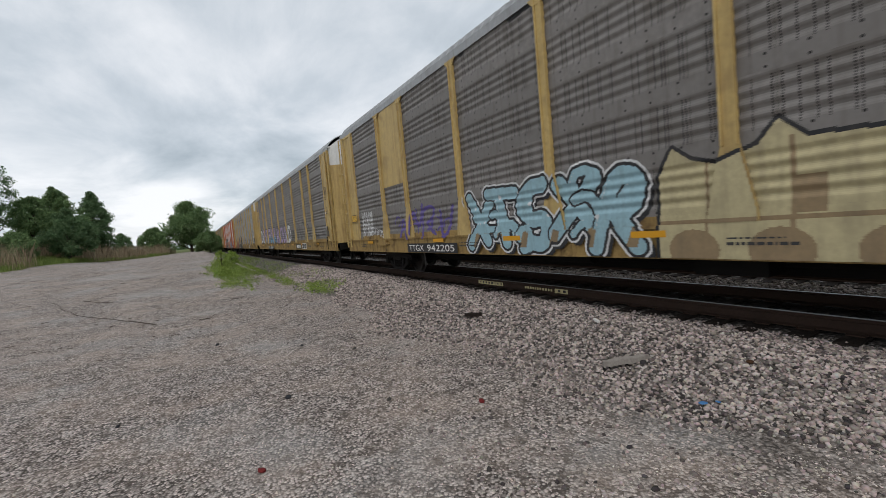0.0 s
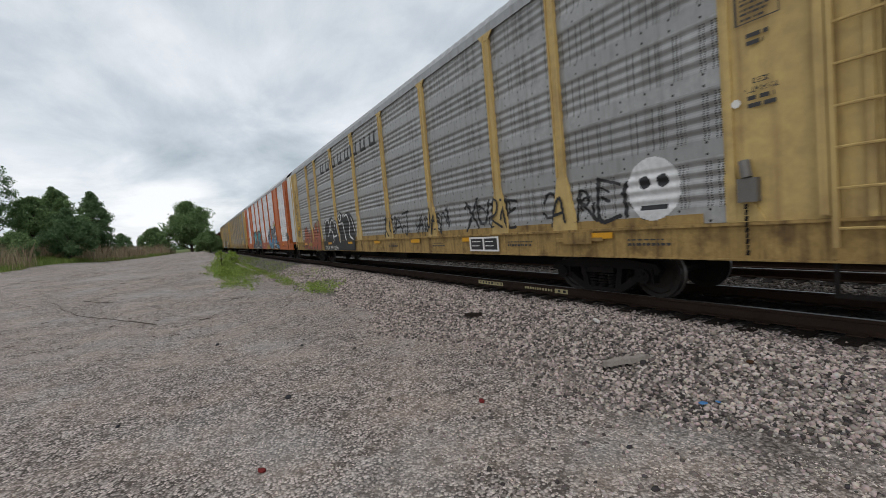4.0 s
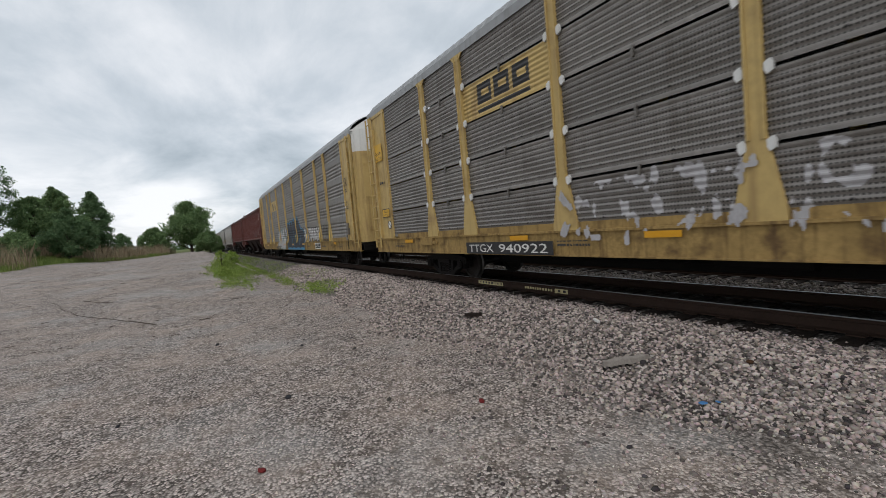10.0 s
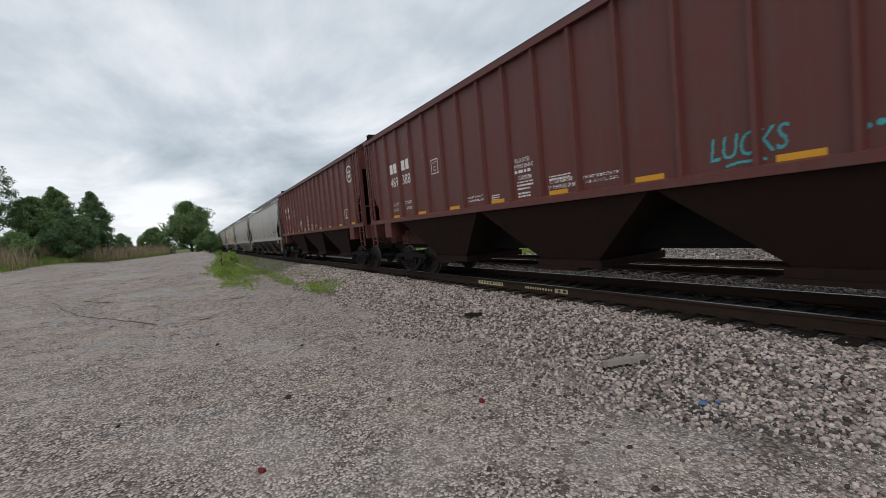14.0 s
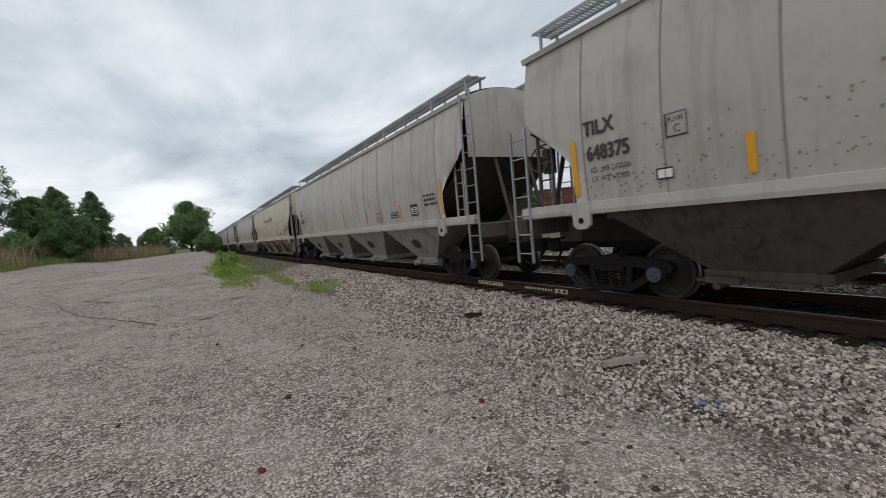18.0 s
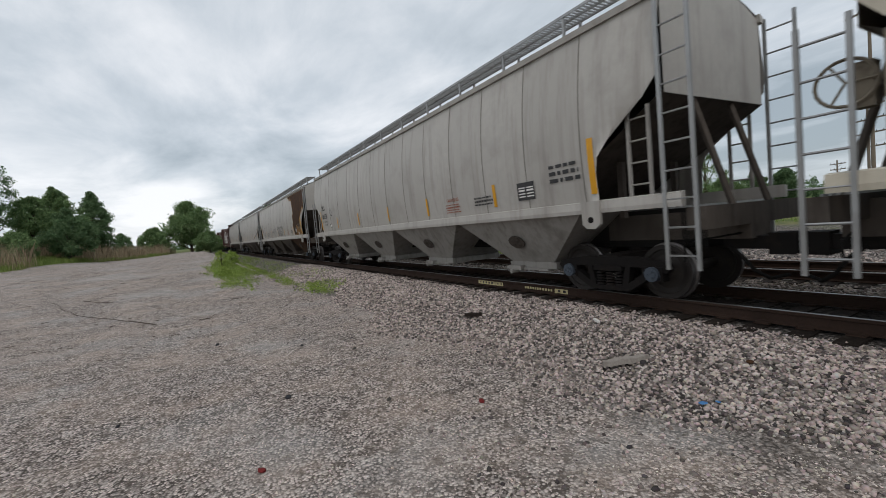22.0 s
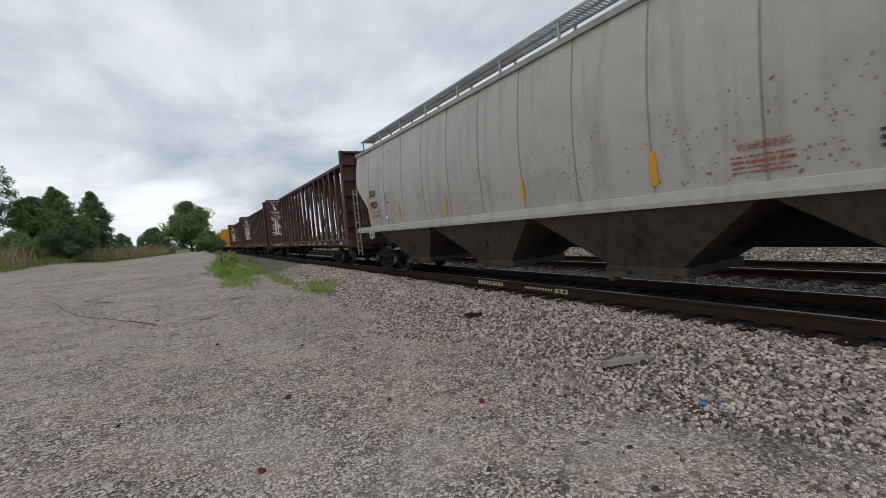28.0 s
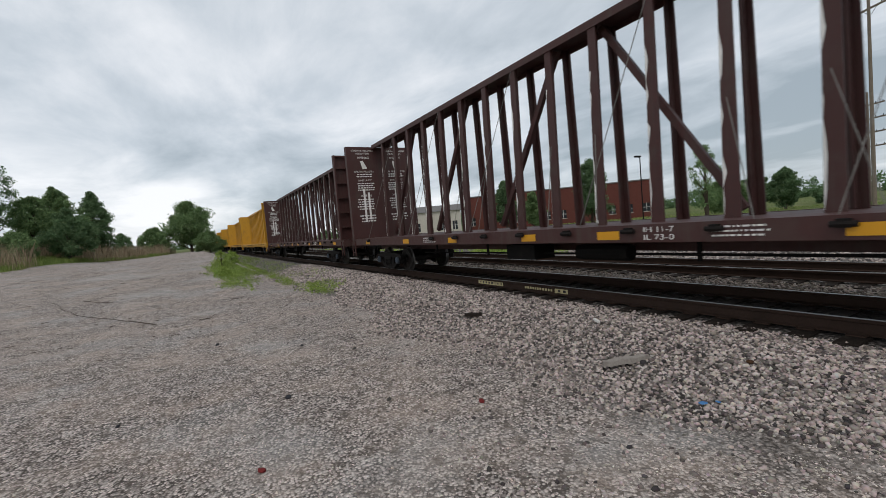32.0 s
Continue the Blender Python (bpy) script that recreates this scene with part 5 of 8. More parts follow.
def scribble(c, u0, u1, z0, z1, seed, w=0.025, n=5):
    """A tag: loops and hooks in one thin line, along the longer way of its patch."""
    r = random.Random(seed)
    m = c.none()
    tall = z1 - z0 > u1 - u0
    for k in range(n):
        f = (k + 0.5) / n
        uc, zc = ((u0 + u1) / 2, z1 - (z1 - z0) * f) if tall else (u0 + (u1 - u0) * f, (z0 + z1) / 2)
        ru, rz = ((u1 - u0) * 0.48, (z1 - z0) / n * 0.62) if tall else ((u1 - u0) / n * 0.62, (z1 - z0) * 0.48)
        a, b, p, q = r.uniform(1.2, 2.4), r.uniform(1.5, 3.2), r.uniform(0, 6.28), r.uniform(0, 6.28)
        pts = [(uc + ru * math.sin(a * t * 3.14 + p) * (0.55 + 0.45 * math.sin(2.7 * t + q)), zc + rz * math.cos(b * t * 3.14 + q)) for t in [i / 22 * 1.5 for i in range(23)]]
        m |= c.stroke(pts, w)
    return m


def paint_of(name, color, rough=0.6):
    return material(name, color, rough, 0, 0.10, GRIME, 0.25, 1.5, 0.25, tint=0.0)


P_CYAN = paint_of("pale_cyan_spray_paint", (0.28, 0.44, 0.50))
P_BLACK = paint_of("black_spray_paint", (0.018, 0.018, 0.020))
P_CREAM = paint_of("cream_spray_paint", (0.44, 0.38, 0.22))
P_TAN = paint_of("tan_spray_paint", (0.25, 0.18, 0.10))
P_WHITE = paint_of("white_spray_paint", (0.62, 0.62, 0.62))
P_LILAC = paint_of("lilac_spray_paint", (0.42, 0.32, 0.48))
P_SKY = paint_of("sky_blue_spray_paint", (0.14, 0.34, 0.52))
P_PURPLE = paint_of("purple_spray_paint", (0.11, 0.08, 0.28))
P_BRICK = paint_of("brick_red_spray_paint", (0.30, 0.085, 0.045))
P_TEAL = paint_of("teal_spray_paint", (0.05, 0.33, 0.36))
P_BLUE = paint_of("blue_spray_paint", (0.06, 0.24, 0.42))
P_OLIVE = paint_of("olive_yellow_spray_paint", (0.33, 0.31, 0.06))
P_CRIMSON = paint_of("crimson_spray_paint", (0.36, 0.05, 0.06))
P_SILVER = paint_of("silver_spray_paint", (0.40, 0.39, 0.40), 0.4)
P_NAVY = paint_of("navy_black_spray_paint", (0.020, 0.026, 0.040))
P_GOLD = paint_of("gold_ochre_paint", (0.42, 0.29, 0.05))
P_SLATE = paint_of("slate_spray_paint", (0.10, 0.13, 0.155))
P_PINK = paint_of("faded_red_spray_paint", (0.40, 0.11, 0.10))
P_INDIGO = paint_of("dark_indigo_spray_paint", (0.022, 0.035, 0.085))
P_BADGE = paint_of("emblem_blue_paint", (0.03, 0.075, 0.22))
P_RED = paint_of("emblem_red_paint", (0.36, 0.06, 0.055))
P_INK = paint_of("charcoal_lettering", (0.035, 0.035, 0.037))
P_RUSTSTAIN = material("thin_rust_stain", (0.20, 0.145, 0.095), 0.8, 0, 0.2, (0.10, 0.06, 0.03), 0.5, 3, 0.3, tint=0.0)
P_RUSTEDGE = material("ochre_rust_edge", (0.24, 0.135, 0.055), 0.8, 0, 0.2, (0.09, 0.045, 0.02), 0.6, 3, 0.4, tint=0.0)
M_PLATE = material("black_number_plate_paint", (0.02, 0.02, 0.022), 0.55, 0, 0.15, GRIME, 0.3, 2, 0.2, tint=0.0)

RACKS = [c for c, y in ROLLING[:6]]


def rack_number(car, mark, number, u, plate=True, z=0.845, h=0.185, width=2.55):
    """Reporting mark and number stencilled white on a black patch of the side sill."""
    c = Canvas(u - 0.15, u + width + 0.3, 0.80, 1.24, 0.011)
    if plate:
        c.paint(c.box(u - 0.12, u + width + 0.15, 0.80, 1.07), 1)
    c.paint(c.text(mark, u, z, h, width * 0.36), 2)
    c.paint(c.text(number, u + width * 0.44, z, h, width * 0.56), 2)
    c.emit(car, "rack", [M_PLATE, M_PAINTWHITE], "number_panel", {1: "black patch with white stencilled number", 2: "white stencilled reporting mark"}, 0.006)


def rack_small_marks(car, seed):
    """Amber tape, data panel and small stencils along the sill."""
    r = random.Random(seed)
    c = Canvas(-13.0, 13.0, 0.80, 1.24, 0.02)
    for u in (-10.9, -5.9, -2.9, 0.1, 3.1, 5.9, 9.6):
        c.paint(c.box(u, u + 0.55, 1.10, 1.20), 1)
    for u in (-11.6, -4.6, 1.4, 4.4, 7.6, 10.4):
        c.paint(c.bars(u, 1.05, 0.75, 2, 0.03, 0.065, seed + int(u * 10)), 4)
    c.paint(c.box(6.2, 7.3, 0.86, 1.20), 2)
    for k in range(2):
        c.paint(c.box(6.26 + k * 0.52, 6.72 + k * 0.52, 0.90, 1.16), 3)
        c.paint(c.bars(6.30 + k * 0.52, 1.08, 0.36, 4, 0.02, 0.05, k), 2)
    c.emit(car, "rack", [M_AMBER, M_PAINTWHITE, M_PLATE, P_INK], "marking", {1: "amber reflective tape"}, 0.003)


# first car: shield emblem, pale blue letters, a long cream wall of bricks
c = Canvas(-12.0, 6.6, 0.80, 5.45)
sh = c.poly([(-8.95, 5.05), (-8.55, 5.12), (-8.25, 5.25), (-7.95, 5.12), (-7.55, 5.05), (-7.50, 4.55), (-7.62, 4.0), (-7.95, 3.62), (-8.25, 3.52), (-8.55, 3.62), (-8.88, 4.0), (-9.0, 4.55)])
sh &= c.box(-9.03, -7.47, 3, 5.4)
c.paint(c.grow(sh, 0.04) & c.box(-9.05, -7.45, 3, 5.4), 4)
c.paint(sh, 4)
for k in range(7):
    c.paint(sh & c.box(-8.98 + k * 0.22, -8.87 + k * 0.22, 3.4, 4.55), 7)
c.paint(sh & (c.Z > 4.55), 8)
c.paint(sh & (c.box(-8.75, -7.75, 4.92, 5.02) | c.box(-8.85, -7.65, 4.66, 4.76)), 4)
al = mural(c, -4.25, 0.30, 0.92, 2.28, 5, 11, 0.27, 1, 1, 2, 4, 4, 2)
for k in range(6):
    c.paint(c.poly([(-4.0 + k * 0.8, 0.95), (-3.8 + k * 0.8, 0.95), (-3.72 + k * 0.8, 1.25), (-3.86 + k * 0.8, 1.3)]) & al, 6)
top = [(0.55, 0.80), (0.55, 1.95), (0.75, 2.3), (1.0, 2.1), (1.3, 2.0), (1.75, 2.15), (1.95, 2.4), (2.2, 2.15), (2.9, 2.1), (3.3, 2.2), (3.6, 2.45), (3.9, 2.15), (5.0, 2.1), (5.6, 2.2), (5.9, 2.4), (6.2, 2.1), (6.4, 1.9), (6.4, 0.80)]
wall = c.poly(top)
c.paint(c.grow(wall, 0.055), 2)
c.paint(wall, 5)
for k in range(6):
    c.paint(wall & c.box(1.15 + k * 0.9, 1.19 + k * 0.9, 0.8, 2.2), 6)
c.paint(wall & c.box(0.5, 6.4, 1.28, 1.32), 6)
for k in range(6):
    c.paint(wall & c.disc(1.0 + k * 0.95, 0.92, 0.32, 0.28), 6)
    c.paint(wall & c.box(2.1 + k * 1.2, 2.35 + k * 1.2, 1.35, 1.75), 6)
for k, m in enumerate(wild_strokes(c, -8.2, -5.0, 1.15, 2.2, 4, 5, 0.10)):
    c.paint(m, 9)
c.paint(scribble(c, -11.5, -10.35, 1.36, 2.3, 3, 0.03, 5) | c.stroke([(-11.3 + 2.0 * k / 60 + 0.12 * math.sin(k * 0.7), 1.75 - 0.006 * k + 0.10 * math.cos(k * 0.7)) for k in range(61)], 0.028), 4)
c.emit(RACKS[0], "rack", [P_CYAN, P_BLACK, P_SKY, P_WHITE, P_CREAM, P_TAN, P_RED, P_BADGE, P_PURPLE], "graffiti", {1: "pale blue graffiti letters", 5: "cream graffiti wall", 8: "blue head of the shield emblem"})
rack_number(RACKS[0], "TTGX", "942205", -7.4)

# second car: the long lilac line
c = Canvas(-12.6, 11.0, 1.15, 5.3)
mm = c.none()
for word, u, w, z, h in (("DONT", -11.6, 4.3, 1.40, 1.12), ("FUCK", -6.78, 3.55, 1.36, 1.16), ("AROUND", -2.95, 5.75, 1.33, 1.14)):
    mm |= c.grow(c.text(word, u, z, h, w), 0.055)
c.paint(c.grow(mm, 0.06), 2)
c.paint(mm, 1)
c.paint(mm & ((c.U > 1.2) | (c.U < -10.2)), 4)
c.paint(mm & (c.U > -6.85) & (c.U < -3.15) & (c.Z < 1.85 + 0.06 * np.sin(c.U * 4)), 3)
c.paint(mm & (c.U > -11.0) & (c.U < -7.4) & (c.Z < 1.6), 4)
for pts in ([(5.0, 1.38), (5.06, 2.3), (5.2, 2.47), (5.8, 2.22), (5.95, 1.7), (6.1, 1.42)], [(5.25, 2.25), (5.55, 2.2), (5.85, 1.5), (6.1, 1.36)], [(6.2, 1.5), (6.35, 2.4), (6.5, 2.5), (6.7, 2.35), (6.8, 2.42), (7.0, 2.1), (7.3, 1.42)],
            [(7.45, 1.35), (7.5, 1.9), (7.7, 2.3), (7.95, 2.25), (8.3, 1.6), (8.35, 1.38)], [(7.8, 1.4), (7.9, 1.75), (8.1, 1.7)]):
    c.paint(c.stroke(pts, 0.055), 2)
c.paint(c.text("PBR", 9.3, 1.38, 0.3, 0.9), 2)
c.paint(scribble(c, 2.9, 4.0, 1.3, 2.1, 8, 0.04, 3), 2)
c.paint(c.disc(-12.25, 4.78, 0.33) & ~c.disc(-12.25, 4.78, 0.24), 5)
c.paint(c.box(-12.31, -12.19, 4.5, 5.05) | c.box(-12.5, -12.0, 4.74, 4.86), 5)
c.paint(c.bars(-12.55, 3.9, 0.6, 4, 0.05, 0.13, 2), 5)
c.emit(RACKS[1], "rack", [P_LILAC, P_BLACK, P_SKY, P_WHITE, P_BADGE], "graffiti", {1: "lilac graffiti letters outlined in black", 5: "round blue emblem"})
rack_number(RACKS[1], "TTGX", "997307", -7.1)
c = Canvas(4.4, 6.4, 0.82, 1.22, 0.011)
c.paint(c.box(4.5, 5.9, 0.88, 1.16), 1)
c.paint(c.box(4.66, 4.96, 0.92, 1.12) | c.box(5.03, 5.33, 0.92, 1.12) | c.box(5.40, 5.70, 0.92, 1.12), 2)
c.emit(RACKS[1], "rack", [M_PLATE, M_PAINTWHITE], "number_panel", None, 0.006)

# third car: brick-red bubbles, a black and white piece, tags down the end panel
c = Canvas(-13.1, 11.8, 0.82, 5.3)
fingers = [([(-10.85, 0.98), (-10.8, 1.9)], 0.36, 1), ([(-10.5, 1.2), (-10.45, 2.0)], 0.26, 1), ([(-10.2, 1.0), (-10.25, 1.75)], 0.30, 1), ([(-9.85, 0.98), (-9.8, 1.6)], 0.36, 1), ([(-9.5, 1.05), (-9.45, 2.1)], 0.30, 4),
           ([(-9.05, 0.98), (-8.85, 1.95), (-8.75, 1.2)], 0.46, 1), ([(-8.4, 0.98), (-8.3, 2.05)], 0.40, 1), ([(-7.95, 2.12), (-7.9, 2.2)], 0.36, 4), ([(-7.9, 0.98), (-7.95, 1.6)], 0.38, 1), ([(-7.5, 2.12), (-7.45, 1.3), (-7.55, 0.98)], 0.48, 1)]
for pts, w, q in fingers:
    c.paint(c.stroke(rounded(pts), w + 0.09), 2)
for pts, w, q in fingers:
    m = c.stroke(rounded(pts), w)
    c.paint(c.grow(m, 0.028), 2)
    c.paint(m, q)
for pts in ([(-10.7, 1.25), (-10.4, 1.5), (-10.1, 1.15), (-10.05, 0.9)], [(-9.4, 0.9), (-9.3, 1.4), (-9.0, 1.3)], [(-8.6, 1.5), (-8.2, 1.4), (-8.05, 0.95)], [(-11.25, 1.5), (-11.15, 2.0)]):
    c.paint(c.stroke(rounded(pts), 0.04), 2)
dark = (c.box(-6.7, -2.0, 0.82, 1.9) | c.disc(-6.1, 1.9, 0.55, 0.45) | c.disc(-5.3, 1.95, 0.5, 0.45) | c.disc(-4.6, 1.75, 0.5, 0.5) | c.disc(-3.9, 2.1, 0.4, 0.45) | c.disc(-2.9, 1.95, 0.8, 0.5)) & (c.Z > 0.82)
c.paint(dark, 2)
for pts in ([(-6.6, 1.3), (-6.65, 1.95), (-6.2, 2.3), (-5.75, 2.3), (-5.7, 1.75)], [(-5.55, 1.8), (-5.5, 2.15), (-5.1, 2.3), (-4.85, 2.05), (-4.8, 1.5)], [(-6.05, 1.5), (-5.7, 1.8), (-5.3, 1.75), (-5.05, 1.4), (-5.05, 1.2)], [(-4.75, 2.1), (-4.35, 2.15), (-4.3, 1.75), (-3.95, 1.2)],
            [(-4.3, 2.0), (-3.6, 2.05)], [(-4.2, 2.35), (-3.9, 2.5), (-3.75, 2.25), (-4.0, 2.1), (-4.2, 2.35)], [(-3.6, 2.05), (-3.5, 1.6), (-3.2, 1.3)], [(-5.2, 1.45), (-4.4, 1.5)], [(-3.3, 2.3), (-2.9, 2.4), (-2.6, 1.9), (-2.9, 1.5), (-2.3, 1.3)], [(-2.4, 2.2), (-2.1, 1.6)]):
    c.paint(c.stroke(rounded(pts), 0.065), 3)
for u in (1.0, 3.4, 6.0, 8.8):
    for m in wild_strokes(c, u, u + 1.9, 1.3, 2.1, 4, int(u * 10), 0.06):
        c.paint(m, 2)
c.paint(c.disc(10.8, 1.8, 0.4, 0.45), 3)
c.paint((c.disc(10.68, 1.9, 0.09) | c.disc(10.95, 1.9, 0.09) | c.box(10.6, 11.0, 1.5, 1.56)), 2)
for k in range(8):
    c.paint(c.box(-6.3 + k * 0.95, -5.75 + k * 0.95, 4.55, 5.0) & ~c.box(-6.15 + k * 0.95, -5.9 + k * 0.95, 4.66, 5.0), 5)
c.paint(c.stroke(rounded([(-12.45, 4.4), (-12.2, 4.5), (-12.1, 4.3), (-12.4, 4.15), (-12.5, 4.3), (-12.3, 4.0), (-12.1, 3.95), (-12.2, 3.75), (-12.45, 3.7), (-12.3, 3.55), (-12.05, 3.6), (-12.1, 3.4), (-12.4, 3.35)], 3), 0.04)
        | c.stroke(rounded([(-12.6, 3.5), (-12.5, 3.2), (-12.6, 2.95), (-12.3, 3.15), (-12.15, 2.85), (-12.45, 2.95), (-12.1, 3.2), (-12.0, 2.9), (-12.3, 2.75), (-12.5, 2.72)], 3), 0.04), 2)
c.paint(scribble(c, -12.75, -12.0, 1.6, 2.1, 13, 0.02, 6), 5)
c.emit(RACKS[2], "rack", [P_BRICK, P_BLACK, P_WHITE, P_TAN, P_INK], "graffiti", {1: "brick-red finger-shaped graffiti", 3: "white graffiti outline"})
c = Canvas(-12.9, -11.7, 2.3, 2.75, 0.011)
c.paint(c.text("FXE", -12.45, 2.56, 0.13, 0.36), 1)
c.paint(c.text("320441", -12.62, 2.36, 0.13, 0.68), 1)
c.emit(RACKS[2], "rack", [P_INK], "lettering", {1: "black stencilled number"})
rack_number(RACKS[2], "TTGX", "991254", -6.45, width=2.1)

# orange car: blue and teal pieces over wisps of red, olive and yellow
c = Canvas(-9.3, 11.2, 0.80, 4.9, 0.013)
r = random.Random(9)
c.paint(c.box(1.9, 3.35, 0.82, 1.26) & (c.Z < 1.15 + 0.08 * np.sin(c.U * 5)), 9)
c.paint(c.poly([(-1.3, 0.82), (-1.3, 1.75), (-0.4, 1.5), (0.4, 1.3), (1.2, 1.05), (2.0, 0.82)]) & (np.sin(c.U * 17 + c.Z * 5) + np.sin(c.Z * 23 - c.U * 7) > -0.6), 11)
for k in range(12):
    u, z = -1.1 + 0.36 * k, r.uniform(1.35, 2.15)
    c.paint(c.stroke(rounded([(u, 0.95), (u + 0.10, z - 0.3), (u + 0.16, z), (u + 0.24, z - 0.4), (u + 0.36, 1.15)]), r.uniform(0.05, 0.11)), (6, 11, 6, 5)[k % 4])
for u, z, a, b, q in ((6.35, 2.78, 0.34, 0.16, 5), (6.75, 2.72, 0.30, 0.14, 5), (5.75, 2.68, 0.16, 0.10, 5), (6.2, 2.98, 0.17, 0.15, 6), (5.95, 2.92, 0.10, 0.09, 11), (6.42, 3.04, 0.08, 0.08, 6), (5.9, 2.80, 0.05, 0.05, 6), (6.3, 2.84, 0.10, 0.08, 9)):
    c.paint(c.disc(u, z, a, b) & (np.sin(c.U * 31) + np.sin(c.Z * 37 + c.U * 5) > -1.2), q)
eye = c.disc(4.72, 2.58, 0.24, 0.22)
c.paint(c.grow(eye, 0.03), 2)
c.paint(eye, 3)
c.paint(c.stroke([(4.59, 2.46), (4.85, 2.70)], 0.045) | c.stroke([(4.59, 2.70), (4.85, 2.46)], 0.045) | c.stroke([(4.42, 2.84), (4.55, 2.74)], 0.06) | c.stroke([(5.02, 2.84), (4.90, 2.74)], 0.06), 2)
big = [[[(3.15, 2.0), (3.35, 1.75), (3.5, 1.5)], [(4.40, 2.5), (3.95, 2.48), (3.65, 2.15), (3.5, 1.6), (3.6, 1.3)], [(3.55, 1.4), (4.05, 1.5), (4.5, 1.05), (4.95, 0.95)]],
       [[(4.62, 2.48), (5.7, 2.48)], [(5.12, 2.45), (5.05, 2.1), (5.6, 2.05)], [(4.75, 1.5), (5.1, 1.75), (5.5, 1.6), (5.2, 1.28), (4.75, 1.4)], [(5.5, 1.7), (5.3, 1.2), (5.6, 0.92)]],
       [[(5.78, 2.38), (6.38, 2.48)], [(6.12, 2.4), (5.95, 1.9), (5.85, 1.4), (6.05, 0.95)]],
       [[(6.45, 2.50), (6.95, 2.55)], [(6.75, 2.5), (6.55, 1.9), (6.7, 1.3), (7.15, 0.92)]],
       [[(7.0, 2.55), (7.6, 2.72), (8.25, 2.62), (8.35, 2.2), (7.9, 1.85), (7.3, 1.8)], [(7.15, 1.75), (7.15, 1.2), (8.2, 1.1), (8.9, 1.0)], [(7.4, 1.5), (8.7, 1.55)], [(8.45, 2.35), (9.2, 2.2)]]]
big = [[[(2.87 + (u - 3.2) * 0.93, 0.84 + (z - 0.84) * 0.89) for u, z in line] for line in group] for group in big]
letters_of(c, big, 0.31, 1, 10, 2, 0, 4, 1.72, 5)
for k in range(9):
    u, z = r.uniform(3.6, 8.8), r.uniform(1.0, 2.5)
    c.paint(c.stroke([(u, z), (u + 0.12, z + r.uniform(-0.25, 0.25))], 0.04) & (c.c == 10), 3)
bg = c.poly([(-7.95, 0.82), (-7.9, 2.55), (-5.4, 2.62), (-4.4, 2.5), (-3.2, 2.62), (-1.2, 2.5), (-1.1, 0.82)])
c.paint(c.grow(bg, 0.07), 5)
c.paint(bg, 12)
letters_of(c, [[[(-7.75, 2.25), (-7.0, 2.3)], [(-7.45, 2.2), (-7.55, 1.5), (-7.2, 1.0)]], [[(-7.0, 2.3), (-6.8, 1.5), (-6.5, 1.0)], [(-6.85, 1.3), (-6.2, 2.3), (-5.9, 1.9), (-6.3, 1.6)]],
               [[(-5.85, 2.35), (-5.3, 1.7), (-5.7, 1.2), (-5.1, 1.0)], [(-5.5, 2.3), (-4.9, 1.9)]], [[(-4.7, 1.1), (-4.2, 2.35), (-3.9, 1.4), (-3.5, 1.0)], [(-4.7, 1.9), (-3.6, 2.15)]],
               [[(-2.6, 2.3), (-3.3, 2.05), (-2.8, 1.5), (-3.3, 1.05)], [(-3.3, 2.35), (-2.5, 1.2)]], [[(-2.3, 2.2), (-1.5, 2.35), (-1.9, 1.6), (-1.4, 1.0)], [(-2.3, 1.2), (-1.6, 1.55)]]],
           0.32, 10, 3, 2, 0, 4, 1.35)
for k in range(14):
    u, z = -7.5 + 0.45 * k, r.uniform(1.0, 1.9)
    c.paint(c.box(u, u + 0.11, z, z + r.uniform(0.15, 0.3)) & (c.c == 12), 9)
ob_ = c.none()
for k in range(4):
    ob_ |= c.poly([(6.9 + k * 0.38, 4.0 + k * 0.01), (7.02 + k * 0.38, 4.3), (7.30 + k * 0.38, 4.3), (7.18 + k * 0.38, 4.0)])
ob_ |= c.poly([(6.75, 3.86), (6.72, 3.78), (8.4, 3.80), (8.45, 3.88)])
c.paint(ob_, 2)
c.paint(scribble(c, 7.6, 8.8, 1.9, 2.3, 77, 0.03, 4), 2)
c.emit(RACKS[3], "rack", [P_BLUE, P_BLACK, P_TEAL, P_WHITE, P_OLIVE, P_CRIMSON, P_OLIVE, P_PURPLE, P_GOLD, P_SLATE, P_PINK, P_INDIGO], "graffiti", {1: "blue graffiti letters outlined in white", 3: "teal block graffiti", 6: "crimson graffiti flames"})
rack_number(RACKS[3], "TTGX", "694759", -5.5)
c = Canvas(-13.1, -11.8, 1.3, 3.7, 0.012)
c.paint(c.box(-12.65, -12.05, 3.2, 3.32) | c.box(-12.65, -12.2, 3.02, 3.14), 1)
c.paint(c.box(-12.6, -12.0, 1.95, 2.25), 2)
c.paint(c.bars(-12.55, 2.13, 0.5, 2, 0.05, 0.1, 1), 1)
c.paint(scribble(c, -12.6, -11.9, 1.42, 1.8, 5, 0.05, 4), 3)
c.emit(RACKS[3], "rack", [P_INK, M_YELLOW2, P_WHITE], "marking")

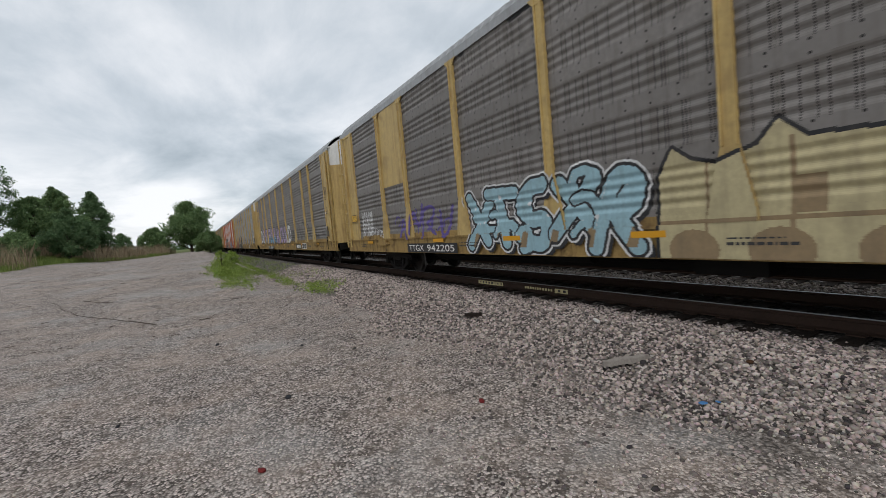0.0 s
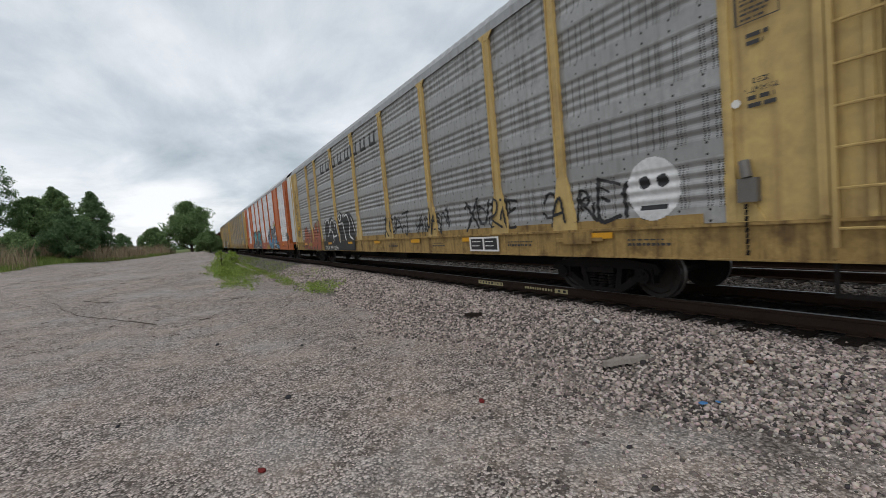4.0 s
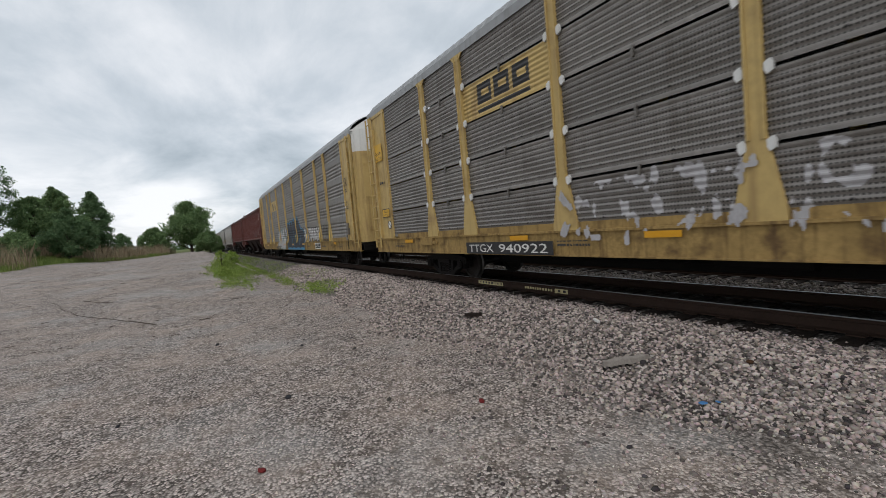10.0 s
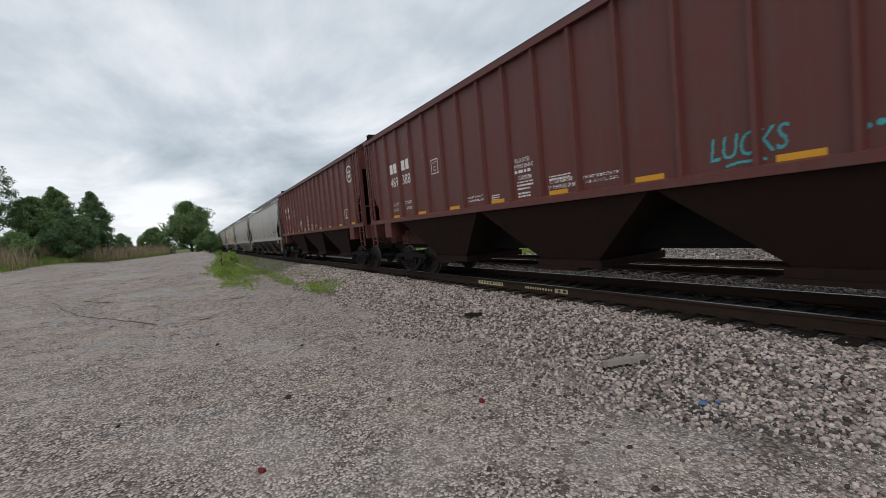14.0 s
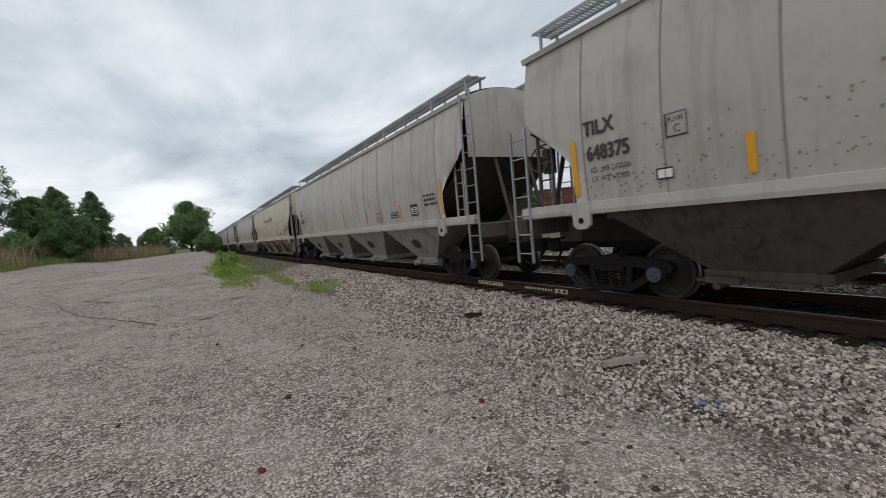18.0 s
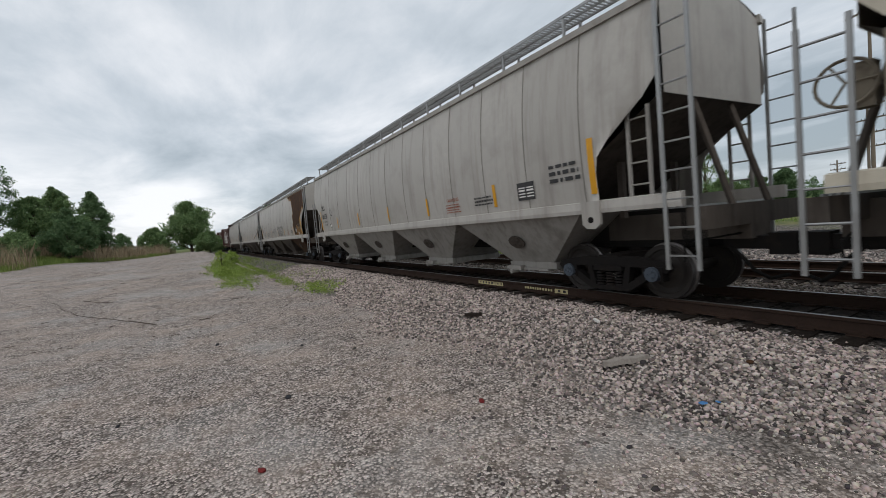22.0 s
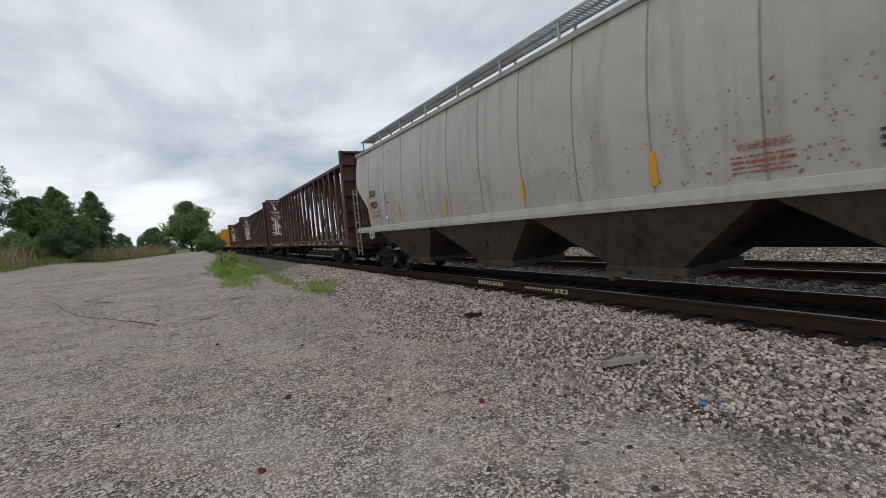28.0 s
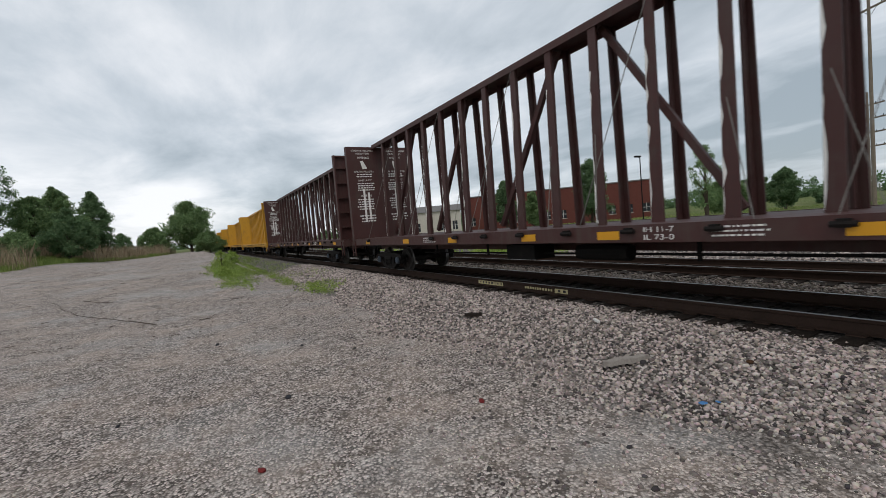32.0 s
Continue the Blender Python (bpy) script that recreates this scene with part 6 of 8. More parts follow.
# slotted car: yellow emblem board and faint white scrawls
c = Canvas(-7.3, 4.6, 0.85, 4.75)
rh = (AR_Z1 - AR_Z0) / AR_ROWS
c.paint(c.box(-7.25, -4.51, AR_Z0 + 3 * rh + 0.04, AR_Z0 + 4 * rh - 0.02), 1)
em = c.box(-6.7, -5.05, 3.93, 4.02)
for k in range(3):
    em |= c.box(-6.7 + k * 0.58, -6.22 + k * 0.58, 4.12, 4.54) & ~c.box(-6.56 + k * 0.58, -6.30 + k * 0.58, 4.26, 4.40)
c.paint(em, 2)
for u0, u1, n, sd in ((-4.6, -0.6, 5, 3), (1.2, 4.4, 4, 6)):
    for m in wild_strokes(c, u0, u1, 1.05, 2.1, n, sd, 0.15):
        c.paint(m & (np.sin(c.U * 9 + 3 * np.sin(c.Z * 4)) + np.sin(c.Z * 13 + c.U * 2) + 0.5 * np.sin(c.U * 41) > 0.15), 3)
for m in wild_strokes(c, 1.3, 4.2, 1.1, 1.9, 3, 16, 0.3):
    c.paint(m & (np.sin(c.U * 11) > 0.6), 4)
c.emit(RACKS[4], "fine", [M_YELLOW, P_INK, P_SILVER, P_PURPLE], "graffiti", {1: "yellow emblem board", 2: "charcoal emblem", 3: "faded white graffiti"})
rack_number(RACKS[4], "TTGX", "940922", -7.4)
c = Canvas(-13.0, -11.8, 1.4, 4.6, 0.012)
c.paint(c.box(-12.75, -12.1, 3.88, 4.45), 1)
c.paint(c.text("Quality", -12.66, 4.10, 0.12, 0.46) | c.text("Auto Rack", -12.70, 3.93, 0.12, 0.56), 2)
c.paint(c.disc(-11.98, 1.72, 0.14), 3)
c.paint(c.disc(-11.98, 1.72, 0.14) & ~c.disc(-11.98, 1.72, 0.11) | c.stroke([(-12.07, 1.8), (-11.89, 1.64)], 0.03), 2)
c.paint(c.bars(-12.5, 3.1, 0.5, 1, 0.09, 0.1, 4), 2)
c.emit(RACKS[4], "rack", [M_YELLOW2, P_INK, M_PAINTWHITE], "marking", {1: "yellow notice board"})

# last autorack: emblem board, silver bubbles, a big navy piece, white letters
c = Canvas(-13.0, 11.6, 0.80, 5.3)
c.paint(c.box(-7.25, -4.51, AR_Z0 + 3 * rh + 0.02, AR_Z0 + 4 * rh - 0.06), 1)
c.paint(c.stroke([(-6.75 + 0.1 * k, 4.16 + 0.24 * math.sin(k * 0.8)) for k in range(17)], 0.11), 2)
bb = [c.disc(u, z, a, b) for u, z, a, b in ((-5.0, 1.75, 0.30, 0.33), (-4.85, 1.15, 0.42, 0.36), (-4.35, 1.85, 0.34, 0.30), (-4.2, 1.25, 0.40, 0.40), (-3.7, 1.75, 0.32, 0.42), (-3.5, 1.15, 0.36, 0.36), (-3.05, 1.95, 0.30, 0.36), (-2.75, 1.25, 0.50, 0.48))]
al = c.none()
for m in bb:
    al |= m
c.paint(c.grow(al, 0.05), 6)
for m in bb:
    c.paint(c.grow(m, 0.022), 2)
    c.paint(m, 3)
drop = c.disc(-2.05, 2.05, 0.24, 0.28) | c.poly([(-2.45, 2.08), (-2.1, 2.22), (-2.1, 1.9)])
c.paint(c.grow(drop, 0.03), 2)
c.paint(drop, 3)
dk = c.box(-1.38, 2.75, 0.82, 2.2) | c.disc(-0.95, 2.2, 0.44, 0.40) | c.disc(-0.2, 2.3, 0.46, 0.38) | c.disc(0.6, 2.32, 0.52, 0.42) | c.disc(1.35, 2.35, 0.55, 0.42) | c.poly([(1.4, 2.3), (1.95, 2.85), (2.75, 2.1), (2.75, 1.6), (1.4, 1.6)]) | c.disc(3.0, 1.45, 0.62, 0.62) | c.box(2.4, 3.5, 0.82, 1.4)
c.paint(c.grow(dk, 0.11), 2)
c.paint(c.grow(dk, 0.07), 4)
c.paint(dk, 5)
for pts in ([(-0.6, 2.55), (-0.45, 2.1), (-0.35, 1.75), (-0.6, 1.6)], [(0.05, 2.6), (0.5, 2.0), (0.85, 1.5), (0.8, 0.95)], [(0.95, 2.6), (1.3, 2.1), (1.5, 1.75)], [(-0.35, 1.6), (0.0, 1.5), (0.2, 1.15), (0.15, 0.95)], [(1.0, 1.75), (1.1, 1.6), (1.6, 1.75), (2.1, 1.6), (2.25, 1.1)],
            [(0.15, 1.8), (0.3, 1.55)], [(1.95, 2.2), (2.05, 1.95)], [(2.5, 1.7), (2.4, 1.5), (2.6, 1.4)], [(0.85, 1.45), (1.2, 1.42), (1.6, 1.55)]):
    c.paint(c.stroke(rounded(pts), 0.035) & dk, 4)
c.paint(dk & (c.Z < 0.90 + 0.06 * np.abs(np.sin(c.U * 2.6))), 4)
for k, m in enumerate(wild_strokes(c, 3.5, 7.0, 1.36, 2.02, 6, 71, 0.20)):
    c.paint(c.grow(m, 0.05), 2)
    c.paint(m, 3)
c.paint(scribble(c, 7.3, 9.2, 1.5, 2.1, 31, 0.03, 4), 2)
c.paint(scribble(c, 7.2, 9.0, 1.28, 1.40, 32, 0.025, 7), 2)
for u in (-9.15, -7.35, -4.41, -1.47, 1.47, 4.41, 7.35, 9.15):
    c.paint(c.box(u - 0.07, u + 0.07, 1.28, 1.75), 7)
c.paint(c.box(-11.85, -11.76, 1.3, 1.75), 7)
c.paint(scribble(c, -12.75, -12.2, 3.95, 5.2, 44, 0.045, 5), 2)
c.paint(scribble(c, -12.75, -12.0, 1.6, 2.5, 45, 0.035, 4), 2)
c.emit(RACKS[5], "rack", [M_YELLOW, P_INK, P_SILVER, P_BLUE, P_NAVY, P_TEAL, M_YTAPE], "graffiti", {1: "yellow emblem board", 3: "silver bubble graffiti", 5: "navy and blue graffiti", 7: "bright yellow reflective stripe"})
c = Canvas(-6.6, -4.2, 0.80, 1.24, 0.011)
c.paint(c.box(-5.6, -4.45, 0.82, 1.04), 1)
c.paint(c.box(-6.3, -5.7, 0.86, 1.02) & (c.U % 0.24 < 0.17), 1)
c.paint(c.text("712691", -5.55, 0.85, 0.16, 1.0), 2)
c.emit(RACKS[5], "rack", [M_PLATE, M_YELLOW], "number_panel", None, 0.006)
for car in RACKS[:3] + RACKS[4:5]:
    c = Canvas(-12.75, -11.8, 1.9, 2.35, 0.011)
    c.paint(c.box(-12.50, -11.92, 1.98, 2.26), 2)
    c.paint(c.box(-12.48, -11.94, 2.0, 2.24), 1)
    c.paint(c.text("THIS CAR", -12.37, 2.135, 0.07, 0.32) | c.text("EXCESS HEIGHT", -12.45, 2.035, 0.07, 0.48), 2)
    c.emit(car, "rack", [M_YELLOW2, P_INK], "marking", {1: "yellow excess-height notice"}, 0.004)
for k, car in enumerate(RACKS):
    c = Canvas(11.8, 12.7, 2.3, 4.0, 0.012)
    c.paint(c.box(11.95, 12.38, 3.52, 3.86) & ~c.box(11.97, 12.36, 3.54, 3.84), 1)
    c.paint(c.bars(12.0, 3.78, 0.32, 5, 0.025, 0.055, 5 + k) | c.bars(12.05, 3.36, 0.22, 2, 0.05, 0.09, k), 1)
    c.paint(c.text("DECK", 12.1, 2.84, 0.06, 0.16) | c.text("CLEARANCE", 12.02, 2.75, 0.06, 0.32) | c.bars(12.04, 2.66, 0.3, 2, 0.05, 0.09, 8 + k), 1)
    c.paint(c.disc(11.92, 2.66, 0.05), 2)
    c.emit(car, "rack", [P_INK, M_PAINTWHITE], "lettering", {1: "small black stencils on the end panel"})
for k, car in enumerate(RACKS):
    rack_small_marks(car, 100 + k)


# covered hoppers: mark and number, stripes, stencils
def hopper_letters(car, mark, number, seed, extra=None):
    c = Canvas(-9.4, 9.4, 1.54, 4.55, 0.02)
    for u in (-8.34, -5.75, -2.95, 0.0, 2.72, 5.75, 8.34):
        tall = 0.95 if abs(u) > 8 else 0.50
        c.paint(c.poly([(u - 0.05, 1.86), (u + 0.05, 1.86), (u + 0.05 + 0.0, 1.86 + tall), (u - 0.05, 1.86 + tall)]), 1)
    if extra:
        extra(c)
    c.emit(car, "hopper", [M_AMBER, P_INK, P_WHITE, P_BRICK, P_RUSTEDGE if extra is rust_extra else P_GOLD, M_RUSTBROWN, P_RUSTSTAIN], "marking", {1: "amber reflective stripe", 6: "flaking brown rust"})
    c = Canvas(-8.4, -5.6, 1.9, 3.5, 0.012)
    c.paint(c.grow(c.text(mark, -8.10, 2.84, 0.235, 0.56), 0.012), 1)
    c.paint(c.grow(c.text(number, -8.06, 2.42, 0.235, 0.76 if len(number) > 4 else 0.58), 0.012), 1)
    c.paint(c.text("LD LMT 217000", -8.02, 2.21, 0.085, 0.72) | c.text("LT WT 69000", -8.0, 2.06, 0.085, 0.66), 1)
    b = c.box(-6.74, -6.44, 2.50, 2.84)
    c.paint(b & ~c.box(-6.72, -6.46, 2.52, 2.82), 1)
    c.paint(c.text("PLATE", -6.69, 2.72, 0.055, 0.20) | c.text("C", -6.63, 2.56, 0.11, 0.09), 1)
    c.paint(c.box(-6.92, -6.68, 1.94, 2.10), 1)
    c.paint(c.box(-6.90, -6.81, 1.96, 2.08) | c.box(-6.79, -6.70, 1.96, 2.08), 2)
    c.emit(car, "hopper", [P_INK, M_PAINTWHITE], "lettering", {1: "black reporting mark and number"})
    c = Canvas(2.9, 8.6, 1.80, 2.75, 0.012)
    c.paint(c.text("WARNING", 3.78, 2.14, 0.09, 0.55), 2)
    c.paint(c.bars(3.72, 2.05, 0.75, 4, 0.03, 0.065, seed), 2)
    c.paint(c.bars(5.0, 2.10, 0.75, 3, 0.04, 0.08, seed + 1), 1)
    c.paint(c.box(6.5, 6.98, 1.92, 2.28), 1)
    c.paint(c.box(6.53, 6.72, 1.98, 2.22) & (c.Z % 0.06 < 0.03), 3)
    c.paint(c.box(6.76, 6.95, 1.98, 2.22) & (c.Z % 0.06 < 0.03), 3)
    c.paint(c.bars(7.4, 2.42, 0.7, 3, 0.07, 0.13, seed + 2), 1)
    c.emit(car, "hopper", [P_INK, P_BRICK, M_PAINTWHITE], "lettering")


def stains(c, seed, color=7, lo=1.8, hi=2.7, n=260, size=0.05):
    size *= 0.6
    n = n * 3 // 2
    r = random.Random(seed)
    for k in range(n):
        g = r.choice((-7.2, -4.4, -1.8, 0.9, 3.6, 5.2, 7.0))
        u, z = r.gauss(g, 0.75), lo + (hi - lo) * r.random() ** 1.6
        if c.c[min(c.nz - 1, max(0, int((z - c.z0) / c.res))), min(c.nu - 1, max(0, int((u - c.u0) / c.res)))] == 0:
            ru, rz = size * r.uniform(0.3, 1.0), size * r.uniform(0.4, 1.6)
            at = c.near(u - ru, u + ru, z - rz, z + rz)
            spot = ((c.U[at] - u) / ru) ** 2 + ((c.Z[at] - z) / rz) ** 2 < 1
            c.c[at] = np.where(spot & (c.c[at] == 0), color, c.c[at])


def emblem_extra(c):
    c.paint(c.disc(-2.3, 3.42, 0.46), 5)
    c.paint((c.disc(-2.3, 3.42, 0.33) & ~c.disc(-2.3, 3.42, 0.25)) | c.stroke([(-2.6, 3.30), (-2.45, 3.1), (-2.15, 3.02), (-1.85, 3.12)], 0.07), 3)
    c.paint(c.disc(-2.3, 3.42, 0.17), 7)
    for k in range(7):
        u = -1.6 + k * 0.28
        c.paint(c.box(u, u + 0.15, 3.20, 3.20 + (0.36 if k in (0, 4) else 0.24)) & ~c.box(u + 0.05, u + 0.10, 3.27, 3.9), 2)
    for k in range(6):
        u = 0.45 + k * 0.27
        c.paint(c.box(u, u + 0.16, 3.20, 3.48) & ~c.box(u + 0.05, u + 0.11, 3.27, 3.41), 2)
    for u in (-8.5, -5.4, -2.5, 1.9, 5.4, 8.0):
        c.paint(c.box(u, u + 0.75, 1.60, 1.70), 7)
    stains(c, 3, 7, 1.8, 2.9, 900, 0.026)


def rust_extra(c):
    edge = [(9.39, 4.54), (4.6, 4.54), (4.75, 4.40), (5.4, 4.30), (6.0, 4.05), (6.35, 3.4), (6.2, 2.7), (6.15, 1.95), (6.25, 1.80), (6.85, 1.80), (7.05, 2.3), (7.3, 2.45), (7.6, 2.2), (7.95, 2.4), (8.3, 2.95), (8.9, 3.4), (9.39, 3.5)]
    keep = c.U, c.Z
    c.U, c.Z = keep[0] + 0.07 * np.sin(keep[1] * 9 + 2 * np.sin(keep[0] * 4)) + 0.03 * np.sin(keep[1] * 31), keep[1] + 0.05 * np.sin(keep[0] * 13) + 0.02 * np.sin(keep[0] * 37)
    m = c.poly(edge)
    c.U, c.Z = keep
    cut = np.clip((3.55 - c.Z) / 1.25, 0, 1)
    steel = (c.Z > 1.77) & (c.U < 9.49 - 1.1 * cut * cut * (3 - 2 * cut))
    c.paint(c.grow(m, 0.09) & (np.sin(c.U * 23 + 2 * np.sin(c.Z * 11)) + np.sin(c.Z * 17) > -0.5) & steel, 5)
    c.paint(c.grow(m, 0.03) & steel, 5)
    c.paint(m & steel, 6)
    c.paint((c.U > 6.9) & steel & (c.Z < 2.35) & (c.Z > 1.77) & (np.sin(c.U * 9) + np.sin(c.Z * 14 + c.U * 3) > -0.9) & (c.c == 0), 5)
    c.paint(scribble(c, 0.1, 2.5, 1.85, 2.6, 92, 0.025, 6), 2)
    stains(c, 5, 7, 1.8, 2.5, 300, 0.022)


def black_scrawl(car):
    """Tall thin marker strokes and a knot of tags."""
    c = Canvas(-7.4, 0.2, 1.80, 3.1, 0.010)
    m = c.none()
    for pts in ([(-3.3, 2.55), (-3.15, 2.05), (-2.95, 2.4), (-2.8, 2.1), (-2.6, 2.6)], [(-2.35, 2.05), (-2.3, 2.45)], [(-2.05, 2.0), (-1.98, 2.75)], [(-1.45, 2.55), (-1.7, 2.5), (-1.72, 2.35), (-1.45, 2.25), (-1.5, 2.08), (-1.75, 2.1)]):
        m |= c.stroke(rounded([(u + 0.75, z) for u, z in pts]), 0.034)
    m |= scribble(c, -7.1, -6.3, 1.88, 2.28, 93, 0.026, 4) | scribble(c, -5.2, -4.3, 1.9, 2.25, 17, 0.012, 5)
    c.paint(m, 1)
    c.emit(car, "hopper", [P_INK], "graffiti", {1: "black marker scrawl"}, 0.002)


def scrawl_extra(c):
    c.paint(scribble(c, -7.2, -6.3, 1.85, 2.3, 93, 0.035, 4), 2)
    stains(c, 8, 7, 1.8, 2.6, 400, 0.022)


HOPPERS = [c for c, y in ROLLING[8:15]]
for car, mark, number, extra in zip(HOPPERS, ("TILX", "TILX", "TILX", "TILX", "STLX", "STLX", "STLX"), ("648375", "66283", "636569", "66153", "9325", "9032", "9029"),
                                    (lambda c: stains(c, 1, 7, 1.8, 2.8, 700, 0.022), None, emblem_extra, None, rust_extra, scrawl_extra, lambda c: stains(c, 2, 7, 1.8, 3.0, 500, 0.022))):
    hopper_letters(car, mark, number, len(number) + 3, extra)


black_scrawl(HOPPERS[4])


# maroon hoppers: white stencils between the ribs
def ribbed_letters(car, number, seed, tag):
    c = Canvas(-8.6, 8.6, 1.9, 4.8, 0.012)
    p = 0.875
    for i, half in ((-8, number[:3]), (-7, number[3:])):
        u = i * p + 0.17
        c.paint(c.box(u, u + 0.54, 3.42, 3.74) & ((c.U - u) % 0.28 < 0.22), 1)
        c.paint(c.text(half, u, 2.98, 0.31, 0.54), 1)
    c.paint(c.text("LD LMT", -8 * p + 0.22, 2.34, 0.10, 0.42) | c.text("LT WT", -8 * p + 0.22, 2.16, 0.10, 0.36), 1)
    c.paint(c.text("222400", -7 * p + 0.22, 2.34, 0.10, 0.44) | c.text("63600", -7 * p + 0.30, 2.16, 0.10, 0.36), 1)
    b = c.box(-5 * p + 0.26, -5 * p + 0.62, 3.02, 3.42)
    c.paint(b & ~c.box(-5 * p + 0.285, -5 * p + 0.595, 3.045, 3.395), 1)
    c.paint(c.text("PLATE", -5 * p + 0.32, 3.29, 0.06, 0.24) | c.text("C", -5 * p + 0.38, 3.10, 0.13, 0.11), 1)
    c.paint(c.text("PLASITE", -p + 0.16, 2.72, 0.085, 0.42) | c.text("EPOXY LINING", -p + 0.14, 2.60, 0.085, 0.54) | c.bars(-p + 0.14, 2.50, 0.54, 1, 0.06, 0.1, seed) | c.text("CAUTION", -p + 0.24, 2.36, 0.085, 0.36), 1)
    c.paint(c.bars(-p + 0.18, 2.29, 0.5, 3, 0.035, 0.07, seed + 3) | c.bars(-p + 0.2, 2.06, 0.42, 2, 0.035, 0.06, seed + 6), 1)
    c.paint(c.text("DO NOT RUN CAR", 0.18, 2.16, 0.075, 0.56) | c.text("WITH HATCHES OPEN", 0.16, 2.06, 0.075, 0.62) | c.bars(0.2, 2.28, 0.5, 2, 0.03, 0.055, seed + 8), 1)
    for i in (1, -3):
        c.paint(c.text("CLEAN INSIDE OF GROOVES AND TOP", i * p + 0.09, 2.15, 0.05, 0.70) | c.text("OF SLIDE DOOR BEFORE CLOSING", i * p + 0.12, 2.07, 0.05, 0.64), 1)
    c.paint(c.bars(-2 * p + 0.2, 2.12, 0.3, 3, 0.025, 0.05, seed + 5), 1)
    for i in range(-8, 9, 2):
        c.paint(c.box(i * p + 0.17, i * p + 0.62, 1.94, 2.03), 2)
    u = 8 * p + 0.40
    c.paint(c.disc(u, 4.1, 0.36) & ~c.disc(u, 4.1, 0.30) | c.disc(u, 4.1, 0.19) & ~(c.box(u - 0.2, u + 0.2, 4.07, 4.13) | c.box(u - 0.03, u + 0.03, 3.9, 4.3)), 1)
    b = c.box(7 * p + 0.2, 7 * p + 0.68, 2.25, 2.65)
    c.paint(b & ~c.box(7 * p + 0.23, 7 * p + 0.65, 2.28, 2.62) | c.box(7 * p + 0.42, 7 * p + 0.46, 2.25, 2.65), 1)
    if tag:
        c.paint(c.text("LUCKS", 3 * p + 0.36, 2.07, 0.30, 0.80, 0.1, 0.04) | c.stroke([(3 * p + 0.55, 1.99), (3 * p + 0.70, 2.02), (3 * p + 0.95, 2.01)], 0.035), 3)
        c.paint(c.disc(5 * p + 0.04, 2.18, 0.04) | c.disc(5 * p + 0.15, 2.2, 0.035), 3)
    else:
        c.paint(scribble(c, -3 * p + 0.1, -3 * p + 0.75, 2.25, 2.6, seed, 0.03, 3), 1)
    c.emit(car, -1.5245, [M_PAINTWHITE, M_AMBER, P_TEAL], "lettering", {1: "white stencilled lettering", 2: "amber reflective tape"})


ribbed_letters(ROLLING[6][0], "469388", 7, True)
ribbed_letters(ROLLING[7][0], "469388", 9, False)


# centre-beam cars: sill numbers, amber blocks, notices on the bulkheads
def beam_letters(car, mark, number, seed):
    c = Canvas(-10.8, 10.8, 1.02, 1.28, 0.012)
    for u in (-9.7, -6.3, -3.5, -0.6, 1.3, 4.4, 6.9, 9.6):
        c.paint(c.box(u, u + 0.42, 1.06, 1.20), 1)
    if mark:
        c.paint(c.text(mark, -8.35, 1.06, 0.17, 0.6) | c.text(number, -7.45, 1.06, 0.17, 0.85), 2)
    for u in (3.1, -4.9, 5.6):
        c.paint(c.bars(u, 1.20, 0.75, 3, 0.03, 0.06, seed + int(u)), 2)
    c.emit(car, -1.446, [M_AMBER, M_PAINTWHITE], "marking", {1: "amber reflective block"})
    # notices on the inner face of the rear bulkhead
    s = Shape()
    r = random.Random(seed)
    y = 10.885

    def line(text, x, z, h, width):
        t = glyphs(text) * h
        lo, hi = t[:, :, 0].min(), t[:, :, 0].max()
        v = [(x - width / 2 + (p[0] - lo) * width / (hi - lo), y, z + p[1]) for tri in t for p in tri]
        s.add(v, [(3 * i, 3 * i + 1, 3 * i + 2) for i in range(len(t))])

    def rows(x, z, width, n, h, gap):
        for k in range(n):
            a, end = x - width / 2 * r.uniform(0.7, 1), x + width / 2 * r.uniform(0.7, 1)
            while a < end:
                b = min(end, a + r.uniform(0.04, 0.12))
                s.add([(a, y, z), (b, y, z), (b, y, z - h), (a, y, z - h)], [(0, 1, 2, 3)])
                a = b + 0.025
            z -= h + gap

    for half in (-1, 1):
        x = half * 0.76
        line("LOADING & UNLOADING", x, 5.10, 0.075, 1.0)
        line("INSTRUCTIONS", x, 4.97, 0.075, 0.62)
        line("WARNING", x, 4.78, 0.10, 0.55)
        s.add([(x - 0.15, y, 4.68), (x - 0.02, y, 4.70), (x + 0.16, y, 4.36), (x - 0.06, y, 4.32)], [(0, 1, 2, 3)])
        line("CAR MAY FALL OVER", x, 4.18, 0.075, 0.9)
        rows(x, 4.12, 0.75, 2, 0.045, 0.05)
        line("SAFETY FIRST", x, 3.80, 0.075, 0.62)
        rows(x, 3.72, 0.9, 4, 0.045, 0.05)
        line("WARNING", x, 3.12, 0.09, 0.5)
        rows(x, 3.02, 0.9, 5, 0.045, 0.06)
        for a, z0, z1 in ((-0.13, 2.0, 3.45), (0.08, 2.1, 3.30)):
            s.add([(x + a, y - 0.002, z1), (x + a + 0.09, y - 0.002, z1), (x + a + 0.09, y - 0.002, z0), (x + a, y - 0.002, z0)], [(0, 1, 2, 3)])
        rows(x, 2.3, 0.85, 3, 0.05, 0.07)
    me = s.mesh("notice_lettering", M_PAINTWHITE)
    tagged(piece("notice_lettering", me, car, (0, 0, 0), "white safety notices on the bulkhead"), kind="stuff")


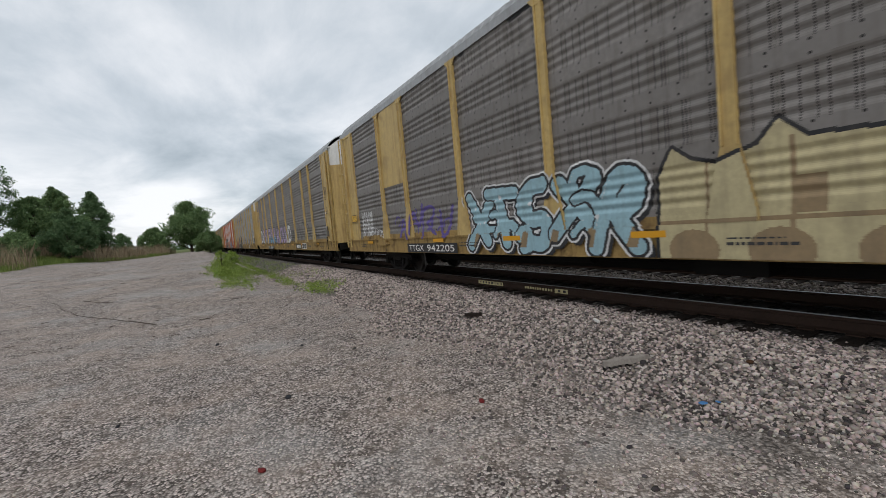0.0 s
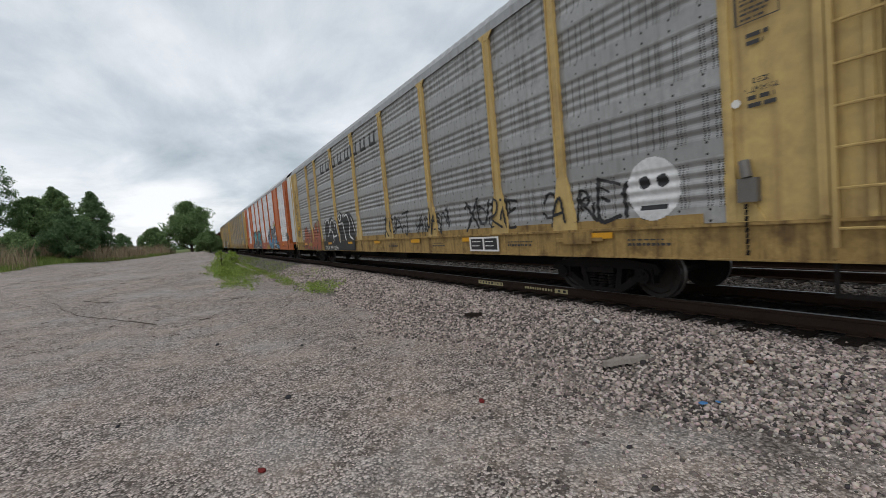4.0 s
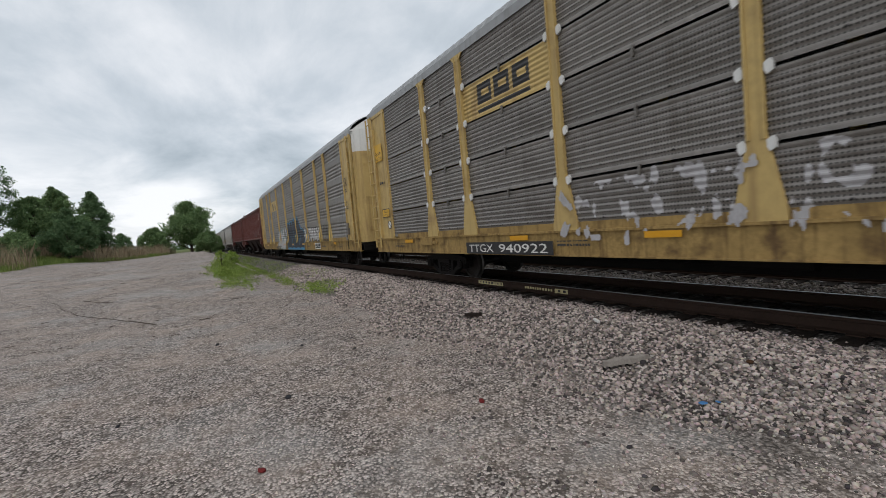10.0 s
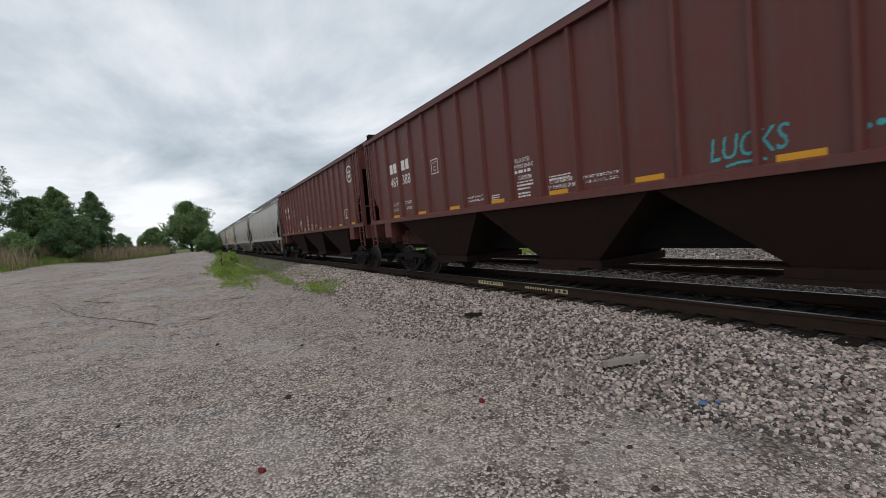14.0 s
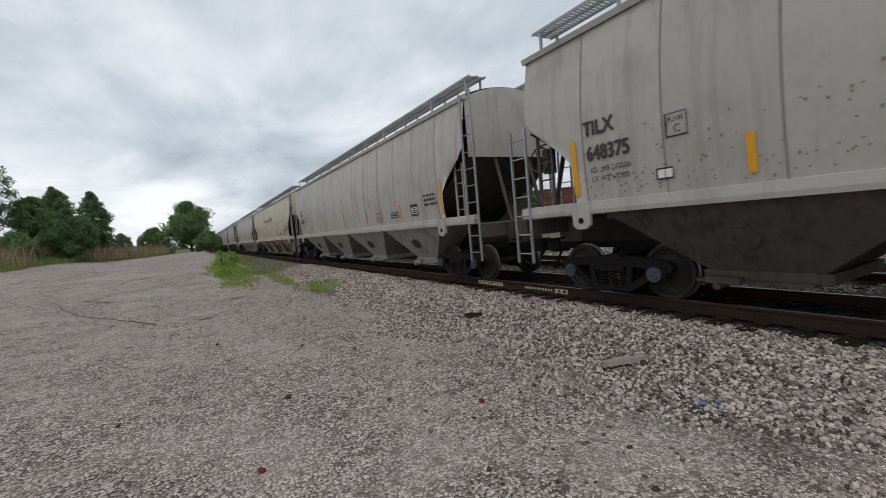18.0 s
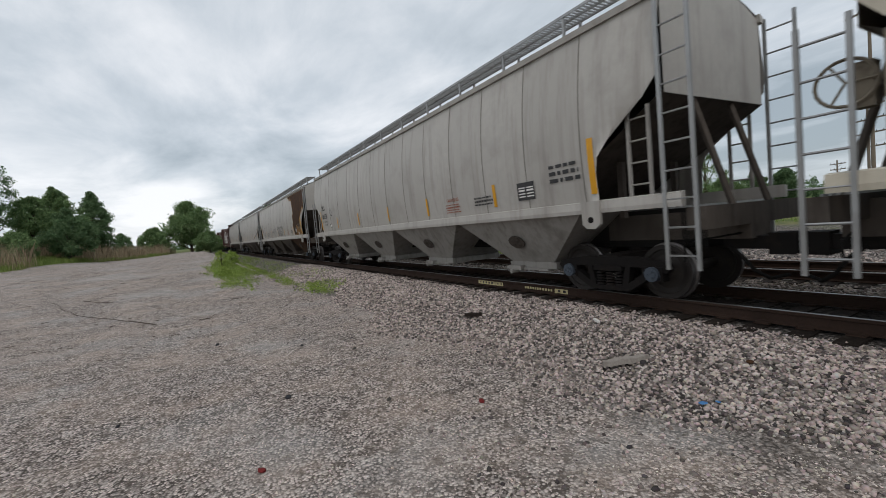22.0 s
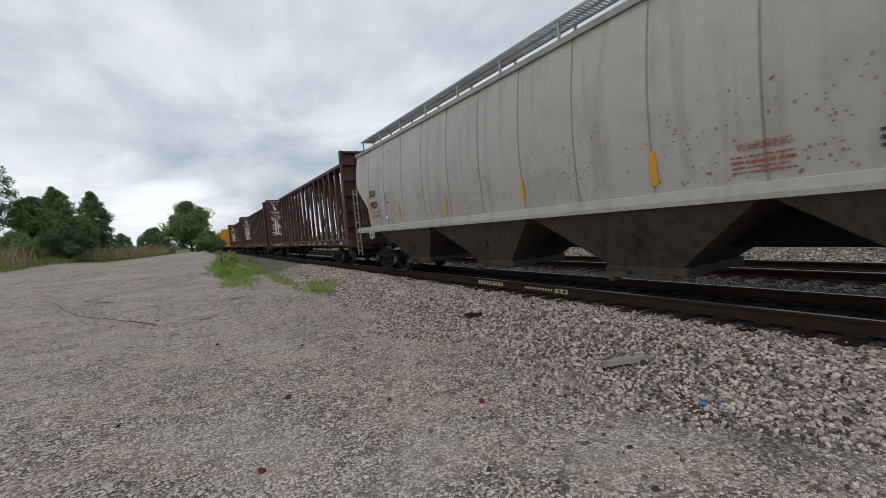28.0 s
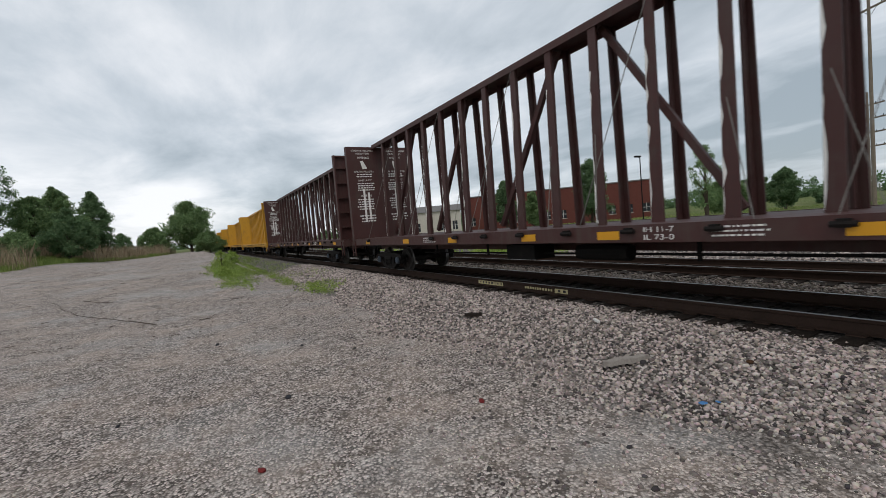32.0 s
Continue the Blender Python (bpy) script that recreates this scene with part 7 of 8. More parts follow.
beam_letters(ROLLING[15][0], "NDYX", "738447", 3)
beam_letters(ROLLING[16][0], "", "", 5)
beam_letters(ROLLING[17][0], "", "", 8)
c = Canvas(2.0, 2.9, 1.01, 1.29, 0.01)
c.paint(c.text("IH 11-7", 2.14, 1.17, 0.085, 0.46) | c.text("IL 73-0", 2.14, 1.05, 0.085, 0.46), 1)
c.emit(ROLLING[16][0], -1.446, [M_PAINTWHITE], "marking")

# ---- trees and shrubs: bearing from the track's line, distance, height, width ----
def tree_at(bearing, d, height, width, seed, mat, label, name="tree", **kw):
    x, y = place(bearing, d)
    return tree(name, label, x, y, ground_z(x, y), height, width, seed, mat, **kw)
tree_at(-16.9, 78, 17.2, 6.0, 3, M_LEAFDARK, "tall leafy tree at the edge of the field", "tree", category="tree", clumps=90, leaf=0.17)
tree_at(-13.44, 82, 8.23, 5.50, 4, M_LEAF, "wide bushy shrub with thin upright twigs", "shrub", category="shrub", clumps=80, leaf=0.17)
tree_at(-11.65, 86, 10.52, 6.78, 5, M_LEAF, "tall bushy shrub with thin upright twigs", "shrub", category="shrub", clumps=80, leaf=0.17)
tree_at(-11.03, 76, 6.92, 5.29, 6, M_LEAFDARK, "low dark bushy green shrub", "shrub", category="shrub", clumps=60, leaf=0.16)
tree_at(-14.67, 72, 3.3, 4.2, 7, M_LEAF, "low fresh green bush among weeds", "shrub", category="shrub", clumps=40, leaf=0.16)
tree_at(-8.85, 96, 11.46, 6.11, 8, M_LEAFDARK, "dense dark green tree with a pointed crown", "tree", category="tree", clumps=100, leaf=0.18, slim=0.8)
tree_at(-6.67, 230, 8.28, 7.29, 9, M_LEAFDARK, "small tree far across the field", "tree", category="tree", leaf=0.45, clumps=40, per=80)
tree_at(-3.77, 125, 6.63, 5.75, 10, M_LEAF, "loose grey-green shrub beside the gravel track", "shrub", category="shrub", leaf=0.24)
tree_at(-0.31, 130, 12.87, 11.83, 11, M_LEAF, "broad round-crowned tree beside the track", "tree", category="tree", leaf=0.26, clumps=110)
tree_at(1.50, 120, 5.21, 6.11, 12, M_LEAF, "round green bush beside the track", "shrub", category="shrub", leaf=0.22)
tree_at(8.36, 190, 17.70, 8.37, 13, M_LEAFDARK, "tree rising behind the train", "tree", category="tree", leaf=0.4)
tree_at(49.33, 62, 8.70, 5.08, 14, M_LEAFDARK, "dark green pine beyond the tracks", "tree", category="tree", clumps=90, slim=0.8, leaf=0.13)
tree_at(38.6, 66, 7.6, 3.6, 15, M_LEAFDARK, "leafy tree beyond the tracks", "tree", category="tree", leaf=0.15)
tree_at(42.0, 60, 5.0, 3.05, 16, M_LEAF, "small leafy tree beyond the tracks", "tree", category="tree", leaf=0.13)
tree_at(61.65, 46, 7.0, 3.4, 17, M_LEAF, "slender young tree with an open crown", "tree", category="tree", clumps=46, per=90, leaf=0.1)
tree_at(63.35, 52, 3.80, 3.99, 18, M_LEAF, "leafy bush on the far verge", "shrub", category="shrub", leaf=0.12)
tree_at(66.14, 75, 5.4, 3.4, 19, M_LEAFDARK, "leafy tree on the far verge", "tree", category="tree", leaf=0.16)
tree_at(68.65, 66, 4.9, 3.5, 20, M_LEAFDARK, "leafy tree on the far verge", "tree", category="tree", leaf=0.15)
tree_at(72.37, 90, 2.50, 5.24, 21, M_LEAFDARK, "dark leafy tree far beyond the tracks", "tree", category="tree", leaf=0.2)


# ---- loose stone: ballast by the track, fine gravel on the lot ----
M_BALLAST = random_island_material("crushed_ballast_stone", (0.040, 0.036, 0.036), (0.245, 0.207, 0.187), (0.50, 0.425, 0.39), 0.9)
# Stones between the tracks hold the train's shade in their colour.
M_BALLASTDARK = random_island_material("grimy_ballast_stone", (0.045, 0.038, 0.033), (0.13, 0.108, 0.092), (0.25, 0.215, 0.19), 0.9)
M_PEBBLE = random_island_material("pale_gravel", (0.16, 0.135, 0.120), (0.46, 0.397, 0.355), (0.68, 0.60, 0.55), 0.9)
PHI = (1 + 5 ** 0.5) / 2
ICO = np.array([(-1, PHI, 0), (1, PHI, 0), (-1, -PHI, 0), (1, -PHI, 0), (0, -1, PHI), (0, 1, PHI), (0, -1, -PHI), (0, 1, -PHI), (PHI, 0, -1), (PHI, 0, 1), (-PHI, 0, -1), (-PHI, 0, 1)]) / 1.9
ICO_F = [(0, 11, 5), (0, 5, 1), (0, 1, 7), (0, 7, 10), (0, 10, 11), (1, 5, 9), (5, 11, 4), (11, 10, 2), (10, 7, 6), (7, 1, 8), (3, 9, 4), (3, 4, 2), (3, 2, 6), (3, 6, 8), (3, 8, 9), (4, 9, 5), (2, 4, 11), (6, 2, 10), (8, 6, 7), (9, 8, 1)]
OCT = np.array([(1, 0, 0), (-1, 0, 0), (0, 1, 0), (0, -1, 0), (0, 0, 1), (0, 0, -1.0)])
OCT_F = [(0, 2, 4), (2, 1, 4), (1, 3, 4), (3, 0, 4), (2, 0, 5), (1, 2, 5), (3, 1, 5), (0, 3, 5)]
ICO_TOP = [f for f in ICO_F if sum(ICO[i][2] for i in f) > -1.6]
# a flat chip: a three-sided slab with sloped flanks
CHIP = np.array([(math.cos(a) * q, math.sin(a) * q, h) for q, h in ((1.0, -0.35), (0.68, 0.42)) for a in (0.2, 2.3, 4.2)])
CHIP_F = [(3, 4, 5), (0, 1, 4), (0, 4, 3), (1, 2, 5), (1, 5, 4), (2, 0, 3), (2, 3, 5)]


def stones(name, label, xy, size, base, faces, mat, seed, sink=0.25):
    rng = np.random.default_rng(seed)
    n = len(xy)
    p = on_ground(xy)
    v = base[None] * rng.uniform(0.6, 1.35, (n, len(base), 1)) * rng.uniform(0.55, 1.3, (n, 1, 3))
    a = rng.uniform(0, 2 * np.pi, n)
    t = rng.uniform(-0.5, 0.5, n)
    ca, sa, ct, st = np.cos(a)[:, None], np.sin(a)[:, None], np.cos(t)[:, None], np.sin(t)[:, None]
    x, y, z = v[..., 0], v[..., 1], v[..., 2] * 0.8
    y, z = y * ct - z * st, y * st + z * ct
    x, y = x * ca - y * sa, x * sa + y * ca
    v = np.stack([x, y, z], -1) * size[:, None, None]
    v += p[:, None, :]
    v[..., 2] += (size * (1 - sink) * 0.6)[:, None]
    return tagged(new(name, cloud_mesh(name, v, faces, n, mat)), label, "gravel", kind="stuff")


rng = np.random.default_rng(11)
n = 56000
yy = 0.1 + 29 * rng.random(n) ** 1.8
yy[:4000] = rng.uniform(-6, 0.3, 4000)
edge = 3.62 + 0.35 * np.sin(yy * 1.3) + 0.3 * np.sin(yy * 0.45 + 1)
xx = edge + (6.42 - edge) * rng.random(n) ** 0.8
stones("ballast", "grey and pinkish crushed-stone ballast beside the rails", np.stack([xx, yy], 1), rng.uniform(0.014, 0.034, n) * np.clip(0.9 + 0.03 * yy, 1.0, 1.5), ICO, ICO_TOP, M_BALLAST, 12)
n = 5000
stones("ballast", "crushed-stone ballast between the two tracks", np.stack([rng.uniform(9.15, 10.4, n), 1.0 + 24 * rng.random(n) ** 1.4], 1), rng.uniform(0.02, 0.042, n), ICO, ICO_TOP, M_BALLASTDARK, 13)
n = 3000
stones("ballast", "crushed-stone ballast strewn over the lot's edge", np.stack([3.9 - 2.2 * rng.random(n) ** 2.2, 0.6 + 19 * rng.random(n) ** 1.5], 1), rng.uniform(0.010, 0.030, n), ICO, ICO_TOP, M_BALLAST, 14)
n = 150000
yy = 0.8 + 14.2 * rng.random(n) ** 1.5
low = np.maximum(-0.40 * yy - 0.3, 1.25 * (3.0 - yy))
xx = low + (4.7 - low) * rng.random(n)
stones("lot_gravel", "fine pale gravel trodden into the lot", np.stack([xx, yy], 1), rng.uniform(0.007, 0.021, n), CHIP, CHIP_F, M_PEBBLE, 15, 0.75)

# ---- grass and weeds ----
rng = np.random.default_rng(21)


def scatter(n, inside, x0, x1, y0, y1):
    out = []
    while len(out) < n:
        x, y = rng.uniform(x0, x1), rng.uniform(y0, y1)
        if inside(x, y):
            out.append((x, y))
    return np.array(out)


def field(x, y):
    return x - 0.1667 * y < -25.2 + 1.6 * noise.noise((x * 0.2, y * 0.2, 1))


pts = on_ground(scatter(48000, lambda x, y: field(x, y) and noise.noise((x * 0.12, y * 0.08, 4)) > -0.12, -42, -4, 57, 130))
blades("dry_grass", "tall straw-coloured dry grass along the lot", pts, rng.uniform(1.0, 2.9, len(pts)), M_STRAW, 22, 0.014, 0.5)
pts = on_ground(scatter(32000, lambda x, y: field(x, y) and x - 0.1667 * y > -32, -30, -3, 55, 120))
blades("green_grass", "rank green grass at the lot's edge", pts, rng.uniform(0.25, 0.75, len(pts)), M_GRASS, 23, 0.018, 0.6)


def patch(x, y):
    """Likelihood of weeds: two old tufts and a strip along the ballast's foot."""
    a = noise.noise((x * 0.9, y * 0.35, 2)) * 0.6
    one = 1 - abs((x - 1.6) / 1.5 + a * 0.8) - abs((y - 28.0) / 10.0) ** 2
    two = 0.8 - abs((x - 4.1) / 1.0 + a) - abs((y - 17.6) / 3.4) ** 2
    strip = 0.55 - abs((x - 3.6) / 0.8 + a) - abs((y - 36.0) / 24.0) ** 4
    return rng.random() * 0.8 < max(one, two, strip)


def cover(label, n, inside, box, clump, seed, mat, leaf, lift):
    """Low leafy ground cover: small plants of a few leaves each, thinning out towards the edges."""
    at = scatter(n, inside, *box)
    high = rng.random(n) ** 2.0
    cs = on_ground(at) + np.stack([np.zeros(n), np.zeros(n), 0.02 + lift * high], 1)
    v = leaves(np.random.default_rng(seed), cs, np.full(n, clump) * (0.5 + high), 7, leaf)
    return tagged(new("weeds", cloud_mesh("weeds", v, [(0, 1, 2, 3)], len(v), mat)), label, "weeds", kind="stuff")


def thin(x, y, f, s, lo):
    """Keeps more plants where a broad and a fine noise are both high."""
    return noise.noise((x * f, y * f * 0.5, s)) + 0.7 * noise.noise((x * f * 4, y * f * 2, s + 3)) + 0.5 * rng.normal() > lo


cover("bright green leafy weeds growing through the gravel", 1900, lambda x, y: thin(x, y, 0.9, 9, 0.35) and patch(x, y), (-0.5, 5.2, 14.0, 58), 0.10, 24, M_LEAFFRESH, 0.035, 0.14)
cover("yellowish thin weeds over the gravel", 2200, lambda x, y: thin(x, y, 0.6, 2, 0.2) and patch(x * 0.97, y), (-0.8, 5.6, 14.0, 58), 0.06, 25, M_GRASS, 0.03, 0.05)
pts = on_ground(scatter(3500, lambda x, y: thin(x, y, 0.8, 5, 0.3) and patch(x, y), -0.5, 5.2, 14.5, 40))
blades("grass_tufts", "thin grass blades among the weeds", pts, rng.uniform(0.05, 0.22, len(pts)), M_GRASS, 24, 0.006, 1.1)
pts = on_ground(scatter(7000, lambda x, y: thin(x, y, 0.5, 12, 0.35), 3.2, 5.6, 20, 75))
blades("weeds", "thin green weeds along the ballast shoulder", pts, rng.uniform(0.03, 0.2, len(pts)), M_GRASS, 25, 0.01, 0.8)
pts = on_ground(scatter(16000, lambda x, y: x > 30 + 3 * noise.noise((x * 0.1, y * 0.2, 3)), 26, 70, 4, 80))
blades("green_grass", "mown green grass beyond the second track", pts, rng.uniform(0.06, 0.28, len(pts)), M_GRASS, 26, 0.03, 0.6)
cover("yellow-green weeds beside the second track", 2600, lambda x, y: rng.random() < 1.1 - abs((x - 16.2) / 3.0) - abs((y - 20.0 - (x - 16) * 0.8) / 4.5) ** 2 or (y > 26 and thin(x, y, 0.22, 8, 0.9)), (13.6, 24, 13, 60), 0.16, 27, M_LEAFFRESH, 0.08, 0.25)
n = 9000
stones("ballast", "pale crushed stone beyond the second track", np.stack([13.3 + 11 * rng.random(n) ** 1.3, 2.0 + 20 * rng.random(n)], 1), rng.uniform(0.02, 0.06, n), ICO, ICO_TOP, M_BALLAST, 28)


def weed(name, label, x, y, h, w, seed, mat):
    return tree(name, label, x, y, ground_z(x, y), h, w, seed, mat, leaf=0.05, clumps=26, per=60, trunk=0.02, category="weed", group="weeds on the gravel")


weed("weed_clump", "leafy green weed clump standing in the gravel", 1.35, 30.5, 1.1, 1.1, 61, M_LEAFFRESH)
weed("weed_clump", "leafy green weed clump standing in the gravel", 2.1, 33.0, 0.9, 1.2, 62, M_LEAFFRESH)
weed("weed_clump", "low leafy weed clump standing in the gravel", 1.2, 25.5, 0.45, 0.9, 63, M_LEAFFRESH)

# ---- far side of the tracks: brick building, pale house, lamp posts, utility poles ----
M_BRICK = material("red_brick", (0.125, 0.043, 0.034), 0.9, 0, 0.2, GRIME, 0.2, 2, 0.1)
M_SIDING = material("pale_siding", (0.50, 0.47, 0.41), 0.7, 0, 0.06, GRIME, 0.15, 1, 0.15)
M_ROOF = material("dull_grey_roofing", (0.16, 0.155, 0.15), 0.8, 0, 0.12, GRIME, 0.2, 1, 0)
M_GLASS = material("dark_window_glass", (0.03, 0.035, 0.04), 0.08, 0, 0.1)
M_WOODPOLE = material("weathered_pole_timber", (0.20, 0.165, 0.13), 0.9, 0, 0.15, (0.08, 0.065, 0.05), 0.3, 2, 0.5)
M_CABLE = material("black_cable", (0.02, 0.02, 0.02), 0.6)


def building(name, label, bearing0, bearing1, d, base, top, depth, wall, rows, cols, roof_h):
    """A block with a band of window openings towards the tracks, a coping or a gabled roof."""
    x0, y0 = place(bearing0, d)
    x1, y1 = place(bearing1, d)
    length = math.hypot(x1 - x0, y1 - y0)
    b = thing(name, label, "building", "", pose((x0 + x1) / 2, (y0 + y1) / 2, base, 0, 0, math.degrees(math.atan2(y1 - y0, x1 - x0))))
    h = top - base
    s = Shape()
    xs = [-length / 2]
    cw = length / cols
    zs = [0.9, min(h - 0.5, 2.4)]
    s.box(-length / 2, length / 2, 0.3, depth, -0.5, h)
    s.box(-length / 2, length / 2, 0, 0.3, -0.5, zs[0]).box(-length / 2, length / 2, 0, 0.3, zs[1], h)
    for k in range(cols + 1):
        a = max(-length / 2, -length / 2 + k * cw - cw * 0.3)
        s.box(a, min(length / 2, -length / 2 + k * cw + cw * 0.3), 0, 0.3, zs[0], zs[1])
    part("wall", s, wall, b)
    for k in range(cols):
        c = -length / 2 + (k + 0.5) * cw
        w = part("window", Shape().box(c - cw * 0.2, c + cw * 0.2, 0.18, 0.22, zs[0], zs[1]), M_GLASS, b)
        part("frame", Shape().box(c - 0.03, c + 0.03, 0.14, 0.18, zs[0], zs[1]).box(c - cw * 0.2, c + cw * 0.2, 0.14, 0.18, (zs[0] + zs[1]) / 2 - 0.03, (zs[0] + zs[1]) / 2 + 0.03), M_WHITE, w)
        part("sill", Shape().box(c - cw * 0.22, c + cw * 0.22, -0.06, 0.2, zs[0] - 0.08, zs[0]), M_SIDING, w)
    if roof_h:
        part("roof", Shape().prism([(-0.3, h), (depth + 0.3, h), (depth / 2, h + roof_h)], -length / 2 - 0.3, length / 2 + 0.3, "x"), M_ROOF, b)
    else:
        part("coping", Shape().box(-length / 2 - 0.1, length / 2 + 0.1, -0.1, depth, h, h + 0.2), M_ROOF, b)
    return b


building("brick_building", "low red-brick building with a flat roof", 33.2, 56.5, 85, 0.6, 7.0, 12, M_BRICK, 1, 12, 0)
building("house", "pale sided single-storey house with grey roof", 26.0, 32.6, 75, 0.4, 4.6, 8, M_SIDING, 1, 4, 1.2)
building("shed", "long low white shed far across the field", -7.2, -4.9, 230, 1.0, 4.0, 10, M_WHITE, 1, 6, 0.8)


def lamp_post(bearing, d, h):
    x, y = place(bearing, d)
    t = thing("street_lamp", "slim dark lamp post with a box head", "lamp post", "lamp posts beyond the tracks", pose(x, y, ground_z(x, y)))
    part("pole", Shape().tube((0, 0, -0.2), (0, 0, h), 0.07, 8, 0.05), M_TRUCK, t)
    part("head", Shape().box(-0.75, 0.05, -0.14, 0.14, h - 0.06, h + 0.10), M_TRUCK, t)
    return t


lamp_post(55.1, 50, 7.0)
lamp_post(66.0, 75, 7.0)


def utility_pole(bearing, d, h, arms, turn=0.0, half=1.25, step=1.25, drop=0.5):
    x, y = place(bearing, d)
    t = thing("utility_pole", "tall weathered timber utility pole with crossarms", "utility pole", "utility poles beyond the tracks", pose(x, y, ground_z(x, y), 0, 0, turn))
    part("pole", Shape().tube((0, 0, -0.3), (0, 0, h), 0.17, 10, 0.11), M_WOODPOLE, t)
    for k in range(arms):
        z = h - drop - k * step
        arm = part("crossarm", Shape().box(-half, half, -0.17, -0.06, z, z + 0.16), M_WOODPOLE, t)
        for u in (-0.9 * half, -0.45 * half, 0.45 * half, 0.9 * half):
            part("insulator", Shape().tube((u, -0.11, z + 0.13), (u, -0.11, z + 0.34), 0.05, 7, 0.03), M_GLASS, arm)
        part("brace", Shape().tube((-0.6, -0.12, z), (0, -0.15, z - 0.55), 0.02, 4).tube((0.6, -0.12, z), (0, -0.15, z - 0.55), 0.02, 4), M_TRUCK, arm)
    return t, Vector((x, y, ground_z(x, y)))


poles = [utility_pole(75.2, 56, 19.2, 1, 60, 2.3, 1.25, 1.6), utility_pole(74.9, 72, 12.8, 4, 60, 1.9, 1.6, 1.6), utility_pole(72.7, 110, 7.4, 2, 60, 1.6, 1.0, 0.8)]
# a hedge of far trees closes the horizon beyond the tracks and the field
rng = np.random.default_rng(77)
for name, b0, b1, d0, hh, cnt in (("far_woods", 14, 90, 260, 9, 420), ("far_woods", -30, -1.0, 420, 6, 240)):
    cs, rs = [], []
    for k in range(cnt):
        x, y = place(b0 + (b1 - b0) * (k + rng.random()) / cnt, d0 + rng.uniform(0, 60))
        cs.append((x, y, rng.uniform(0.5, hh * rng.uniform(0.4, 1.0))))
        rs.append(rng.uniform(2.0, 4.0))
    v = leaves(rng, np.array(cs), np.array(rs), 60, 0.9)
    tagged(new(name, cloud_mesh(name, v, [(0, 1, 2, 3)], len(v), M_LEAFDARK)), "low belt of dark green trees at the horizon", "woods", kind="stuff")

# ---- small things on the ground ----
M_DRIFT = material("grey_weathered_wood", (0.27, 0.245, 0.22), 0.95, 0, 0.2, (0.12, 0.10, 0.08), 0.4, 6, 0.3, 0.5, 40)
M_TWIG = material("dark_twig_bark", (0.07, 0.052, 0.04), 0.95, 0, 0.2)
M_OLDPAINT = material("chipped_cream_paint", (0.50, 0.43, 0.24), 0.7, 0, 0.15, (0.10, 0.06, 0.04), 0.75, 9, 0, tint=0.0)
M_BLUEBIT = material("faded_blue_plastic", (0.06, 0.17, 0.36), 0.5, 0, 0.1)
M_REDSTONE = material("red_brick_chip", (0.14, 0.022, 0.022), 0.9, 0, 0.2)
M_DARKSTONE = material("dark_slag", (0.04, 0.04, 0.045), 0.8, 0, 0.3)
M_PALECHIP = material("pale_chip", (0.62, 0.60, 0.57), 0.8, 0, 0.1)


def lump(name, label, category, x, y, size, flat, seed, mat, lift=0.0):
    r = random.Random(seed)
    v = [(p[0] * size * r.uniform(0.8, 1.2), p[1] * size * r.uniform(0.6, 1.0), p[2] * size * flat * r.uniform(0.8, 1.2)) for p in ICO]
    s = Shape().add(v, ICO_F)
    ob = new(name, s.mesh(name, mat))
    ob.matrix_basis = pose(x, y, ground_z(x, y) + size * flat * 0.55 + lift, 0, 0, r.uniform(0, 360))
    return tagged(ob, label, category)


def splinter(name, label, x, y, length, width, high, turn, seed, mat, tilt=0.0, lift=0.0):
    """A split board end: uneven outline, ragged ends, a groove of missing wood."""
    r = random.Random(seed)
    n = 9
    rows = []
    for k in range(n + 1):
        u = -length / 2 + length * k / n
        w = width / 2 * (1 - 0.35 * r.random()) * (0.45 if k in (0, n) else 1)
        h = high * (1 - 0.3 * r.random())
        rows.append([(u, -w, 0), (u, -w * 0.8, h), (u, w * 0.1, h * 0.75), (u, w * 0.8, h), (u, w, 0), (u, -w, 0)])
    s = Shape().sheet(rows)
    s.add(rows[0][:5], [(0, 1, 2, 3, 4)]).add(rows[-1][:5], [(4, 3, 2, 1, 0)])
    ob = new(name, s.mesh(name, mat))
    ob.matrix_basis = pose(x, y, ground_z(x, y) + 0.012 + lift, 0, tilt, turn)
    return tagged(ob, label, "wood")


splinter("wood_scrap", "grey weathered board end lying on the ballast", 4.66, 3.62, 0.62, 0.16, 0.07, 152, 1, M_DRIFT, 3, 0.02)
splinter("wood_scrap", "short dark board end lying on the ballast", 4.80, 7.35, 0.36, 0.16, 0.07, 130, 2, M_TIE, 0, 0.03)
splinter("wood_scrap", "pale split chip of wood on the ballast", 5.45, 4.75, 0.26, 0.06, 0.03, 60, 3, M_PALECHIP, 0, 0.04)
lump("plastic_scrap", "faded blue plastic scrap among the stones", "litter", 4.30, 2.46, 0.05, 0.25, 4, M_BLUEBIT, 0.03)
lump("plastic_scrap", "small blue plastic scrap among the stones", "litter", 4.40, 2.36, 0.03, 0.25, 5, M_BLUEBIT, 0.03)
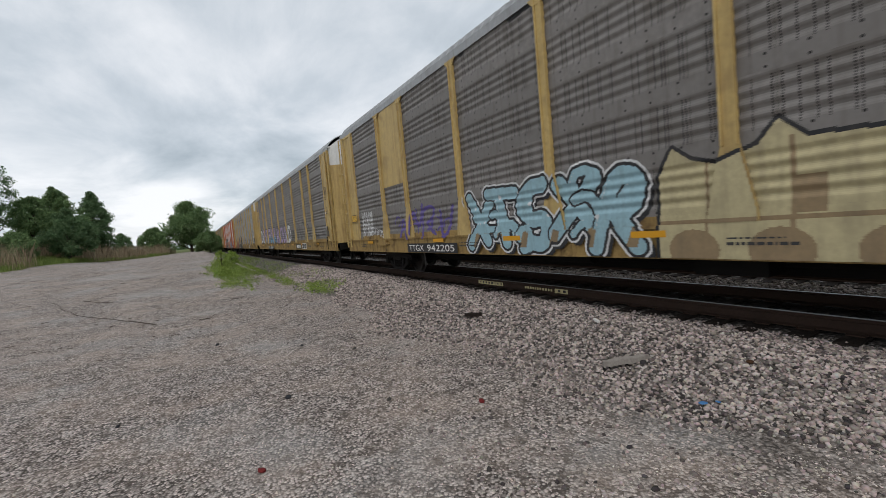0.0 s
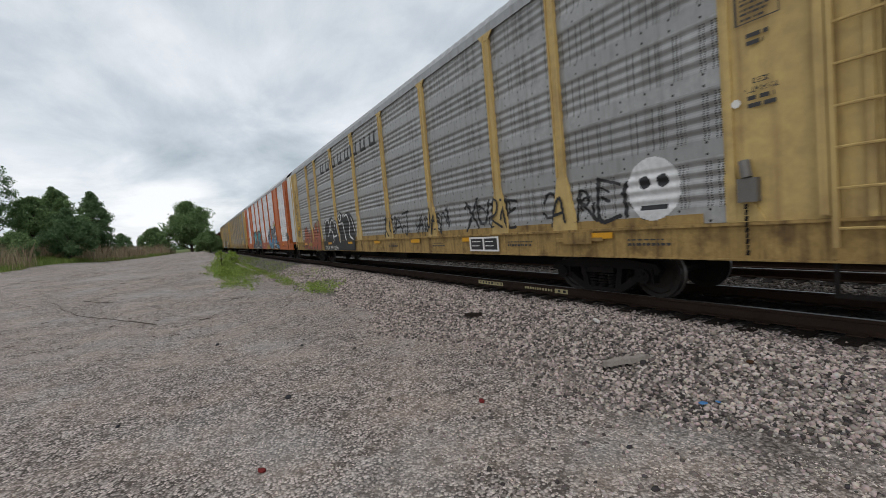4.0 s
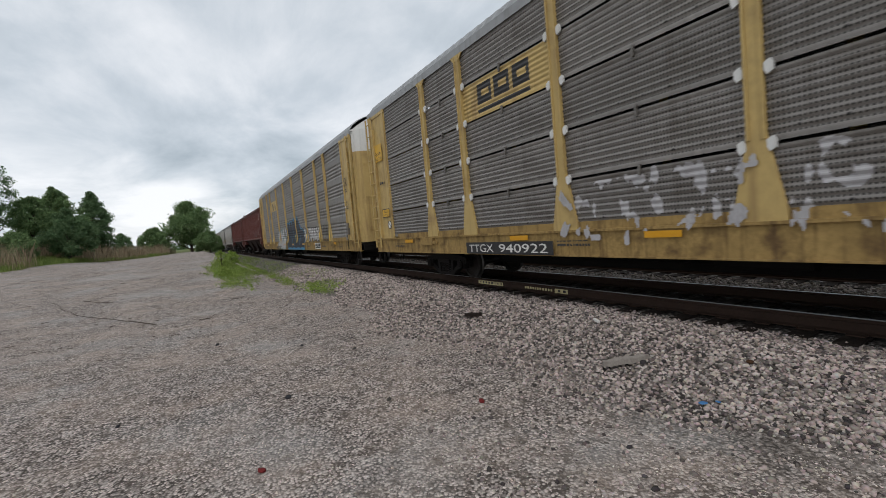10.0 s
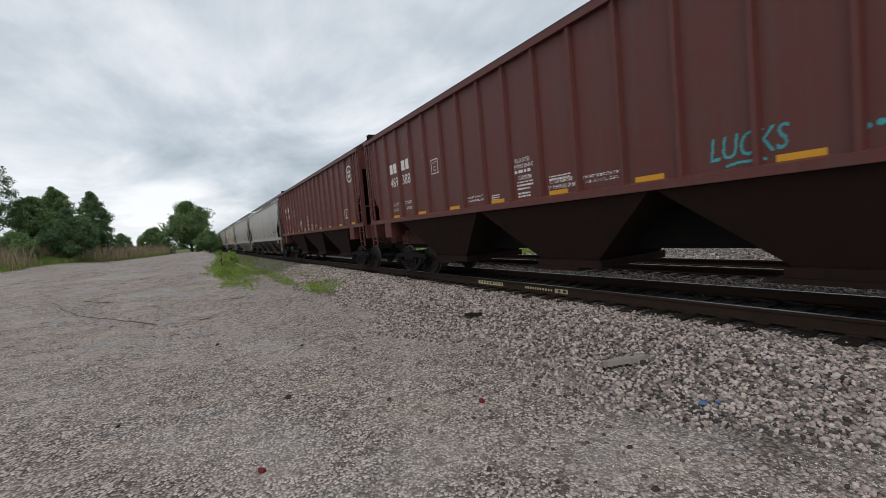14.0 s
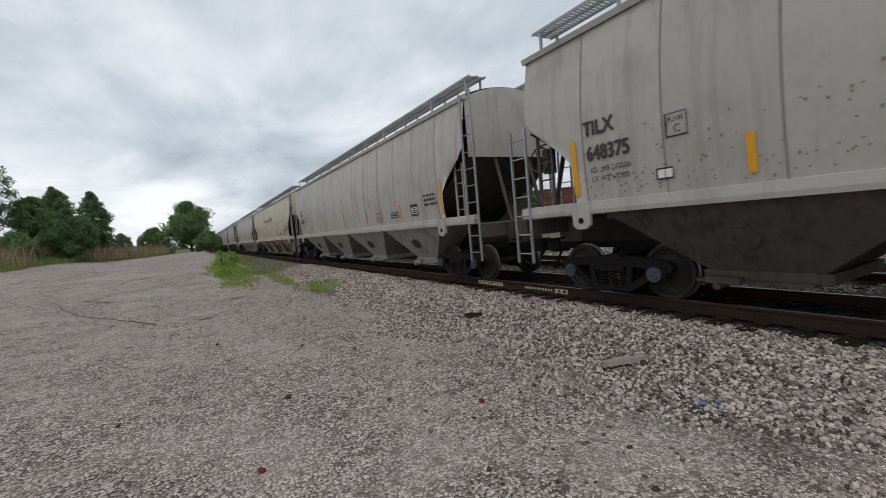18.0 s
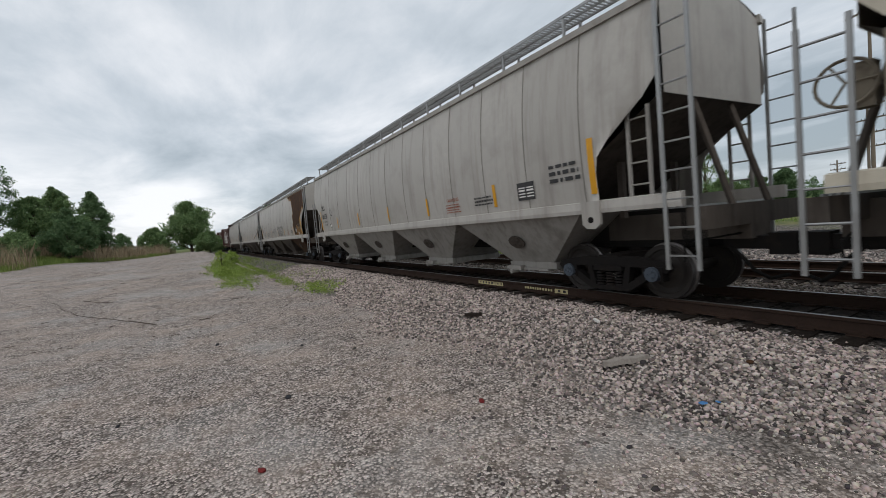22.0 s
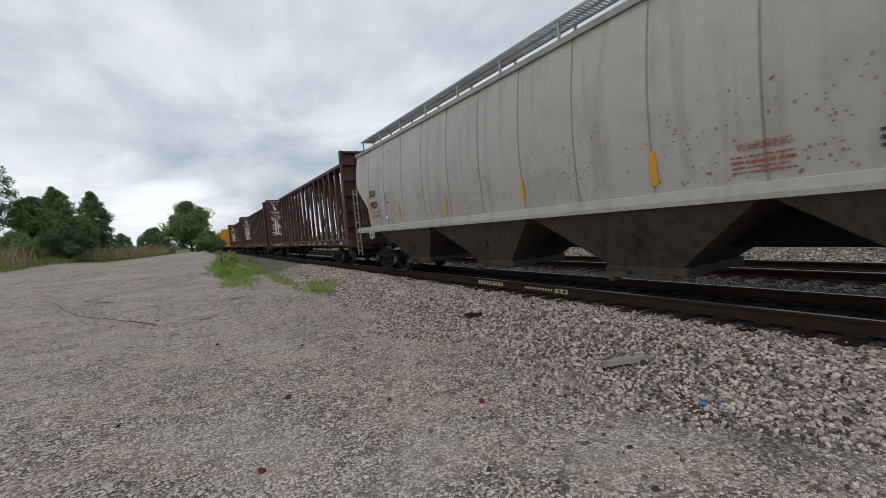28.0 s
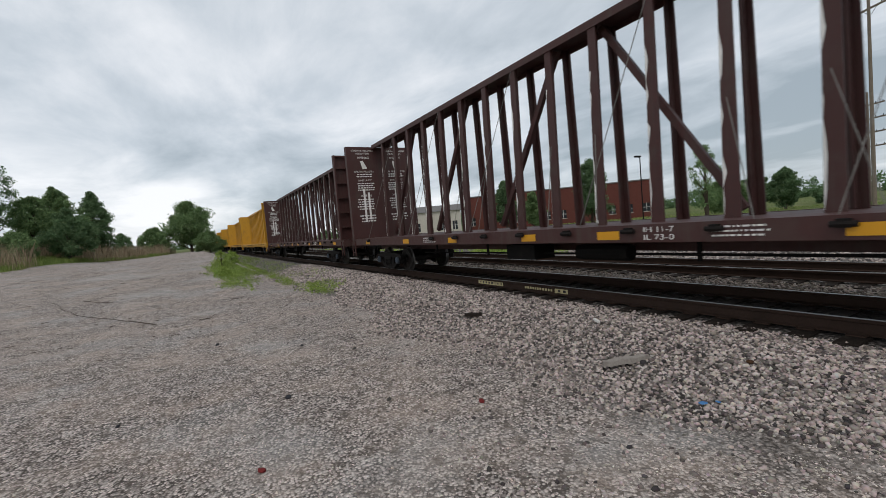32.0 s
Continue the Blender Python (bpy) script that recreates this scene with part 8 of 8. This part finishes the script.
for k, (x, y, size, mat, lab, nm) in enumerate(((0.86, 5.95, 0.05, M_DARKSTONE, "dark slag stone on the pale gravel", "stone"), (0.32, 4.19, 0.045, M_REDSTONE, "small red brick chip on the gravel", "brick_chip"),
                                  (2.72, 4.14, 0.045, M_REDSTONE, "small red brick chip on the gravel", "brick_chip"), (-1.03, 6.5, 0.035, M_DARKSTONE, "small dark stone on the gravel", "stone"),
                                  (5.25, 2.45, 0.05, M_RUSTBROWN, "rust-red stone on the ballast", "stone"), (-4.3, 13.2, 0.06, M_DARKSTONE, "dark stone on the gravel", "stone"), (0.2, 10.2, 0.05, M_DARKSTONE, "dark stone on the gravel", "stone"),
                                  (1.6, 8.6, 0.04, M_DARKSTONE, "small dark stone on the gravel", "stone"))):
    lump(nm, lab, "stone", x, y, size, 0.6, 30 + k, mat)


def twig(label, pts, r0, seed):
    r = random.Random(seed)
    s = Shape()
    full = []
    for (a, b), (c, d) in zip(pts, pts[1:]):
        for k in range(4):
            t = k / 4
            full.append((a + (c - a) * t + r.uniform(-0.06, 0.06), b + (d - b) * t + r.uniform(-0.08, 0.08)))
    full.append(pts[-1])
    p3 = [Vector((x, y, ground_z(x, y) + 0.02 + r.uniform(0, 0.03))) for x, y in full]
    for i, (p, q) in enumerate(zip(p3, p3[1:])):
        s.tube(p, q, r0 * (1 - 0.6 * i / len(p3)), 5)
    for i in range(2, len(p3) - 1, 3):
        s.tube(p3[i], p3[i] + Vector((r.uniform(-0.3, 0.3), r.uniform(-0.4, 0.4), r.uniform(0.02, 0.12))), r0 * 0.5, 4, 0.003)
    return tagged(new("twig", s.mesh("twig", M_TWIG)), label, "twig")


twig("long thin fallen branch lying on the gravel", [(-1.1, 14.3), (-2.1, 16.1), (-3.6, 18.4), (-5.2, 23.0), (-6.4, 27.0)], 0.013, 1)
twig("short fallen twig lying on the gravel", [(-0.12, 13.9), (0.15, 14.0), (0.33, 14.5)], 0.012, 2)
twig("fallen branch lying on the gravel", [(-4.1, 22.3), (-3.4, 21.2), (-2.8, 20.5)], 0.014, 3)
rl = np.random.default_rng(31)
n_ = 420
ly = 4.0 + 34 * rl.random(n_) ** 0.9
lx = -0.55 * ly + (3.2 + 0.55 * ly) * rl.random(n_)
la = rl.uniform(0, np.pi, n_)
ll = rl.uniform(0.006, 0.013, n_) * np.maximum(2.0, 0.5 * ly) * rl.uniform(0.4, 1.3, n_)
lw = rl.uniform(0.004, 0.010, n_) * np.clip(ly / 9, 0.6, 1.6)
lp = on_ground(np.stack([lx, ly], 1)) + np.array([0, 0, 0.022])
d_ = np.stack([np.cos(la), np.sin(la), np.zeros(n_)], 1) * ll[:, None]
w_ = np.stack([-np.sin(la), np.cos(la), np.zeros(n_)], 1) * lw[:, None]
h_ = np.array([0, 0, 1.0]) * lw[:, None]
v_ = np.stack([lp - d_ - w_, lp - d_ + w_, lp - d_ + h_ * 1.5, lp + d_ * 0.9 - w_ * 0.5, lp + d_ * 0.9 + w_ * 0.5, lp + d_ * 0.9 + h_], 1)
tagged(new("twig_litter", cloud_mesh("twig_litter", v_, [(0, 1, 2), (3, 5, 4), (0, 2, 5), (0, 5, 3), (1, 4, 5), (1, 5, 2)], n_, M_TWIG)), "scattered dark bits of twig and bark on the gravel", "litter", kind="stuff")
twig("short fallen twig lying on the gravel", [(0.9, 17.0), (1.3, 17.4), (1.6, 18.2)], 0.010, 4)

# painted marks and bolted joint on the near rail
JX = TRACK_X - 0.7525
for name, y0, y1, z0, z1, lab in (("paint_mark", 8.85, 9.95, -0.150, -0.055, "chipped cream paint patch on the rail web"), ("paint_mark", 6.62, 7.0, -0.150, -0.055, "chipped cream paint patch on the rail web")):
    s = Shape().prism([(JX - 0.0165, RAIL_Z + z0), (JX - 0.0125, RAIL_Z + z0), (JX - 0.0105, RAIL_Z + z1), (JX - 0.0145, RAIL_Z + z1)], y0, y1)
    m = part(name, s, M_OLDPAINT, track_near, lab)
    s = Shape()
    r = random.Random(int(y0))
    a = y0 + 0.05
    while a < y1 - 0.06:
        w = r.uniform(0.03, 0.09)
        s.box(JX - 0.0185, JX - 0.0165, a, a + w, RAIL_Z - 0.125, RAIL_Z - 0.075)
        a += w + r.uniform(0.05, 0.1)
    part("mark_lettering", s, M_PAINTBLACK, m)
s = Shape()
a = 7.08
r = random.Random(5)
while a < 8.0:
    w = r.uniform(0.03, 0.06)
    s.box(JX - 0.0165, JX - 0.0125, a, a + w, RAIL_Z - 0.13, RAIL_Z - 0.075)
    a += w + 0.035
part("mark_lettering", s, M_OLDPAINT, track_near, "faded stencilled rail marking")

# ---- true length and height of the car bodies; trucks and wheels keep their size ----
RACK_TALL = 1.04


def true_size():
    done = set()
    for k, (car, y) in enumerate(ROLLING):
        tall = RACK_TALL if k < 6 else 1.0

        def high(z):
            return z if z < 1.27 else 1.27 + (z - 1.27) * tall

        trucks = [o for o in car.children if o.name.split(".")[0] == "truck"]
        fixed = {p for t in trucks for p in t.children_recursive}
        for o in car.children_recursive:
            if o in fixed:
                continue
            base = o.location.z
            o.location.y *= STRETCH
            o.location.z = high(base)
            if o in trucks or o.data in done:
                continue
            done.add(o.data)
            co = np.empty(len(o.data.vertices) * 3, np.float32)
            o.data.vertices.foreach_get("co", co)
            co = co.reshape(-1, 3)
            co[:, 1] *= STRETCH
            z = co[:, 2] + base
            co[:, 2] = np.where(z < 1.27, z, 1.27 + (z - 1.27) * tall) - high(base)
            o.data.vertices.foreach_set("co", co.reshape(-1))
            o.data.update()


true_size()

# ---- what moves: the train rolls by at a steady pace, its wheels turning ----
def motions():
    turn = {}
    for car, y in ROLLING:
        walk(car, [(0.0, pose(TRACK_X, y, RAIL_Z)), (16.0, pose(TRACK_X, y - 16 * SPEED, RAIL_Z)), (32.0, pose(TRACK_X, y - 32 * SPEED, RAIL_Z))])
        for w in car.children_recursive:
            if w.name.split(".")[0] != "wheelset":
                continue
            x, e, r = w.location
            key = (round(e, 2), round(r, 3))
            if key not in turn:
                step = 1.4 * r / SPEED
                n = math.ceil(32.0 / step)
                walk(w, [(32.0 * i / n, pose(0, e, r, math.degrees(SPEED * 32.0 * i / n / r) % 360.0)) for i in range(n + 1)])
                turn[key] = w
            else:
                # the same roll on every wheelset of that size and place
                a = turn[key].animation_data
                w.rotation_mode = "QUATERNION"
                w.animation_data_create()
                w.animation_data.action = a.action
                w.animation_data.action_slot = a.action_slot


motions()
